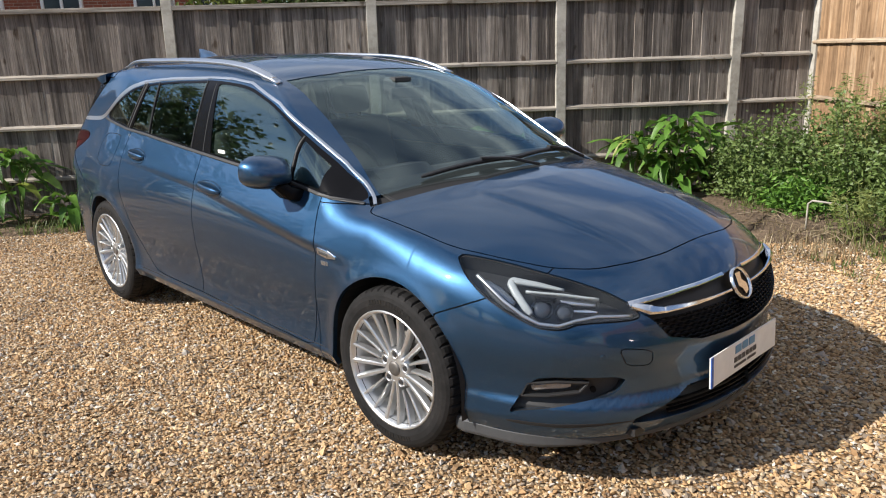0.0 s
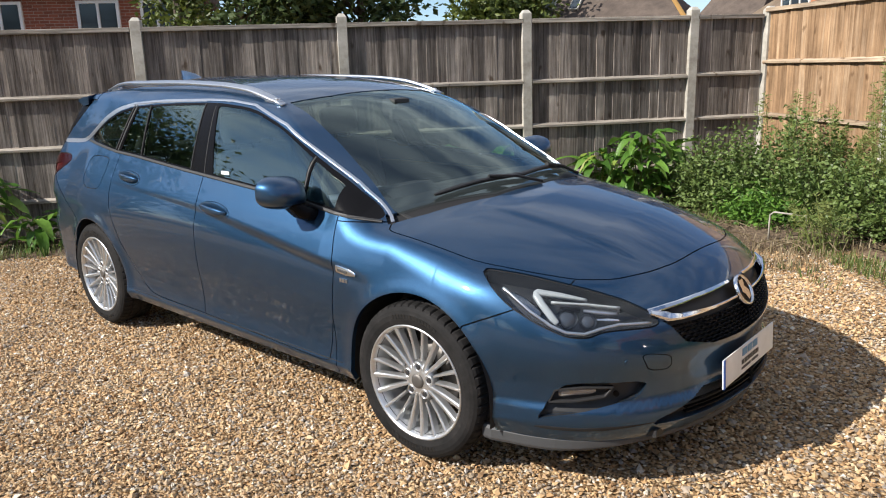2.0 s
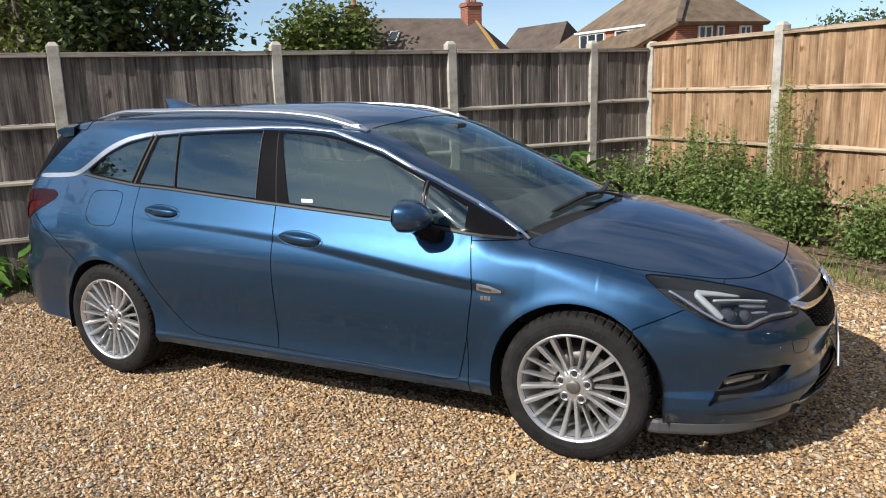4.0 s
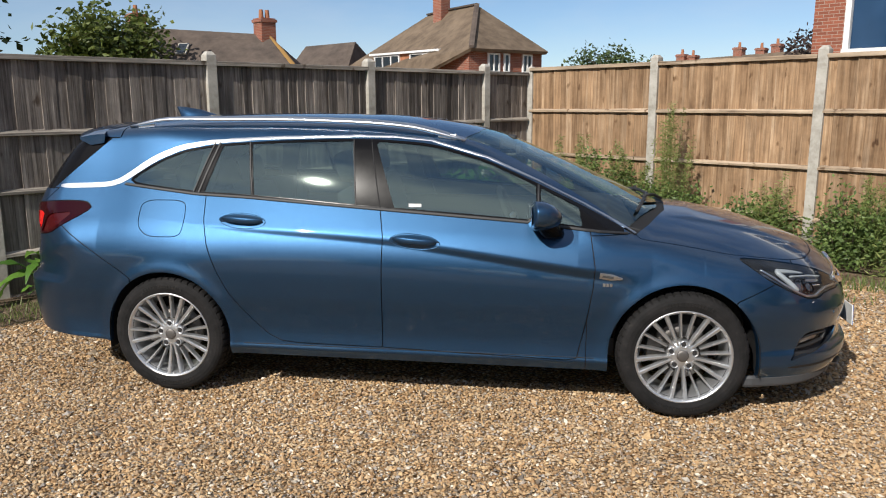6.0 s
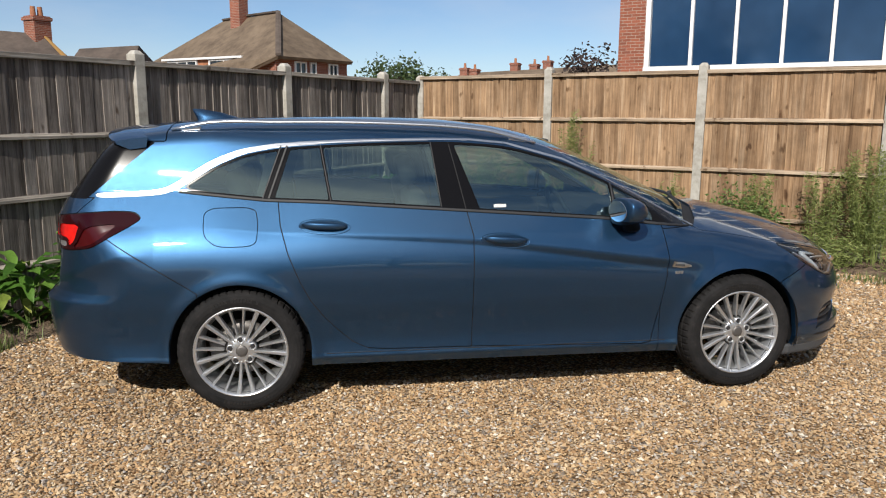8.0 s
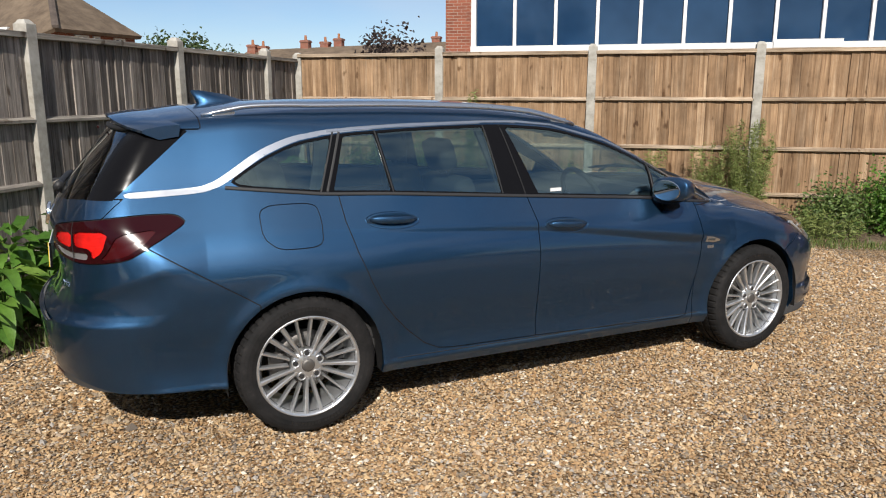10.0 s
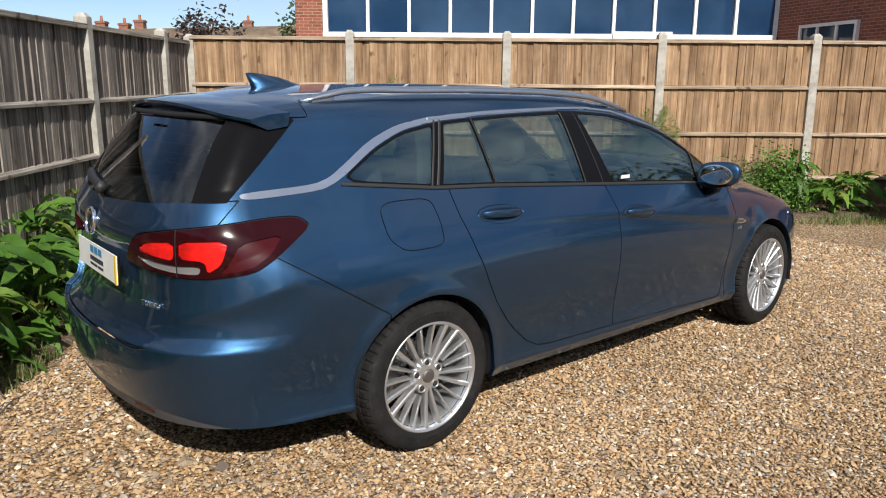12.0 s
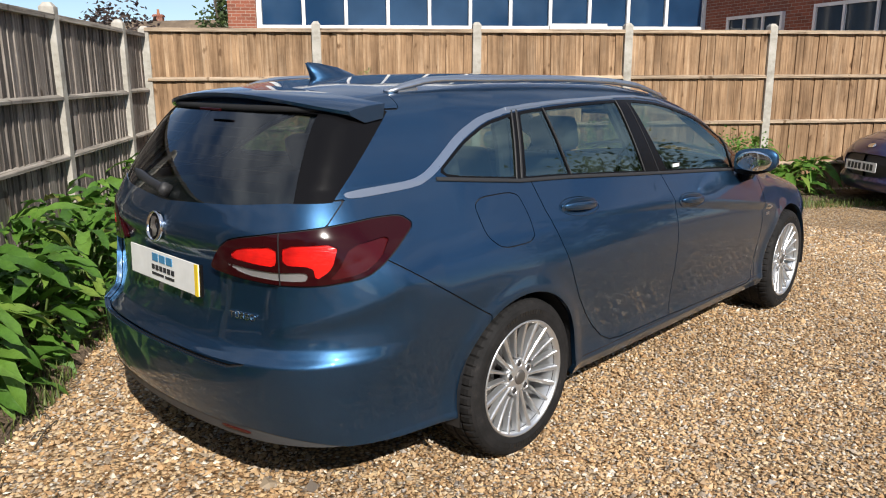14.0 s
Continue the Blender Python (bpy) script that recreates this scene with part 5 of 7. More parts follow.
# roof rails
for s in (-1, 1):
    bm = bmesh.new()
    pts, ups, tap = [], [], []
    for k in range(36):
        t = k / 35
        x = -0.345 + 1.91 * t
        y = s * (0.505 + 0.068 * t)
        p, n = on_skin((x, y, 2.0), (0, 0, -1))
        lift = 0.036 * min(1, t / 0.10, (1 - t) / 0.14)
        pts.append(p + Vector((0, 0, lift * 0.75 + 0.004))), ups.append(n), tap.append(1.0 if 0.05 < t < 0.95 else 0.75)
    sweep(bm, pts, ups, 0.044, 0.022, taper=tap)
    part("roof_rail", bm, M_SATIN, car, "satin aluminium roof rail", smooth=True)
    for t0 in (0.02, 0.92):
        bm = bmesh.new()
        p, n = on_skin((-0.345 + 1.91 * (t0 + 0.03), s * (0.505 + 0.068 * t0), 2.0), (0, 0, -1))
        box(bm, p.x - 0.05, p.x + 0.05, p.y - 0.013, p.y + 0.013, p.z - 0.02, p.z + 0.016, 0.006)
        part("rail_foot", bm, M_SATIN, car)

# door handles, mirrors, badges on the wings
for left in (False, True):
    s = 1 if left else -1
    for x0, x1, z0, z1 in ((0.300, 0.553, 0.941, 0.931), (1.222, 1.468, 0.862, 0.846)):
        xc, zc, tilt = (x0 + x1) / 2, (z0 + z1) / 2, math.atan2(z1 - z0, x1 - x0)
        p, n = flank(xc, zc, 0.0, left)
        bowl = bmesh.new()
        bmesh.ops.create_uvsphere(bowl, u_segments=32, v_segments=10, radius=1.0, matrix=Matrix.Translation(p) @ Matrix.Rotation(-tilt, 4, "Y") @ Matrix.Diagonal((0.128, 0.003, 0.038, 1)))
        hb = part("door_handle", bowl, M_PAINT, car, "body-coloured door handle over a dark recess", smooth=True)
        bm = bmesh.new()
        ring = [(p + Vector((0.127 * math.cos(a), s * 0.004, 0.037 * math.sin(a) + 0.127 * math.cos(a) * math.tan(tilt)))) for a in np.linspace(0, 2 * math.pi, 40)]
        ring = [flank(q.x, q.z, -0.001, left)[0] for q in ring]
        sweep(bm, ring, Vector((0, s, 0)), 0.004, 0.004, 6)
        part("recess_rim", bm, M_PAINT, hb)
        bm = bmesh.new()
        pts = []
        for k in range(13):
            t = k / 12
            x = x0 + 0.014 + (x1 - x0 - 0.028) * t
            q, nn = flank(x, z0 + (z1 - z0) * t + 0.002, 0.0, left)
            pts.append(q + Vector((0, s * (0.006 + 0.020 * math.sin(math.pi * t) ** 0.6), 0.002)))
        sweep(bm, pts, Vector((0, s, 0)), 0.034, 0.016, taper=[0.35, 0.7, 0.9] + [1] * 7 + [0.9, 0.7, 0.35])
        part("grip", bm, M_PAINT, hb, smooth=True)
    mir = bmesh.new()
    bmesh.ops.create_uvsphere(mir, u_segments=36, v_segments=20, radius=1.0)
    for v in mir.verts:
        a, b, c = v.co
        square = math.hypot(b, c) / max((b ** 4 + c ** 4) ** 0.25, 1e-6)
        a, b, c = math.copysign(abs(a) ** 0.8, a), b * square, c * square
        xx = 0.125 * a if a > 0 else 0.030 * a
        zz = c * (0.074 if c > 0 else 0.068) * (1 - 0.32 * max(0, b * s) ** 2)
        v.co = (xx * (1 - 0.25 * max(0, c)), b * 0.114, zz + 0.012 * b * s)
    bmesh.ops.transform(mir, matrix=Matrix.Translation((1.945, s * 0.935, 1.0)) @ Matrix.Rotation(s * radians(-9), 4, "Z"), verts=mir.verts)
    lower = mir.copy()
    bmesh.ops.bisect_plane(mir, geom=mir.verts[:] + mir.edges[:] + mir.faces[:], plane_co=(1.95, 0, 0.958), plane_no=(0, 0, 1), clear_inner=True)
    bmesh.ops.bisect_plane(lower, geom=lower.verts[:] + lower.edges[:] + lower.faces[:], plane_co=(1.95, 0, 0.9575), plane_no=(0, 0, 1), clear_outer=True)
    mo = part("door_mirror", mir, M_PAINT, car, "blue door mirror with black base", smooth=True)
    part("mirror_base", lower, M_GLOSSBLACK, mo, smooth=True)
    bm = bmesh.new()
    q, nn = flank(2.03, 0.905, 0.01, left)
    sweep(bm, [q, q + Vector((-0.01, s * 0.05, 0.018)), Vector((1.985, s * 0.90, 0.955)), Vector((1.97, s * 0.935, 0.975))], Vector((1, 0, 0)), 0.065, 0.11, 10, [1.0, 0.9, 0.8, 0.75])
    part("mirror_arm", bm, M_GLOSSBLACK, mo, smooth=True)
    bm = bmesh.new()
    bmesh.ops.create_uvsphere(bm, u_segments=30, v_segments=12, radius=1.0, matrix=Matrix.Translation((1.915, s * 0.935, 1.005)) @ Matrix.Rotation(s * radians(-9), 4, "Z") @ Matrix.Diagonal((0.004, 0.092, 0.054, 1)))
    part("mirror_glass", bm, mat("mirror_silver", (0.85, 0.87, 0.88), 0.02, 1.0), mo, smooth=True)
    p, n = flank(2.308, 0.702, -0.002, left)
    bm = bmesh.new()
    q0, q1, q2 = flank(2.255, 0.712, -0.002, left), flank(2.31, 0.704, -0.002, left), flank(2.362, 0.697, -0.002, left)
    sweep(bm, [q0[0], q1[0], q2[0]], [q0[1], q1[1], q2[1]], 0.032, 0.008, 8, [1.0, 1.0, 0.3])
    wb_ = part("wing_badge", bm, M_SATIN, car, "small chrome wing badge")
    bm = bmesh.new()
    sweep(bm, [q0[0] + q0[1] * 0.004 + Vector((0.012, 0, -0.002)), q1[0] + q1[1] * 0.004 + Vector((0.01, 0, 0))], [q0[1], q1[1]], 0.012, 0.003, 8)
    part("badge_inlay", bm, M_GREYPLASTIC, wb_)
    bm = bmesh.new()
    for k in range(3):
        q, nn = flank(2.277 + k * 0.016, 0.665, -0.001, left)
        box(bm, q.x - 0.006, q.x + 0.006, q.y - 0.002, q.y + 0.002, q.z - 0.008, q.z + 0.008)
    part("model_marks", bm, M_SATIN, wb_)
    # bright strip down the windscreen pillar
    bm = bmesh.new()
    pts = [flank(x, z, -0.002, left) for x, z in run([(0.18, 1.334), (0.42, 1.347), (0.66, 1.3565), (1.0, 1.3625), (1.19, 1.3595), (1.395, 1.340), (1.695, 1.257), (1.945, 1.146), (2.18, 1.030), (2.43, 0.893)], 8)]
    sweep(bm, [p for p, n in pts], [n for p, n in pts], 0.015, 0.006)
    part("chrome_strip", bm, M_SATIN, car, "thin chrome strip down the windscreen pillar")
    # rubber along the waist and divider bars
    bm = bmesh.new()
    pts = [flank(x, float(np.interp(x, [-0.305, 0.139, 0.436, 1.116, 1.884, 2.2, 2.41], [1.112, 1.065, 1.053, 1.008, 0.957, 0.922, 0.897])) - 0.004, -0.002, left) for x in np.linspace(-0.29, 2.39, 40)]
    sweep(bm, [p for p, n in pts], [n for p, n in pts], 0.016, 0.010)
    part("waist_seal", bm, M_PLASTIC, car, "black rubber waist seal")
    for a, b, wd, material in (((0.120, 1.07), (0.212, 1.328), 0.008, M_PLASTIC), ((0.150, 1.07), (0.242, 1.328), 0.012, M_PLASTIC), ((0.459, 1.057), (0.412, 1.333), 0.006, M_PLASTIC), ((1.024, 1.02), (0.984, 1.345), 0.006, M_PLASTIC), ((1.954, 0.96), (1.950, 1.128), 0.010, M_PLASTIC)):
        bm = bmesh.new()
        pts = [flank(x, z, -0.001, left) for x, z in run([a, b], 8)]
        sweep(bm, [p for p, n in pts], [n for p, n in pts], wd, 0.006)
        part("window_divider", bm, material, car)
    bm = bmesh.new()
    pts = [flank(x, z, 0.001, left) for x, z in run([(1.152, 1.01), (1.075, 1.36)], 8)]
    sweep(bm, [p for p, n in pts], [n for p, n in pts], 0.006, 0.003)
    part("pillar_gap", bm, M_SEAM, car)

# windscreen wipers
for y0, y1 in ((-0.50, 0.02), (-0.05, 0.50)):
    bm = bmesh.new()
    pts = []
    for k in range(12):
        t = k / 11
        y = y0 + (y1 - y0) * t
        x = 2.60 - 0.42 * y * y - 0.045 - 0.02 * math.sin(math.pi * t)
        p, n = on_skin((x, y, 2.0), (0, 0, -1), -0.014)
        pts.append((p, n))
    sweep(bm, [p for p, n in pts], [n for p, n in pts], 0.020, 0.018, taper=[0.6] + [1] * 10 + [0.5])
    w_ = part("wiper", bm, M_PLASTIC, car, "black windscreen wiper")
    bm = bmesh.new()
    a, na = on_skin((2.64 - 0.42 * y1 * y1, y1 * 0.98, 2.0), (0, 0, -1), -0.012)
    b, nb = pts[6]
    sweep(bm, [a, (a + b) / 2 + Vector((0, 0, 0.02)), b + Vector((0, 0, 0.014))], Vector((0, 0, 1)), 0.022, 0.014)
    part("wiper_arm", bm, M_PLASTIC, w_)


# cabin
def seat(x, y, wide, heads, tall=0.60):
    bm = bmesh.new()
    box(bm, x, x + 0.50, y - wide / 2, y + wide / 2, 0.36, 0.58, 0.06)
    st = part("seat", bm, M_SEAT, car, "charcoal cloth seat", smooth=True)
    bm = bmesh.new()
    box(bm, -0.06, 0.06, -wide / 2 + 0.01, wide / 2 - 0.01, 0.0, tall, 0.05)
    bk = part("backrest", bm, M_SEAT, st, smooth=True)
    bk.matrix_basis = pose(x + 0.02, y, 0.50, 0, -16, 0)
    for hy in heads:
        bm = bmesh.new()
        box(bm, -0.05, 0.05, hy - 0.125, hy + 0.125, tall + 0.03, tall + 0.20, 0.045)
        for q in (-0.05, 0.05):
            box(bm, -0.006, 0.006, hy + q - 0.006, hy + q + 0.006, tall - 0.02, tall + 0.05)
        part("headrest", bm, M_SEAT, st, smooth=True).matrix_basis = bk.matrix_basis


for y in (-0.36, 0.36):
    seat(1.05, y, 0.50, (0.0,))
seat(0.12, 0.0, 1.26, (-0.42, 0.0, 0.42), 0.52)
bm = bmesh.new()
poly_prism(bm, [(1.98, 0.62), (1.93, 0.86), (2.02, 0.925), (2.15, 0.945), (2.35, 0.93), (2.46, 0.90), (2.46, 0.5), (2.05, 0.5)], -0.66, 0.66)
dash = part("dashboard", bm, M_CABIN, car, "dark moulded dashboard")
bm = bmesh.new()
poly_prism(bm, [(1.99, 0.91), (2.05, 0.965), (2.16, 0.975), (2.24, 0.93)], -0.52, -0.20)
part("instrument_hood", bm, M_CABIN, dash)
sw = lathe_mesh("steering_wheel", [(0.185 + 0.015 * math.cos(a), 0.015 * math.sin(a)) for a in np.linspace(0, 2 * math.pi, 10)[:-1]], M_CABIN, 40, closed=True)
st = part("steering_wheel", sw, M_CABIN, car, "dark steering wheel")
st.matrix_basis = pose(1.80, -0.36, 0.90, 0, -24, 0) @ pose(0, 0, 0, 0, 0, 90)
for a, b in (((-0.18, 0), (0.18, 0)), ((0, 0), (0, -0.18))):
    bm = bmesh.new()
    sweep(bm, [(a[0], 0, a[1]), ((a[0] + b[0]) / 2, 0.03, (a[1] + b[1]) / 2), (b[0], 0, b[1])], Vector((0, 1, 0)), 0.035, 0.02)
    part("wheel_arm", bm, M_SATIN, st)
for s in (-1, 1):
    a, b = sorted((s * 0.70, s * 0.745))
    part("door_card", boxed(0.25, 2.25, a, b, 0.36, 0.90, bevel=0.012), M_CABIN, car)
    a, b = sorted((s * 0.60, s * 0.66))
    part("boot_side", boxed(-0.80, 0.20, a, b, 0.5, 1.03, bevel=0.012), M_CABIN, car)
part("load_cover", boxed(-0.82, 0.02, -0.60, 0.60, 0.985, 1.0), M_CABIN, car)
bm = boxed(1.80, 1.83, -0.11, 0.11, 1.235, 1.295, bevel=0.012)
part("cabin_mirror", bm, M_CABIN, car, "dark interior mirror")
bm = bmesh.new()
box(bm, 1.70, 1.80, -0.06, 0.06, 1.26, 1.345, 0.02)
part("sensor_box", bm, M_CABIN, car)
for s in (-1, 1):
    bm = bmesh.new()
    sweep(bm, [(1.08, s * 0.735, 1.0), (1.04, s * 0.66, 1.18), (1.0, s * 0.585, 1.34)], Vector((1, 0, 0)), 0.03, 0.10)
    part("pillar_lining", bm, M_CABIN, car)
    bm = bmesh.new()
    sweep(bm, [(0.12, s * 0.70, 1.0), (0.17, s * 0.64, 1.18), (0.20, s * 0.57, 1.34)], Vector((1, 0, 0)), 0.03, 0.12)
    part("pillar_lining", bm, M_CABIN, car)
p, n = flank(1.335, 1.018, -0.001)
part("window_sticker", boxed(1.30, 1.365, p.y + 0.003, p.y + 0.006, 1.015, 1.032), M_WHITE, car, "small white window sticker")


# ---- gravel stones ----
def stones(seed, spacing, keep, size):
    r = np.random.default_rng(seed)
    xs, ys = np.meshgrid(np.arange(-4.5, 7.0, spacing), np.arange(-6.5, 3.2, spacing * 0.9))
    P = np.stack([xs.ravel(), ys.ravel()], -1)
    P = P + r.uniform(-0.5, 0.5, P.shape) * spacing
    P = P[keep(P[:, 0], P[:, 1])]
    n = len(P)
    octa = np.array([(1, 0, 0), (0, 1, 0), (-1, 0, 0), (0, -1, 0), (0, 0, 1), (0, 0, -1)], float)
    tri = np.array([(0, 1, 4), (1, 2, 4), (2, 3, 4), (3, 0, 4), (1, 0, 5), (2, 1, 5), (3, 2, 5), (0, 3, 5)])
    V = np.repeat(octa[None], n, 0) * (1 + r.uniform(-0.28, 0.28, (n, 6, 1)))
    big = size * np.exp(r.normal(0, 0.32, (n, 1, 1)))
    V = V * big * np.concatenate([np.full((n, 1, 1), 1.25), r.uniform(0.65, 1.1, (n, 1, 1)), r.uniform(0.45, 0.8, (n, 1, 1))], 2)
    a, b = r.uniform(0, 2 * np.pi, n), r.normal(0, 0.5, n)
    ca, sa, cb, sb = np.cos(a), np.sin(a), np.cos(b), np.sin(b)
    x1, z1 = V[..., 0] * cb[:, None] + V[..., 2] * sb[:, None], -V[..., 0] * sb[:, None] + V[..., 2] * cb[:, None]
    x2, y2 = x1 * ca[:, None] - V[..., 1] * sa[:, None], x1 * sa[:, None] + V[..., 1] * ca[:, None]
    z0 = 0.008 * np.sin(P[:, 0] * 1.7 + 0.6) * np.sin(P[:, 1] * 1.3) + 0.005 * np.sin(P[:, 0] * 4.1 + P[:, 1] * 3.3) - 0.012
    W = np.stack([x2 + P[:, :1], y2 + P[:, 1:], z1 + (z0 + r.uniform(-0.004, 0.009, n))[:, None]], -1)
    F = tri[None] + 6 * np.arange(n)[:, None, None]
    return raw_mesh("gravel", W.reshape(-1, 3), F.reshape(-1, 3), False)


def car_frame(x, y):
    c, s = math.cos(radians(-51.75)), math.sin(radians(-51.75))
    dx, dy = x - 0.683, y - 0.539
    return dx * c + dy * s, -dx * s + dy * c


def near_side(x, y):
    u, v = car_frame(x, y)
    return (v < -0.5) & (v > -3.6) & (u > -2.3) & (u < 4.6) & (y < 2.1)


def far_side(x, y):
    u, v = car_frame(x, y)
    edge = 2.05 + 0.06 * np.sin(x * 5)
    right = 5.1 + 0.25 * np.sin(y * 1.7) + 0.5 * np.clip((-1.0 - y) / 2, 0, 1)
    return ~near_side(x, y) & (v > -3.8) & (v < 3.2) & (u > -2.8) & (u < 5.6) & (y < edge) & (x < right) & ~((u > -0.6) & (u < 3.2) & (np.abs(v) < 0.5))


tagged(part("gravel", stones(1, 0.0150, near_side, 0.0075), M_STONE), "loose golden pea gravel stones", "gravel", kind="stuff")
tagged(part("gravel", stones(2, 0.0205, far_side, 0.0092), M_STONE), "loose golden pea gravel stones", "gravel", kind="stuff")


# ---- planting beds ----
def bed(name, outline, height, label):
    bm = bmesh.new()
    n = len(outline)
    mid_ = np.mean(outline, 0)
    rings = []
    for k, (f, z) in enumerate(((1.0, -0.02), (0.93, height * 0.5), (0.75, height), (0.4, height * 1.1))):
        rings.append([bm.verts.new((mid_[0] + (p[0] - mid_[0]) * f, mid_[1] + (p[1] - mid_[1]) * f, z + (0.012 * math.sin(i * 2.1 + k) if k else 0))) for i, p in enumerate(outline)])
    for a, b in zip(rings, rings[1:]):
        for i in range(n):
            bm.faces.new((a[i], a[(i + 1) % n], b[(i + 1) % n], b[i]))
    bm.faces.new(rings[-1])
    return tagged(part(name, bm, M_SOIL, smooth=True), label, "soil", kind="structure")


def wavy(x0, x1, y0, y1, n=40, amp=0.07, seed=0):
    r = random.Random(seed)
    pts = []
    for k in range(n):
        a = 2 * math.pi * k / n
        c, s = math.cos(a), math.sin(a)
        c, s = math.copysign(abs(c) ** 0.35, c), math.copysign(abs(s) ** 0.35, s)
        pts.append(((x0 + x1) / 2 + (x1 - x0) / 2 * c + r.uniform(-amp, amp), (y0 + y1) / 2 + (y1 - y0) / 2 * s + r.uniform(-amp, amp)))
    return pts


bed("flower_bed", wavy(-5.6, 4.2, 2.06, 2.80, 90, 0.05, 1), 0.03, "dark bare soil bed along the grey fence")
bed("flower_bed", wavy(4.3, 6.2, 0.35, 2.78, 50, 0.12, 2), 0.04, "bare brown soil bed in the fence corner")
bed("flower_bed", wavy(5.35, 6.2, -9.5, 0.8, 80, 0.08, 3), 0.03, "narrow weedy soil bed along the tan fence")


def leaf_mesh(seed, length, width, curl, n=6):
    r = random.Random(seed)
    bm = bmesh.new()
    rows = []
    for k in range(n + 1):
        t = k / n
        w = width * (math.sin(math.pi * min(t * 0.92 + 0.06, 1)) ** 0.75) * (1 - 0.25 * t) if k < n else 0.004
        x = length * t
        z = length * (0.25 * t - curl * t * t) + r.uniform(-0.006, 0.006)
        wave = 0.012 * math.sin(k * 2.2 + seed)
        rows.append([bm.verts.new((x, -w / 2, z + w * 0.16 + wave)), bm.verts.new((x, 0, z)), bm.verts.new((x, w / 2, z + w * 0.16 - wave))])
    for a, b in zip(rows, rows[1:]):
        for i in range(2):
            bm.faces.new((a[i], a[i + 1], b[i + 1], b[i]))
    me = mesh_of("leaf", bm)
    me.materials.append(M_BROAD)
    me.shade_smooth()
    return me


M_BROAD = mat("comfrey_leaf", (0.1, 0.22, 0.03), 0.45, spec=0.4)
bcol = ramp(M_BROAD, random_of(M_BROAD), [(0.0, (0.050, 0.125, 0.018)), (0.5, (0.095, 0.21, 0.030)), (0.9, (0.15, 0.28, 0.045)), (1.0, (0.28, 0.30, 0.06))])
base(M_BROAD, mixed(M_BROAD, 1.0, bcol, ramp(M_BROAD, texnoise(M_BROAD, 30, 4), [(0.3, (0.75, 0.75, 0.75)), (0.7, (1.1, 1.1, 1.1))]), "MULTIPLY"))
bump(M_BROAD, texnoise(M_BROAD, 60, 3), 0.5, 0.006)
mn, ml, mb = nodes_of(M_BROAD)
mtr, mmx = mn.new("ShaderNodeBsdfTranslucent"), mn.new("ShaderNodeMixShader")
ml.new(bcol, mtr.inputs["Color"])
mmx.inputs["Fac"].default_value = 0.25
ml.new(mb.outputs["BSDF"], mmx.inputs[1])
ml.new(mtr.outputs["BSDF"], mmx.inputs[2])
ml.new(mmx.outputs["Shader"], mn["Material Output"].inputs["Surface"])
BROAD = [leaf_mesh(k, L, W, c) for k, (L, W, c) in enumerate(((0.34, 0.12, 0.55), (0.30, 0.105, 0.75), (0.26, 0.10, 0.45), (0.38, 0.13, 0.85), (0.20, 0.08, 0.5)))]


def broad_plant(x, y, tall, spread, leaves, seed, label, group):
    r = random.Random(seed)
    th = empty("leafy_plant", pose(x, y, 0.0), label, "plant", group)
    bm = bmesh.new()
    for k in range(7):
        bm = bmesh.new()
        a, h = r.uniform(0, 6.3), tall * r.uniform(0.6, 1.0)
        sweep(bm, [(0, 0, -0.02), (0.10 * spread * math.cos(a), 0.10 * spread * math.sin(a), h * 0.5), (0.32 * spread * math.cos(a), 0.32 * spread * math.sin(a), h)], Vector((1, 0.2, 0.1)), 0.012, 0.012, 5)
        part("stem", bm, M_LEAF2, th)
    for k in range(int(leaves * 1.5)):
        a, h = r.uniform(0, 2 * math.pi), tall * (r.random() ** 0.7)
        rad = spread * (0.10 + 0.62 * r.random()) * (1.0 - 0.45 * h / tall)
        ob = part("leaf", r.choice(BROAD), None, th)
        s = r.uniform(0.5, 0.95)
        ob.matrix_basis = pose(rad * math.cos(a), rad * math.sin(a), h + 0.04, r.uniform(-22, 22), r.uniform(-38, 30), math.degrees(a) + r.uniform(-35, 35)) @ Matrix.Scale(s, 4)
    return th


LB = "broad green comfrey plant with drooping leaves by the fence"
for k, (x, y, h, s, n) in enumerate(((-2.9, 2.45, 0.6, 0.42, 30), (-2.2, 2.50, 0.62, 0.45, 34), (-1.62, 2.46, 0.66, 0.42, 36), (0.35, 2.42, 0.42, 0.34, 30), (0.72, 2.30, 0.48, 0.36, 44),
                                     (1.05, 2.52, 0.60, 0.40, 46), (1.35, 2.28, 0.52, 0.40, 52), (1.72, 2.50, 0.66, 0.42, 46), (2.05, 2.26, 0.56, 0.42, 46), (2.45, 2.48, 0.66, 0.42, 44),
                                     (2.85, 2.42, 0.62, 0.40, 36), (3.30, 2.50, 0.66, 0.40, 34), (0.05, 2.50, 0.36, 0.30, 20))):
    broad_plant(x, y, h, s, n, 100 + k, LB, "comfrey plants along the grey fence")
for k, (x, y, h, s, n) in enumerate(((4.25, 2.45, 0.58, 0.45, 50), (4.62, 2.35, 0.74, 0.48, 60), (4.98, 2.50, 0.60, 0.42, 44))):
    broad_plant(x, y, h, s, n, 140 + k, "tall bright green broad-leaved plant beside the concrete post", "broad-leaved plants in the corner")
for k, (x, y, h, s, n) in enumerate(((5.80, -4.72, 0.36, 0.40, 34), (5.90, -5.05, 0.40, 0.32, 30), (5.8, -4.3, 0.70, 0.22, 20))):
    broad_plant(x, y, h, s, n, 160 + k, "low broad-leaved green plant at the tan fence", "broad-leaved plants at the tan fence")
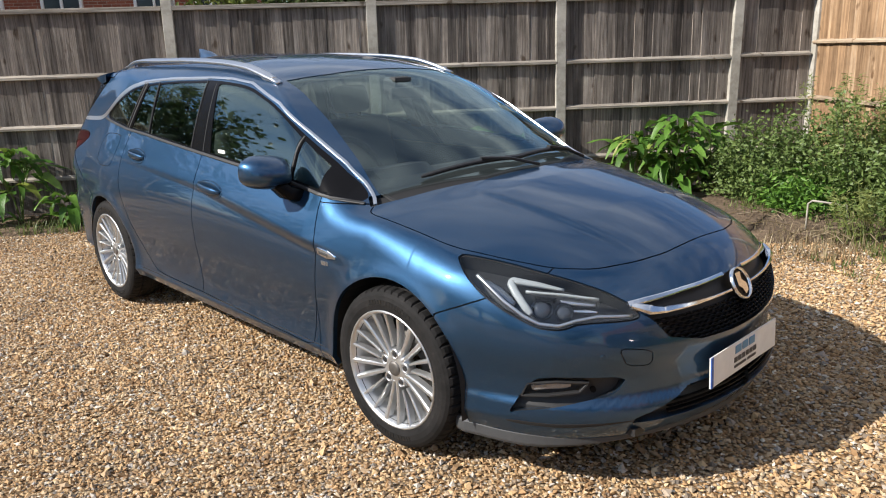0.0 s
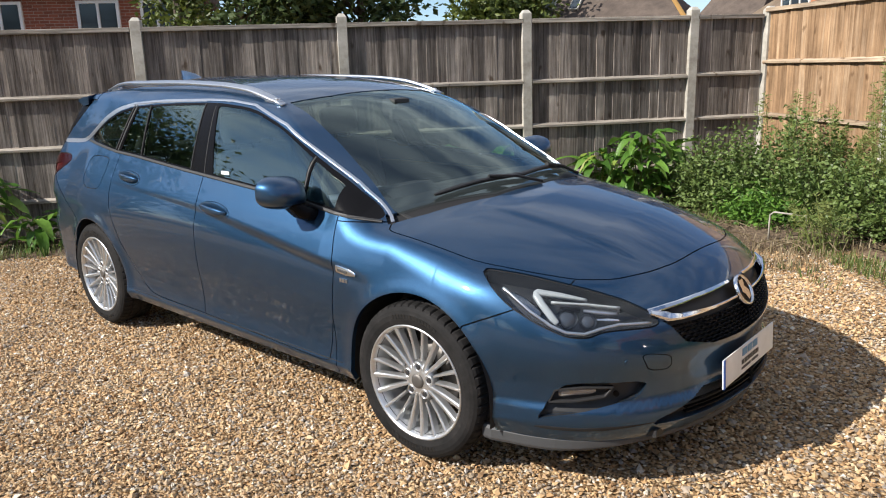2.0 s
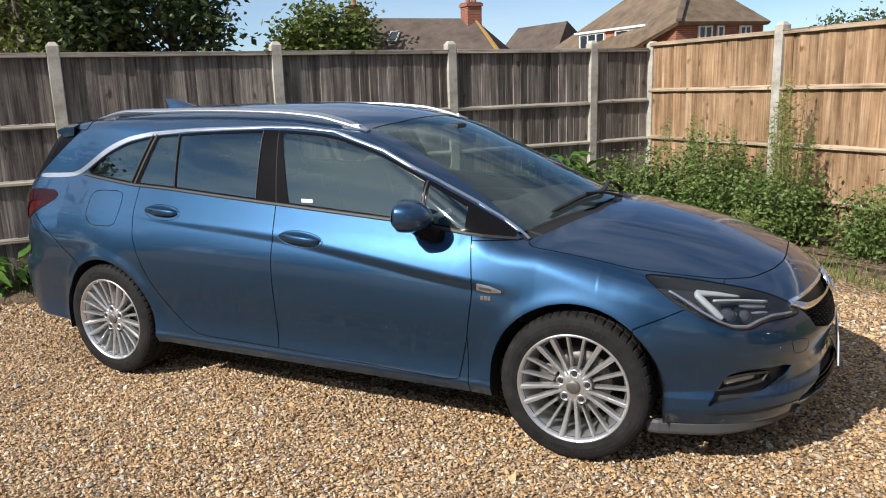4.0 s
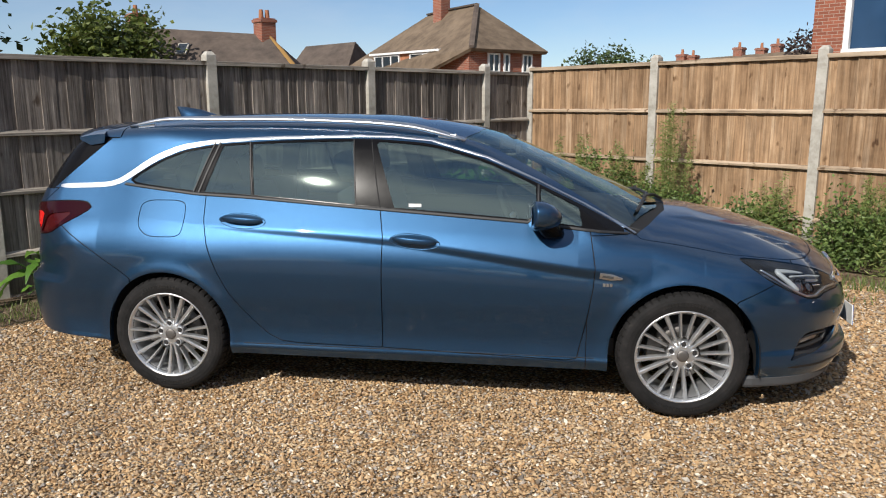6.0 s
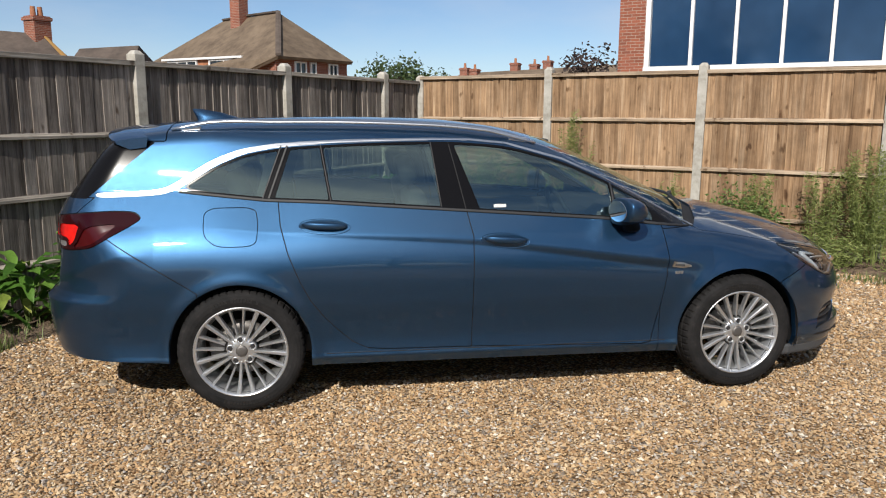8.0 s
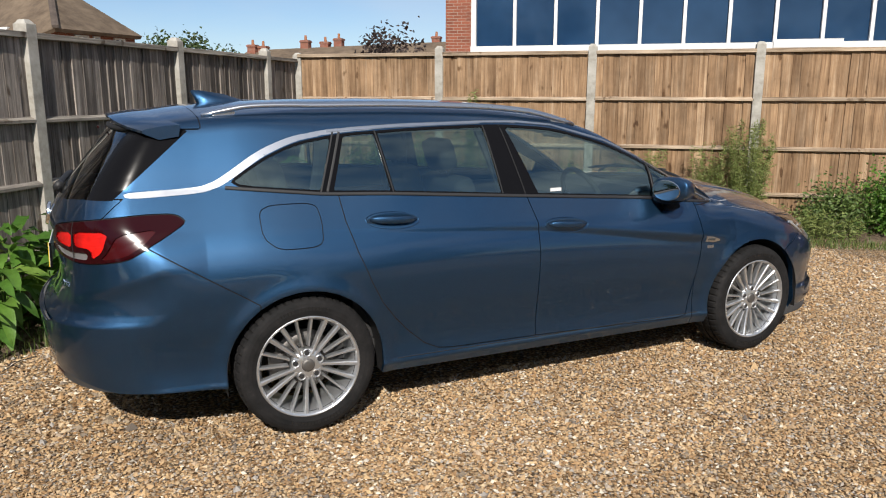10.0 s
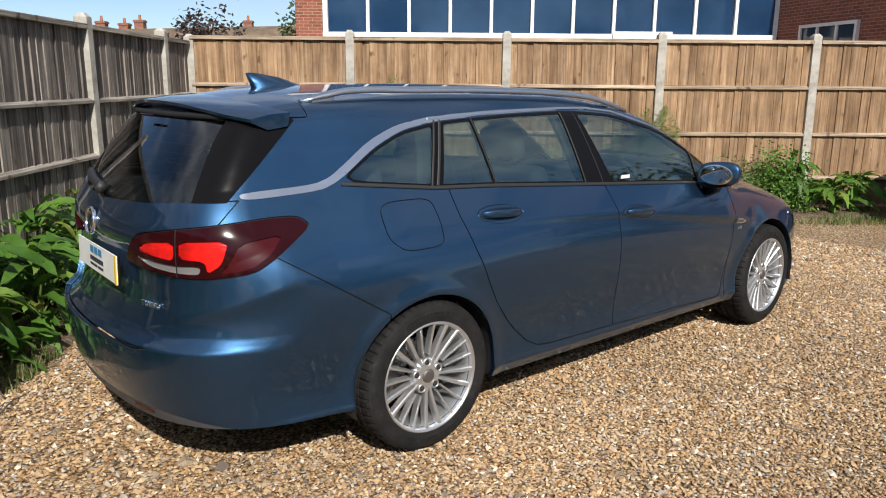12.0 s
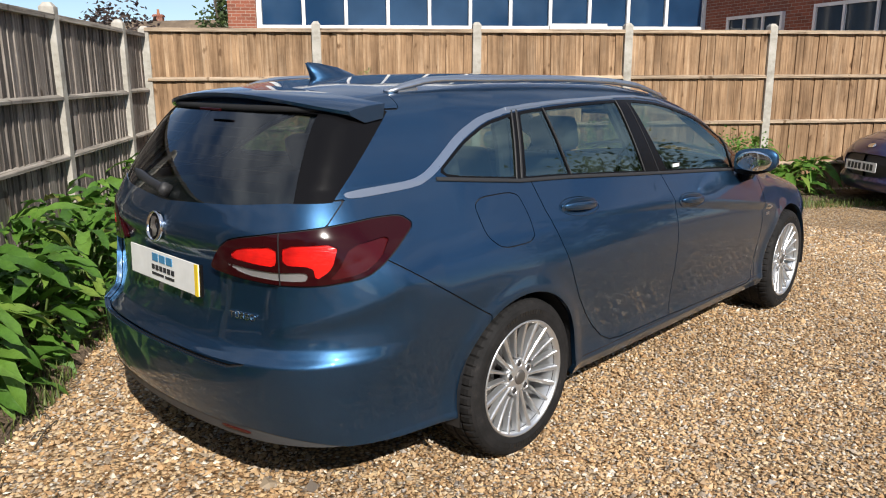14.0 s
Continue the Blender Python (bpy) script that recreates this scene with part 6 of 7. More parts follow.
for k, (x, y) in enumerate(((-1.15, 2.32), (-0.9, 2.4), (-0.65, 2.35))):
    broad_plant(x, y, 0.26, 0.20, 14, 180 + k, "small young green weed at the gravel edge", "small weeds")


def leaf_cloud(name, r, centres, n, length, width, material, droop=0.3, verts_of=None):
    """Many small folded leaves about the given points, in one mesh."""
    c = centres[r.integers(0, len(centres), n)] if verts_of is None else verts_of
    n = len(c)
    d = r.normal(size=(n, 3))
    d[:, 2] = d[:, 2] * 0.6 - droop
    d /= np.linalg.norm(d, axis=1, keepdims=True)
    up = r.normal(size=(n, 3))
    s = np.cross(d, up)
    s /= np.maximum(np.linalg.norm(s, axis=1, keepdims=True), 1e-6)
    nn = np.cross(s, d)
    L, W = length * r.uniform(0.6, 1.3, (n, 1)), width * r.uniform(0.6, 1.3, (n, 1))
    V = np.stack([c, c + d * L * 0.45 + s * W / 2 + nn * W * 0.15, c + d * L, c + d * L * 0.45 - s * W / 2 + nn * W * 0.15], 1)
    i = 4 * np.arange(n)[:, None]
    F = np.concatenate([i + np.array([0, 1, 2]), i + np.array([0, 2, 3])])
    me = raw_mesh(name, V.reshape(-1, 3), F, False)
    me.materials.append(material)
    return me


def bush(x, y, sx, sy, h, n, seed, label, material=None, length=0.045, width=0.028, group="bushes"):
    r = np.random.default_rng(seed)
    th = empty("bush", pose(x, y, 0), label, "bush", group)
    m = 90
    a, q = r.uniform(0, 2 * np.pi, m), r.uniform(0.15, 1.0, m) ** 0.6
    tips = np.stack([sx * q * np.cos(a), sy * q * np.sin(a), h * (0.22 + 0.85 * r.random(m)) * (1.05 - 0.5 * q ** 2)], -1)
    bm = bmesh.new()
    for t in tips[:46]:
        sweep(bm, [(t[0] * 0.15, t[1] * 0.15, -0.02), (t[0] * 0.55, t[1] * 0.55, t[2] * 0.55), tuple(t)], Vector((1, 0.1, 0.2)), 0.010, 0.010, 5, [1, 0.7, 0.3])
    tagged(part("stem", bm, M_BARK, th), kind="stuff")
    k = r.integers(0, m, n)
    f = r.uniform(0.55, 1.0, (n, 1))
    pts = tips[k] * f + r.normal(size=(n, 3)) * np.array([0.075, 0.075, 0.06])
    pts[:, 2] = np.maximum(pts[:, 2], 0.03)
    part("foliage", leaf_cloud("foliage", r, None, n, length, width, material or M_LEAF2, 0.2, pts), None, th)
    return th


bush(5.30, 1.95, 0.52, 0.60, 0.86, 9000, 1, "dense small-leaved green bush in the fence corner")
bush(5.72, 1.25, 0.46, 0.60, 0.98, 8000, 2, "dense green bush against the tan fence")
bush(5.78, 0.45, 0.40, 0.45, 0.80, 5500, 3, "straggling green bush against the tan fence")
bush(5.35, 1.25, 0.40, 0.40, 0.36, 2600, 4, "low bright green nettle patch", M_LEAF, 0.06, 0.03)
bush(5.85, -0.55, 0.30, 0.42, 0.66, 4000, 5, "green weeds at the foot of the tan fence", M_LEAF2)
bush(5.82, -1.45, 0.32, 0.45, 0.80, 4000, 6, "green bush with dry stalks at the tan fence", M_LEAF2)
bush(5.80, -3.55, 0.30, 0.32, 0.66, 3200, 7, "ivy-like dark green bush at the tan fence", M_LEAF2)
bush(5.84, -4.15, 0.28, 0.34, 0.84, 3200, 8, "climbing green bush beside a concrete post", M_LEAF)
bush(5.55, -2.2, 0.30, 0.5, 0.34, 2600, 9, "low green weeds at the gravel edge", M_LEAF3, 0.07, 0.012)
bush(5.55, -3.3, 0.30, 0.5, 0.30, 2600, 10, "low green weeds at the gravel edge", M_LEAF3, 0.07, 0.012)


def tall_weed(x, y, h, spread, stems, n, seed, label):
    r = np.random.default_rng(seed)
    th = empty("tall_weed", pose(x, y, 0), label, "weed", "tall weeds")
    bm = bmesh.new()
    pts = []
    for k in range(stems):
        a, q, hh = r.uniform(0, 6.28), spread * r.random() ** 0.6, h * r.uniform(0.62, 1.0)
        tip = Vector((q * math.cos(a), q * math.sin(a), hh))
        foot = Vector((tip.x * 0.35, tip.y * 0.35, -0.02))
        mid2 = (foot + tip) / 2 + Vector((0.02, 0.03, 0.05))
        sweep(bm, [foot, mid2, tip], Vector((1, 0.1, 0)), 0.009, 0.009, 5, [1, 0.8, 0.25])
        t = r.uniform(0.2, 1.0, n // stems)[:, None]
        p = (1 - t) ** 2 * np.array(foot) + 2 * t * (1 - t) * np.array(mid2) + t * t * np.array(tip)
        pts.append(p + r.normal(size=p.shape) * 0.055 * (1.15 - t))
    tagged(part("stem", bm, M_LEAF3, th), kind="stuff")
    pts = np.concatenate(pts)
    part("foliage", leaf_cloud("foliage", r, None, len(pts), 0.055, 0.008, M_LEAF3, -0.1, pts), None, th)


LW = "tall feathery yellow-green weed against the tan fence"
tall_weed(5.85, 0.42, 1.55, 0.26, 16, 3600, 1, LW)
tall_weed(5.80, 0.95, 1.15, 0.30, 14, 3000, 2, LW)
tall_weed(5.75, 1.60, 1.22, 0.30, 12, 2400, 3, LW)
tall_weed(5.88, -2.72, 1.22, 0.34, 26, 7000, 4, LW)
tall_weed(5.86, -2.25, 0.98, 0.25, 14, 3000, 5, LW)
tall_weed(5.80, -0.75, 0.86, 0.22, 8, 1400, 6, LW)
tall_weed(5.85, -1.6, 0.98, 0.25, 10, 1800, 7, LW)
tall_weed(5.2, 0.25, 0.42, 0.3, 10, 900, 8, "short feathery weed on bare soil")


def grass(seed, n, x0, x1, y0, y1, h, material, label, dense=None):
    r = np.random.default_rng(seed)
    p = np.stack([r.uniform(x0, x1, n), r.uniform(y0, y1, n), np.full(n, -0.01)], -1)
    clump = np.sin(p[:, 0] * 6.1 + seed) + np.sin(p[:, 1] * 4.3 + 1.7 * seed) + r.normal(0, 0.5, n)
    p = p[clump > (0.2 if dense is None else dense)]
    n = len(p)
    a, lean = r.uniform(0, 6.28, n), r.uniform(0.1, 0.8, n)
    hh = h * r.uniform(0.4, 1.2, n)
    d = np.stack([np.cos(a) * lean * hh, np.sin(a) * lean * hh, hh], -1)
    s = np.stack([-np.sin(a), np.cos(a), 0 * a], -1) * 0.0035
    m = p + d * 0.55 + np.array([0, 0, 0.01])
    V = np.stack([p - s, p + s, m + s * 0.8, m - s * 0.8, p + d], 1)
    i = 5 * np.arange(n)[:, None]
    F = np.concatenate([i + np.array(q) for q in ((0, 1, 2), (0, 2, 3), (3, 2, 4))])
    me = raw_mesh("grass", V.reshape(-1, 3), F)
    me.materials.append(material)
    return tagged(part("grass", me, None), label, "grass", kind="stuff")


grass(1, 8000, 4.7, 6.1, 0.3, 2.6, 0.11, M_GRASS, "rough green grass among the weeds", 0.4)
grass(2, 14000, 5.0, 6.15, -9.0, 0.2, 0.075, M_GRASS, "rough green grass along the tan fence", -0.2)
grass(3, 5000, -2.6, 4.0, 2.02, 2.4, 0.10, M_GRASS, "grass tufts along the gravel edge", 0.6)
grass(4, 1500, 4.3, 5.6, -0.2, 1.2, 0.10, M_STRAW, "dry straw stalks on bare soil", 0.3)
grass(5, 900, 4.6, 5.3, -2.5, 0.0, 0.05, M_GRASS, "thin grass creeping into the gravel", 0.9)
bm = bmesh.new()
rr = random.Random(5)
for k in range(26):
    x, y, a = rr.uniform(-0.35, 0.65), rr.uniform(1.90, 2.12), rr.uniform(0, 3.1)
    L = rr.uniform(0.06, 0.28)
    sweep(bm, [(x, y, 0.012), (x + L * 0.5 * math.cos(a), y + L * 0.3 * math.sin(a), 0.03), (x + L * math.cos(a), y + L * 0.6 * math.sin(a), 0.012)], Vector((0, 0, 1)), 0.006, 0.006, 5)
tagged(part("twig_litter", bm, M_BARK), "dry brown twigs and litter at the bed edge", "twigs", kind="stuff")
bm = bmesh.new()
for k in range(40):
    x, y, a = rr.uniform(4.5, 5.7), rr.uniform(0.1, 1.2), rr.uniform(0, 3.1)
    L = rr.uniform(0.1, 0.45)
    sweep(bm, [(x, y, 0.04), (x + L * 0.5 * math.cos(a), y + L * 0.5 * math.sin(a), 0.07 + 0.03 * rr.random()), (x + L * math.cos(a), y + L * math.sin(a), 0.045)], Vector((0, 0, 1)), 0.007, 0.007, 5)
tagged(part("twig_litter", bm, M_STRAW), "dry pale stalks lying on bare soil", "twigs", kind="stuff")
bm = bmesh.new()
sweep(bm, [(4.95, 0.62, 0.02), (4.95, 0.62, 0.24), (4.97, 0.60, 0.265), (5.15, 0.45, 0.25), (5.17, 0.44, 0.02)], Vector((1, 0.9, 0)), 0.014, 0.014, 8)
tagged(part("metal_hoop", bm, M_CONCRETE, smooth=True), "small pale metal hoop standing in the weeds", "hoop")


# ---- trees ----
def tree(x, y, h, rad, n, seed, material, label, leaf=0.22, low=0.25, bare=False):
    r = np.random.default_rng(seed)
    th = empty("tree", pose(x, y, 0), label, "tree", "trees round the yard")
    bm = bmesh.new()
    sweep(bm, [(0, 0, -0.1), (0.1, 0.05, h * 0.3), (0.05, -0.1, h * 0.6), (0.0, 0.1, h * 0.85)], Vector((1, 0, 0)), 0.06 * h, 0.06 * h, 8, [1.2, 0.8, 0.5, 0.2])
    tips = []
    for k in range(30 if not bare else 46):
        a, q, z = r.uniform(0, 6.28), rad * r.uniform(0.45, 1.0), h * r.uniform(low, 1.0)
        q *= math.sqrt(max(0.1, 1 - ((z / h - 0.58) / 0.5) ** 2))
        t = Vector((q * math.cos(a), q * math.sin(a), z))
        s0 = Vector((0.05, 0, h * min(0.8, max(0.2, z / h - 0.22))))
        sweep(bm, [s0, (s0 + t) / 2 + Vector((0, 0, 0.05 * h)), t], Vector((0.3, 0.2, 1)), 0.02 * h, 0.02 * h, 6, [1, 0.5, 0.12])
        if bare:
            for j in range(3):
                e = t + Vector(r.normal(size=3) * 0.10 * h)
                sweep(bm, [(s0 + t) / 2 + Vector((0, 0, 0.05 * h)), (t + e) / 2 + Vector((0, 0, 0.02 * h)), e], Vector((0.3, 0.2, 1)), 0.008 * h, 0.008 * h, 5, [1, 0.6, 0.2])
        tips.append(t)
    part("trunk", bm, M_BARK, th)
    if n:
        tips = np.array(tips)
        k = r.integers(0, len(tips), n)
        pts = tips[k] * r.uniform(0.75, 1.05, (n, 1)) + r.normal(size=(n, 3)) * rad * 0.17
        part("crown", leaf_cloud("crown", r, None, n, leaf, leaf * 0.6, material, 0.2, pts), None, th)


tree(-1.6, 36.0, 10.5, 4.4, 11000, 1, M_TREE, "large dark green tree behind the grey fence", 0.42, 0.08)
tree(4.6, 37.0, 10.0, 4.0, 10000, 2, M_TREE, "dark leafy tree behind the grey fence", 0.42, 0.08)
tree(-0.75, 9.3, 4.2, 0.75, 2400, 3, M_TREE2, "pale variegated shrub tree behind the grey fence", 0.14, 0.2)
tree(11.9, 32.0, 5.4, 2.5, 6000, 4, M_TREE2, "yellow-green rounded tree before brown roofs", 0.32, 0.2)
tree(9.7, 31.0, 5.0, 1.6, 4500, 5, M_TREE2, "yellow-green rounded tree beyond the fence", 0.32, 0.2)
tree(47.5, 30.8, 5.4, 2.6, 3000, 6, M_TREE, "round dark tree on the skyline", 0.35, 0.2)
tree(50.5, 30.0, 5.2, 2.2, 2000, 7, M_TREE, "low dark tree on the skyline", 0.35, 0.2)
M_PLUM = leaf_mat("purple_shrub_leaf", (0.035, 0.025, 0.022), (0.09, 0.06, 0.05))
tree(-14.0, 8.6, 7.6, 3.4, 5000, 21, M_TREE, "broad leafy tree mirrored in the car's side windows", 0.36, 0.1)
tree(-17.0, 3.6, 6.8, 3.0, 4500, 22, M_TREE, "leafy tree across the yard mirrored in the glass", 0.36, 0.1)
tree(40.6, 12.2, 5.2, 2.4, 2600, 8, M_PLUM, "purple-brown shrub beside far roofs", 0.3, 0.25)
tree(37.2, 6.7, 6.0, 1.1, 1600, 9, M_TREE, "slim dark green shrub beside the brick building", 0.26, 0.2)
tree(-14.0, -9.0, 5.5, 3.0, 6000, 10, M_TREE, "dark leafy tree across the yard", 0.25, 0.1)
tree(-9.0, -15.0, 6.0, 3.2, 6000, 11, M_TREE, "dark leafy tree across the yard", 0.25, 0.1)
tree(-12.5, -12.5, 6.5, 3.0, 0, 12, M_TREE, "bare branched tree across the yard", bare=True)
tree(2.0, -16.0, 5.5, 3.4, 6000, 13, M_TREE, "dark leafy tree across the yard", 0.25, 0.1)
tree(-18.0, -2.0, 4.2, 2.6, 5000, 14, M_TREE, "dark leafy tree across the yard", 0.25, 0.1)


# ---- houses beyond the fences ----
def uv_box(bm):
    uv = bm.loops.layers.uv.verify()
    for f in bm.faces:
        n = f.normal
        for lp in f.loops:
            c = lp.vert.co
            t = Vector((-n.y, n.x, 0))
            lp[uv].uv = (c.dot(t.normalized()) if t.length > 0.1 else c.x, c.z if abs(n.z) < 0.7 else c.y)
    return bm


def brick_prism(outline, z0, z1):
    bm = poly_prism(bmesh.new(), outline, z0, z1, "z")
    bm.normal_update()
    return uv_box(bm)


def house_window(th, a, b, z0, z1, bars, label="white-framed house window", pane=None):
    """A window between the points a and b of a wall, facing to the right of the way from a to b."""
    a, b = Vector((*a, 0)), Vector((*b, 0))
    w = (b - a).length
    bm = bmesh.new()
    f = 0.07
    for x0, x1, q0, q1 in [(0, w, z0, z0 + f), (0, w, z1 - f, z1), (0, f, z0 + f, z1 - f), (w - f, w, z0 + f, z1 - f)] + [(w * k / bars - 0.03, w * k / bars + 0.03, z0 + f, z1 - f) for k in range(1, bars)]:
        box(bm, x0, x1, -0.06, 0.04, q0, q1)
    ang = math.degrees(math.atan2(b.y - a.y, b.x - a.x))
    fr = part("window", bm, M_WHITE, th, label)
    fr.matrix_basis = pose(a.x, a.y, 0, 0, 0, ang)
    for k in range(bars):
        part("pane", boxed(w * k / bars + 0.02, w * (k + 1) / bars - 0.02, -0.012, 0.012, z0 + 0.03, z1 - 0.03), pane or M_PANE, fr)
    return fr


def chimney(th, x, y, z0, z1, w=0.7, pots=2):
    bm = boxed(x - w / 2, x + w / 2, y - w / 2, y + w / 2, z0, z1)
    box(bm, x - w / 2 - 0.06, x + w / 2 + 0.06, y - w / 2 - 0.06, y + w / 2 + 0.06, z1 - 0.2, z1 - 0.06)
    bm.normal_update()
    ch = part("chimney", uv_box(bm), M_BRICK, th, "brick chimney with terracotta pots")
    for k in range(pots):
        bm = bmesh.new()
        bmesh.ops.create_cone(bm, cap_ends=True, segments=12, radius1=0.13, radius2=0.10, depth=0.45, matrix=Matrix.Translation((x + (k - (pots - 1) / 2) * 0.34, y, z1 + 0.2)))
        part("chimney_pot", bm, M_TERRACOTTA, ch)


# hipped house
C_, R_, L_, B_ = Vector((22.6, 20.3, 0)), Vector((27.0, 19.8, 0)), Vector((25.2, 31.6, 0)), Vector((29.4, 30.6, 0))
hip = empty("house", pose(0, 0, 0), "red brick house with a hipped brown tiled roof", "house", "houses beyond the fence")
part("wall", brick_prism([tuple(p[:2]) for p in (C_, R_, B_, L_)], -0.1, 3.95), M_BRICK, hip)
mid_h = (C_ + R_ + L_ + B_) / 4
bm = bmesh.new()
c0, r0, b0, l0 = (bm.verts.new(mid_h + (p - mid_h) * 1.06 + Vector((0, 0, 3.9))) for p in (C_, R_, B_, L_))
l1, c1 = bm.verts.new((23.6, 32.2, 3.05)), bm.verts.new((22.3, 22.6, 3.05))
t0, t1 = bm.verts.new((25.7, 22.85, 6.22)), bm.verts.new((26.6, 27.4, 6.18))
for f in ((c0, r0, t0), (r0, b0, t1, t0), (b0, l0, t1), (l0, l1, c1, c0, t0, t1)):
    bm.faces.new(f)
bmesh.ops.recalc_face_normals(bm, faces=bm.faces)
bmesh.ops.solidify(bm, geom=bm.faces[:], thickness=0.14)
part("roof", bm, M_ROOF, hip, "mossy brown tiled hipped roof")
for a, b in (((25.7, 22.85, 6.26), (22.4, 19.95, 3.96)), ((25.7, 22.85, 6.26), (26.6, 27.4, 6.22))):
    a, b = Vector(a), Vector(b)
    bm = bmesh.new()
    sweep(bm, [a, (a + b) / 2 + Vector((0, 0, 0.03)), b], Vector((0, 0, 1)), 0.26, 0.12, 6)
    part("ridge_tile", bm, M_ROOF2, hip)
chimney(hip, 25.9, 25.6, 4.9, 7.5, 0.62, 1)
front = (R_ - C_).normalized()
for u0, u1, bars in ((1.05, 1.75, 2), (2.0, 2.35, 1), (3.15, 3.75, 2)):
    a, b = C_ + front * u0 - Vector((0, 0.03, 0)), C_ + front * u1 - Vector((0, 0.03, 0))
    house_window(hip, a[:2], b[:2], 2.9, 3.75, bars)
part("dormer", boxed(23.08, 25.6, 22.8, 27.7, 3.0, 3.93), M_TERRACOTTA, hip, "red tile-hung flat-roofed dormer")
part("dormer_roof", boxed(22.9, 25.8, 22.6, 27.9, 3.934, 4.03), M_WHITE, hip, "white dormer fascia")
house_window(hip, (23.05, 27.6), (23.05, 25.6), 3.1, 3.92, 3), house_window(hip, (23.05, 24.8), (23.05, 22.85), 3.1, 3.92, 2)
# long brown roof with skylights
row = empty("house", pose(0, 0, 0), "long house with brown tiled roof and two skylights", "house", "houses beyond the fence")
A0, A1 = Vector((13.9, 35.2, 0)), Vector((18.75, 30.8, 0))
dirv = (A1 - A0).normalized()
out_ = Vector((dirv.y, -dirv.x, 0))
part("wall", brick_prism([tuple((A0 - out_ * 3)[:2]), tuple((A0 + out_ * 3)[:2]), tuple((A1 + out_ * 3)[:2]), tuple((A1 - out_ * 3)[:2])], 0, 2.6), M_BRICK, row)
bm = bmesh.new()
e0, e1, e2, e3 = (bm.verts.new(p + Vector((0, 0, 2.5))) for p in (A0 + out_ * 3.3, A1 + out_ * 3.3 + dirv * 2.4, A1 - out_ * 3.3 + dirv * 2.4, A0 - out_ * 3.3))
u0, u1 = bm.verts.new(A0 + Vector((0, 0, 5.36))), bm.verts.new(A1 + Vector((0, 0, 4.98)))
for f in ((e0, e1, u1, u0), (e1, e2, u1), (e2, e3, u0, u1), (e3, e0, u0)):
    bm.faces.new(f)
bmesh.ops.recalc_face_normals(bm, faces=bm.faces)
bmesh.ops.solidify(bm, geom=bm.faces[:], thickness=0.1)
part("roof", bm, M_ROOF2, row, "dark brown tiled roof")
pa, pb_ = A1 + Vector((0, 0, 5.02)), A1 + out_ * 3.3 + dirv * 2.4 + Vector((0, 0, 2.56))
bm = bmesh.new()
sweep(bm, [pa, pa * 0.6 + pb_ * 0.4 + Vector((0, 0, 0.03)), pb_], Vector((0, 0, 1)), 0.22, 0.09, 6, [0.5, 1.0, 1.2])
part("hip_tile", bm, M_LICHEN, row, "orange lichen-covered hip tiles")
for t in (0.20, 0.40):
    p = A0.lerp(A1, t) + out_ * 1.25
    zz = 5.36 - 0.38 * t - 1.25 * 0.84
    bm = poly_prism(bmesh.new(), [(-0.26, -0.42), (0.26, -0.42), (0.26, 0.42), (-0.26, 0.42)], 0.0, 0.10, "z")
    sk = part("skylight", bm, M_CONCRETE, row, "pale framed skylight")
    sk.matrix_basis = Matrix.Translation((p.x, p.y, zz)) @ Matrix(((dirv.x, -out_.x, 0, 0), (dirv.y, -out_.y, 0, 0), (0, 0, 1, 0), (0, 0, 0, 1))) @ Matrix.Rotation(radians(40), 4, "X")
    part("pane", boxed(-0.2, 0.2, -0.36, 0.36, 0.101, 0.11), M_PANE, sk)
chimney(row, A0.x, A0.y, 4.6, 6.0, 0.7, 1), chimney(row, A1.x - 0.1, A1.y + 0.1, 4.3, 5.75, 0.8, 2)
# small gable beyond
gab = empty("house", pose(0, 0, 0), "small brown-roofed gabled house", "house", "houses beyond the fence")
part("wall", brick_prism([(25.2, 38.0), (27.0, 34.4), (31.5, 37.0), (29.6, 41.0)], 0, 3.5), M_BRICK, gab)
bm = bmesh.new()
vs = [bm.verts.new(p) for p in ((24.6, 38.8, 3.4), (26.6, 35.0, 3.4), (31.4, 37.2, 3.4), (29.4, 41.4, 3.4), (26.9, 39.9, 5.28), (28.4, 36.4, 5.44))]
for f in ((0, 1, 5, 4), (1, 2, 5), (2, 3, 4, 5), (3, 0, 4)):
    bm.faces.new([vs[i] for i in f])
bmesh.ops.recalc_face_normals(bm, faces=bm.faces)
part("roof", bm, M_ROOF2, gab, "brown tiled gable roof")
# brick house to the far end of the grey fence
bh = empty("house", pose(0, 0, 0), "red brick house with white sash windows", "house", "houses beyond the fence")
part("wall", brick_prism([(-12.0, 16.0), (-1.6, 16.0), (-1.6, 22.0), (-12.0, 22.0)], 0, 3.7), M_BRICK, bh)
bm = bmesh.new()
vs = [bm.verts.new(p) for p in ((-12.4, 15.6, 3.55), (-1.2, 15.6, 3.55), (-1.2, 22.4, 3.55), (-12.4, 22.4, 3.55), (-12.4, 19, 6.4), (-1.2, 19, 6.4))]
for f in ((0, 1, 5, 4), (1, 2, 5), (2, 3, 4, 5), (3, 0, 4)):
    bm.faces.new([vs[i] for i in f])
bmesh.ops.recalc_face_normals(bm, faces=bm.faces)
bmesh.ops.solidify(bm, geom=bm.faces[:], thickness=0.12)
part("roof", bm, M_ROOF2, bh, "dark tiled roof")
for x0, x1 in ((-4.05, -3.05), (-2.55, -1.75), (-6.3, -5.3), (-8.2, -7.2)):
    house_window(bh, (x0, 15.97), (x1, 15.97), 2.45, 3.3, 2, "white sash window")
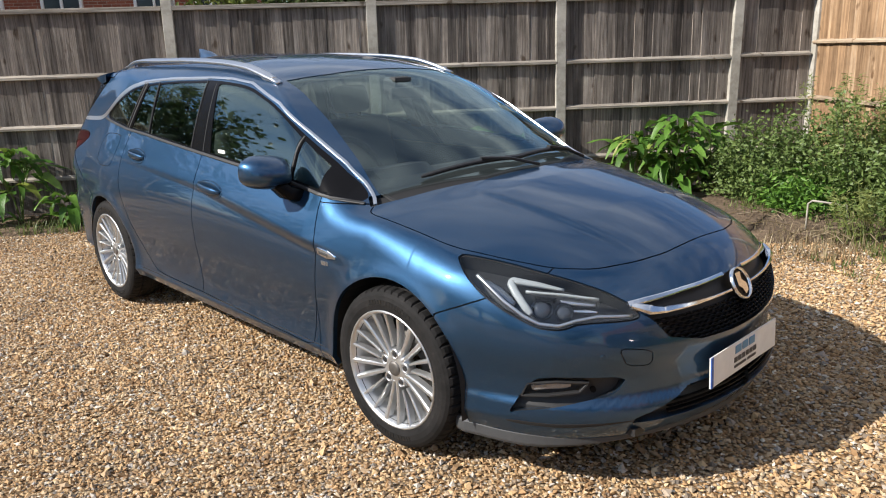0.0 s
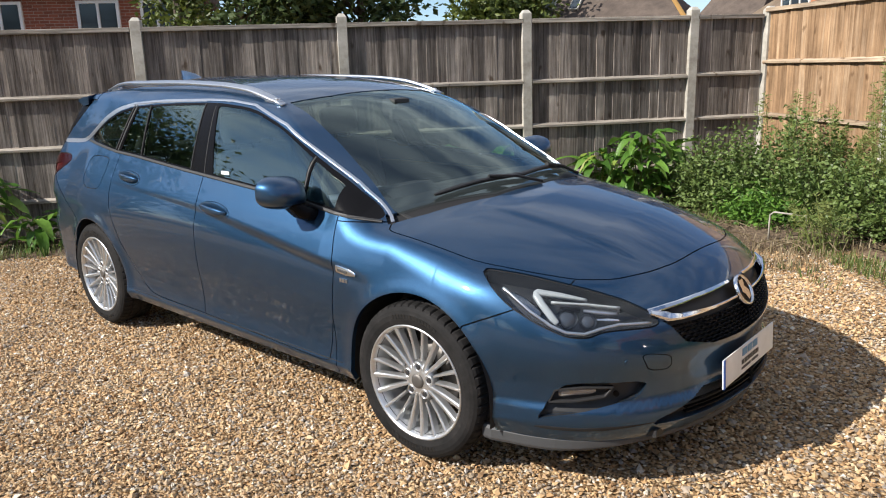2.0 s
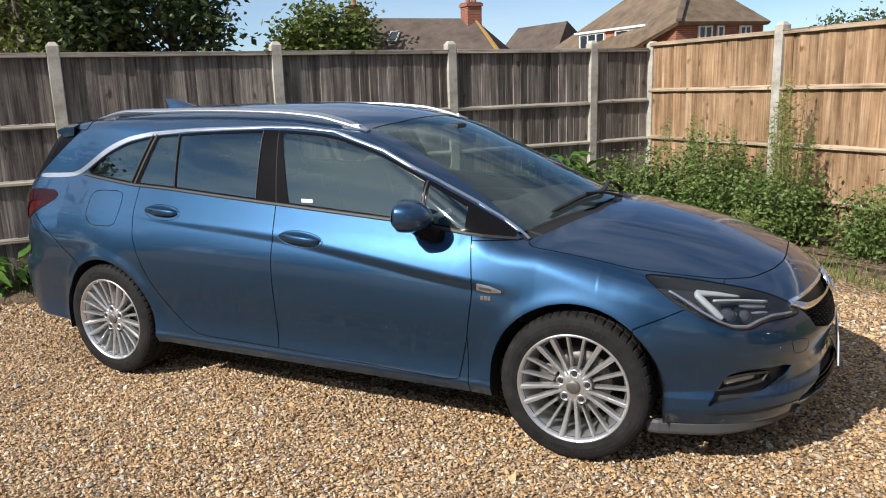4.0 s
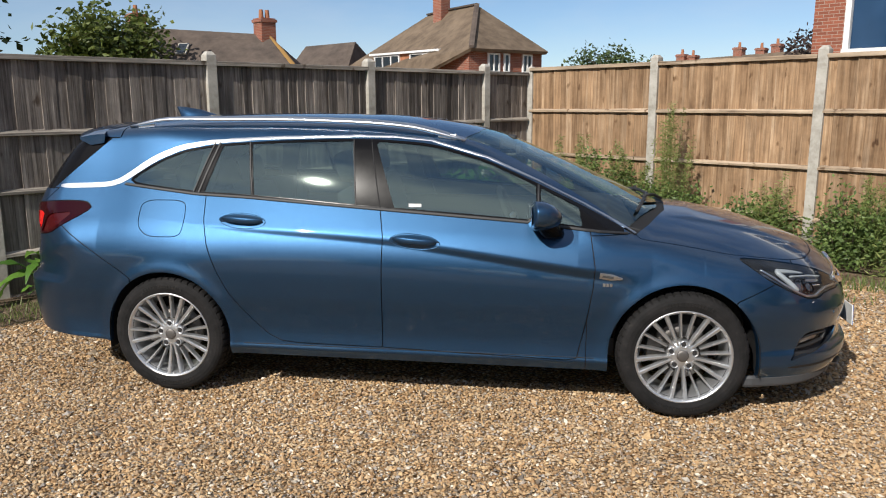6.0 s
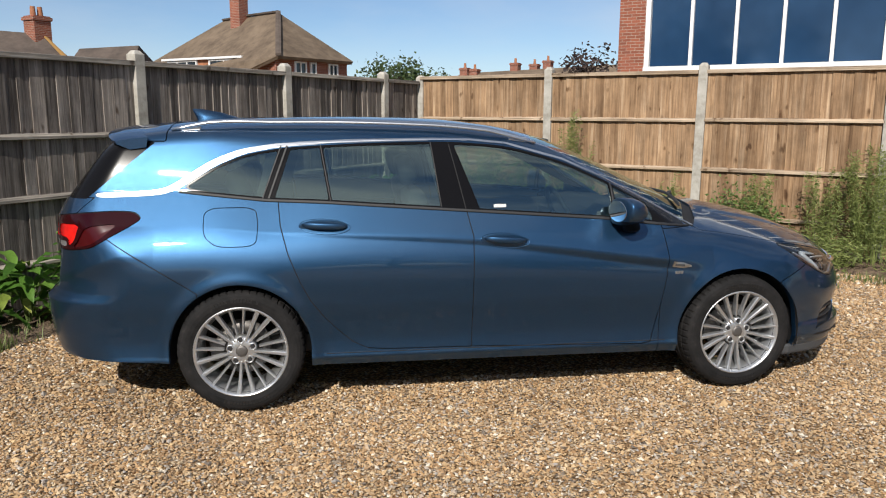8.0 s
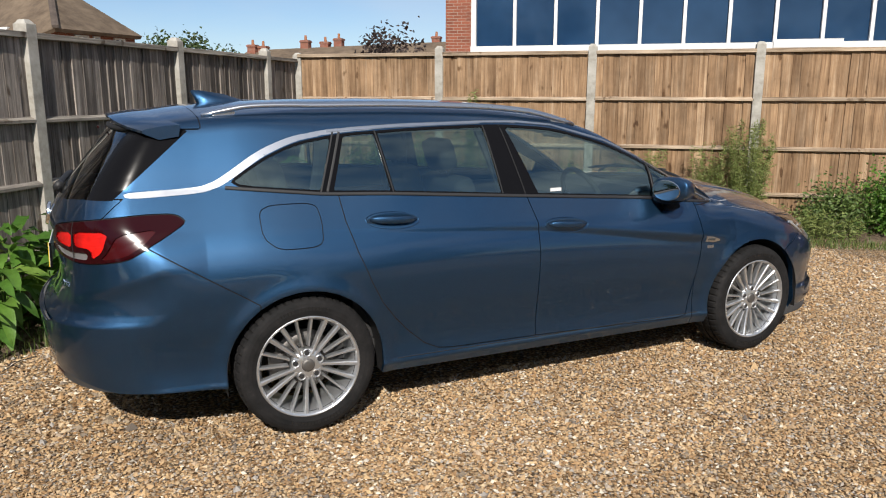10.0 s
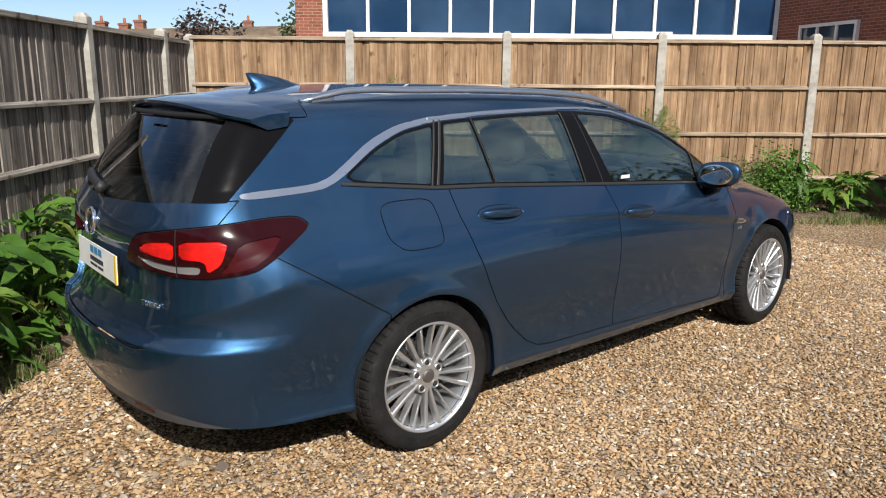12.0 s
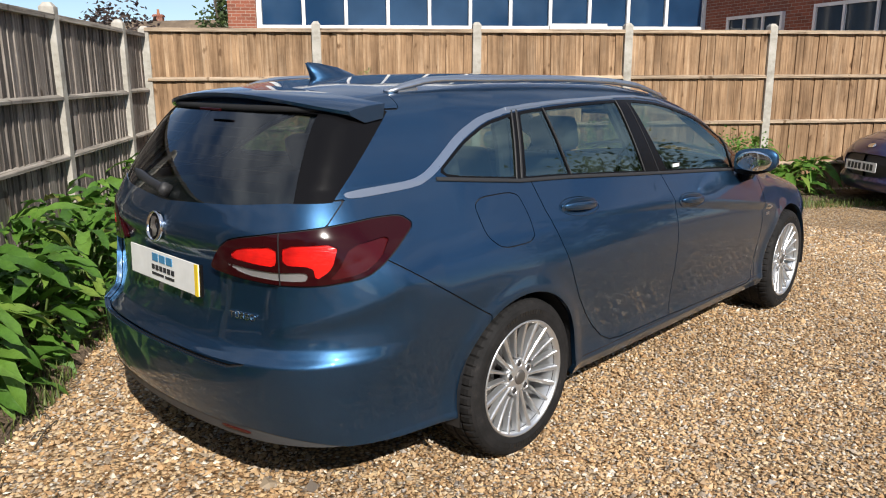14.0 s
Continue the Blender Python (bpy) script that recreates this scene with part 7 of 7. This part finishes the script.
# far terrace with chimneys
ter = empty("house", pose(0, 0, 0), "far terrace of brown roofs with red chimneys", "house", "houses beyond the fence")
part("wall", brick_prism([(57.6, 31.4), (65.0, 8.0), (70.0, 9.6), (62.6, 33.0)], 0, 4.2), M_BRICK, ter)
bm = bmesh.new()
vs = [bm.verts.new(p) for p in ((57.0, 31.6, 4.1), (64.5, 7.6, 4.1), (70.6, 9.5, 4.1), (63.1, 33.5, 4.1), (60.0, 31.6, 5.15), (67.5, 8.6, 6.3))]
for f in ((0, 1, 5, 4), (1, 2, 5), (2, 3, 4, 5), (3, 0, 4)):
    bm.faces.new([vs[i] for i in f])
bmesh.ops.recalc_face_normals(bm, faces=bm.faces)
part("roof", bm, M_ROOF, ter, "brown tiled terrace roof")
for x, y, z in ((59.6, 31.0, 5.6), (60.0, 30.2, 5.5), (61.7, 26.9, 6.05), (62.4, 25.3, 5.95), (62.9, 24.2, 6.25), (66.0, 15.9, 6.5)):
    chimney(ter, x, y, 4.6, z, 0.75, 1)

# building with the band of blue windows
off = empty("office_building", pose(-0.25, 0, 0), "brick building with a band of dark blue white-framed windows", "building")
part("wall", brick_prism([(17.15, 3.35), (17.15, -30.0), (24.0, -30.0), (24.0, 3.35)], 0, 2.50), M_BRICK, off)
part("wall", brick_prism([(17.0, 3.35), (17.0, 2.68), (24.0, 2.68), (24.0, 3.35)], 2.505, 6.4), M_BRICK, off)
W0, W1 = Vector((16.95, -8.80, 0)), Vector((9.75, -10.22, 0))
part("wall", brick_prism([W0[:2], W1[:2], (9.75, -30.0), (16.95, -30.0)], -0.1, 6.4), M_BRICK, off, "brick wing in shade")
part("fascia", boxed(16.75, 24.2, -30.2, 3.6, 6.42, 6.75), M_WHITE, off)
bm = bmesh.new()
box(bm, 16.85, 17.12, -8.76, 2.66, 2.51, 2.66), box(bm, 16.92, 17.12, -8.76, 2.66, 6.25, 6.4), box(bm, 16.92, 17.12, 2.54, 2.66, 2.66, 6.25)
wf = part("window_frame", bm, M_WHITE, off, "white window framing")
for k in range(11):
    y1 = 2.57 - k * 1.03
    part("mullion", boxed(16.93, 17.1, y1 - 1.03 - 0.04, y1 - 1.03 + 0.04, 2.662, 6.248), M_WHITE, wf)
    part("pane", boxed(17.02, 17.05, y1 - 0.988, y1 - 0.042, 2.664, 6.246), M_PANE_BLUE, wf, "dark blue glazed pane")
part("vent_panel", boxed(16.80, 16.849, -6.1, -4.6, 2.53, 2.72), M_WHITE, wf)
wing_way = (W1 - W0).normalized()
wing_face = Vector((wing_way.y, -wing_way.x, 0)) * 0.03
for u0, u1, z0, z1, bars in ((0.95, 2.85, 2.3, 2.84, 3), (3.75, 6.2, 2.1, 2.92, 3)):
    a, b = W0 + wing_way * u0 + wing_face, W0 + wing_way * u1 + wing_face
    house_window(off, a[:2], b[:2], z0, z1, bars, "white-framed office window", M_PANE)

# ---- second car, parked along the tan fence ----
SECOND = Matrix.Translation((5.06, -8.62, 0)) @ Matrix.Rotation(radians(90), 4, "Z") @ Matrix.Scale(0.97, 4)
M_PURPLE = mat("dark_purple_paint", (0.03, 0.018, 0.075), 0.3, 0.6, 1.0)
base(M_PURPLE, ramp(M_PURPLE, texnoise(M_PURPLE, 800, 1), [(0.35, (0.014, 0.012, 0.060)), (0.65, (0.032, 0.028, 0.125))]))
other = empty("hatchback_car", SECOND, "dark purple hatchback parked beside the tan fence", "car")
G2 = body_grid(n_end=44, n_mid=120, n_round=181)
a2, b2 = G2.shape[:2]
i2 = np.arange(a2 * b2).reshape(a2, b2)
F2 = np.concatenate([np.stack([i2[:-1, :-1], i2[:-1, 1:], i2[1:, 1:]], -1).reshape(-1, 3), np.stack([i2[:-1, :-1], i2[1:, 1:], i2[1:, :-1]], -1).reshape(-1, 3)])
V2 = G2.reshape(-1, 3)
fn = np.cross(V2[F2[:, 1]] - V2[F2[:, 0]], V2[F2[:, 2]] - V2[F2[:, 0]])
bad = (fn * body_normal(V2[F2].mean(1))).sum(1) < 0
F2[bad] = F2[bad][:, ::-1]
REST["V"], REST["F"] = V2, F2
take(lambda x, y, z, s: z - under_line(x))
for wx, rad in ((0.0, 0.348), (2.662, 0.357)):
    take(lambda x, y, z, s: np.maximum(np.where(z > 0.317, np.hypot(x - wx, z - 0.317), np.abs(x - wx)) - rad, 0.5 - y))
halves("side_window", take(lambda x, y, z, s: np.maximum.reduce([sdf(x, z, DLO), 0.4 - y])), M_GLOSSBLACK, other, inset=0.003, lip=0.003)
part("windscreen", skin_mesh("windscreen", *take(lambda x, y, z, s: np.maximum(sdf(x, s, SCREEN + [(a, -b) for a, b in SCREEN[::-1]]), 0.6 - z)), inset=0.003), M_GLOSSBLACK, other)
halves("headlamp", take(lambda x, y, z, s: np.maximum(sdf(x - y, z, HEADLIGHT), 2.5 - x)), M_SATIN, other, inset=0.01, lip=0.02)
part("grille", skin_mesh("grille", *take(lambda x, y, z, s: np.maximum(sdf(y, z, rounded([(-0.2, 0.62), (0.40, 0.60), (0.46, 0.50), (0.34, 0.36), (-0.2, 0.35)], 1)), 3.0 - x)), inset=0.03, lip=-0.03), M_PLASTIC, other, "black grille opening")
part("bonnet", skin_mesh("bonnet", *take(lambda x, y, z, s: np.maximum(sdf(x, s, HOOD + [(a, -b) for a, b in HOOD[::-1]]), 0.55 - z), 0.006), lip=0.01), M_PURPLE, other)
part("body", skin_mesh("body", REST["V"], REST["F"], lip=0.02), M_PURPLE, other)
part("underbody", boxed(-0.9, 3.4, -0.54, 0.54, 0.24, 0.66), M_PLASTIC, other)
ob = part("number_plate", boxed(-0.26, 0.26, -0.006, 0.0, -0.0555, 0.0555, bevel=0.002), M_PLATE, other, "white plate with plain dark bars")
ob.matrix_basis = pose(3.635, 0, 0.47, -3, 0, 90)
for k in range(7):
    part("plate_bar", boxed(-0.215 + k * 0.060 + (0.02 if k > 3 else 0), -0.175 + k * 0.060 + (0.02 if k > 3 else 0), -0.009, -0.0065, -0.035, 0.035), M_INK, ob)
bm = bmesh.new()
p, n = nose(0, 0.70, -0.006)
bmesh.ops.create_uvsphere(bm, u_segments=20, v_segments=8, radius=1, matrix=Matrix.Translation(p) @ n.to_track_quat("Z", "Y").to_matrix().to_4x4() @ Matrix.Diagonal((0.06, 0.035, 0.008, 1)))
part("bonnet_badge", bm, M_CHROME, other, smooth=True)
for x in (0.0, 2.662):
    for left in (False, True):
        w = part("wheel", ME_RIM, M_ALLOY, other)
        w.matrix_basis = pose(x, 0.785 if left else -0.785, 0.317, 0, 0, 180 if left else 0)
        part("tyre", ME_TYRE, M_RUBBER, w), part("hub", ME_HUB, M_ALLOY, w)
        for k in range(10):
            part("spoke", ME_WIDE, M_ALLOY, w).rotation_euler = (0, radians(36 * k), 0)
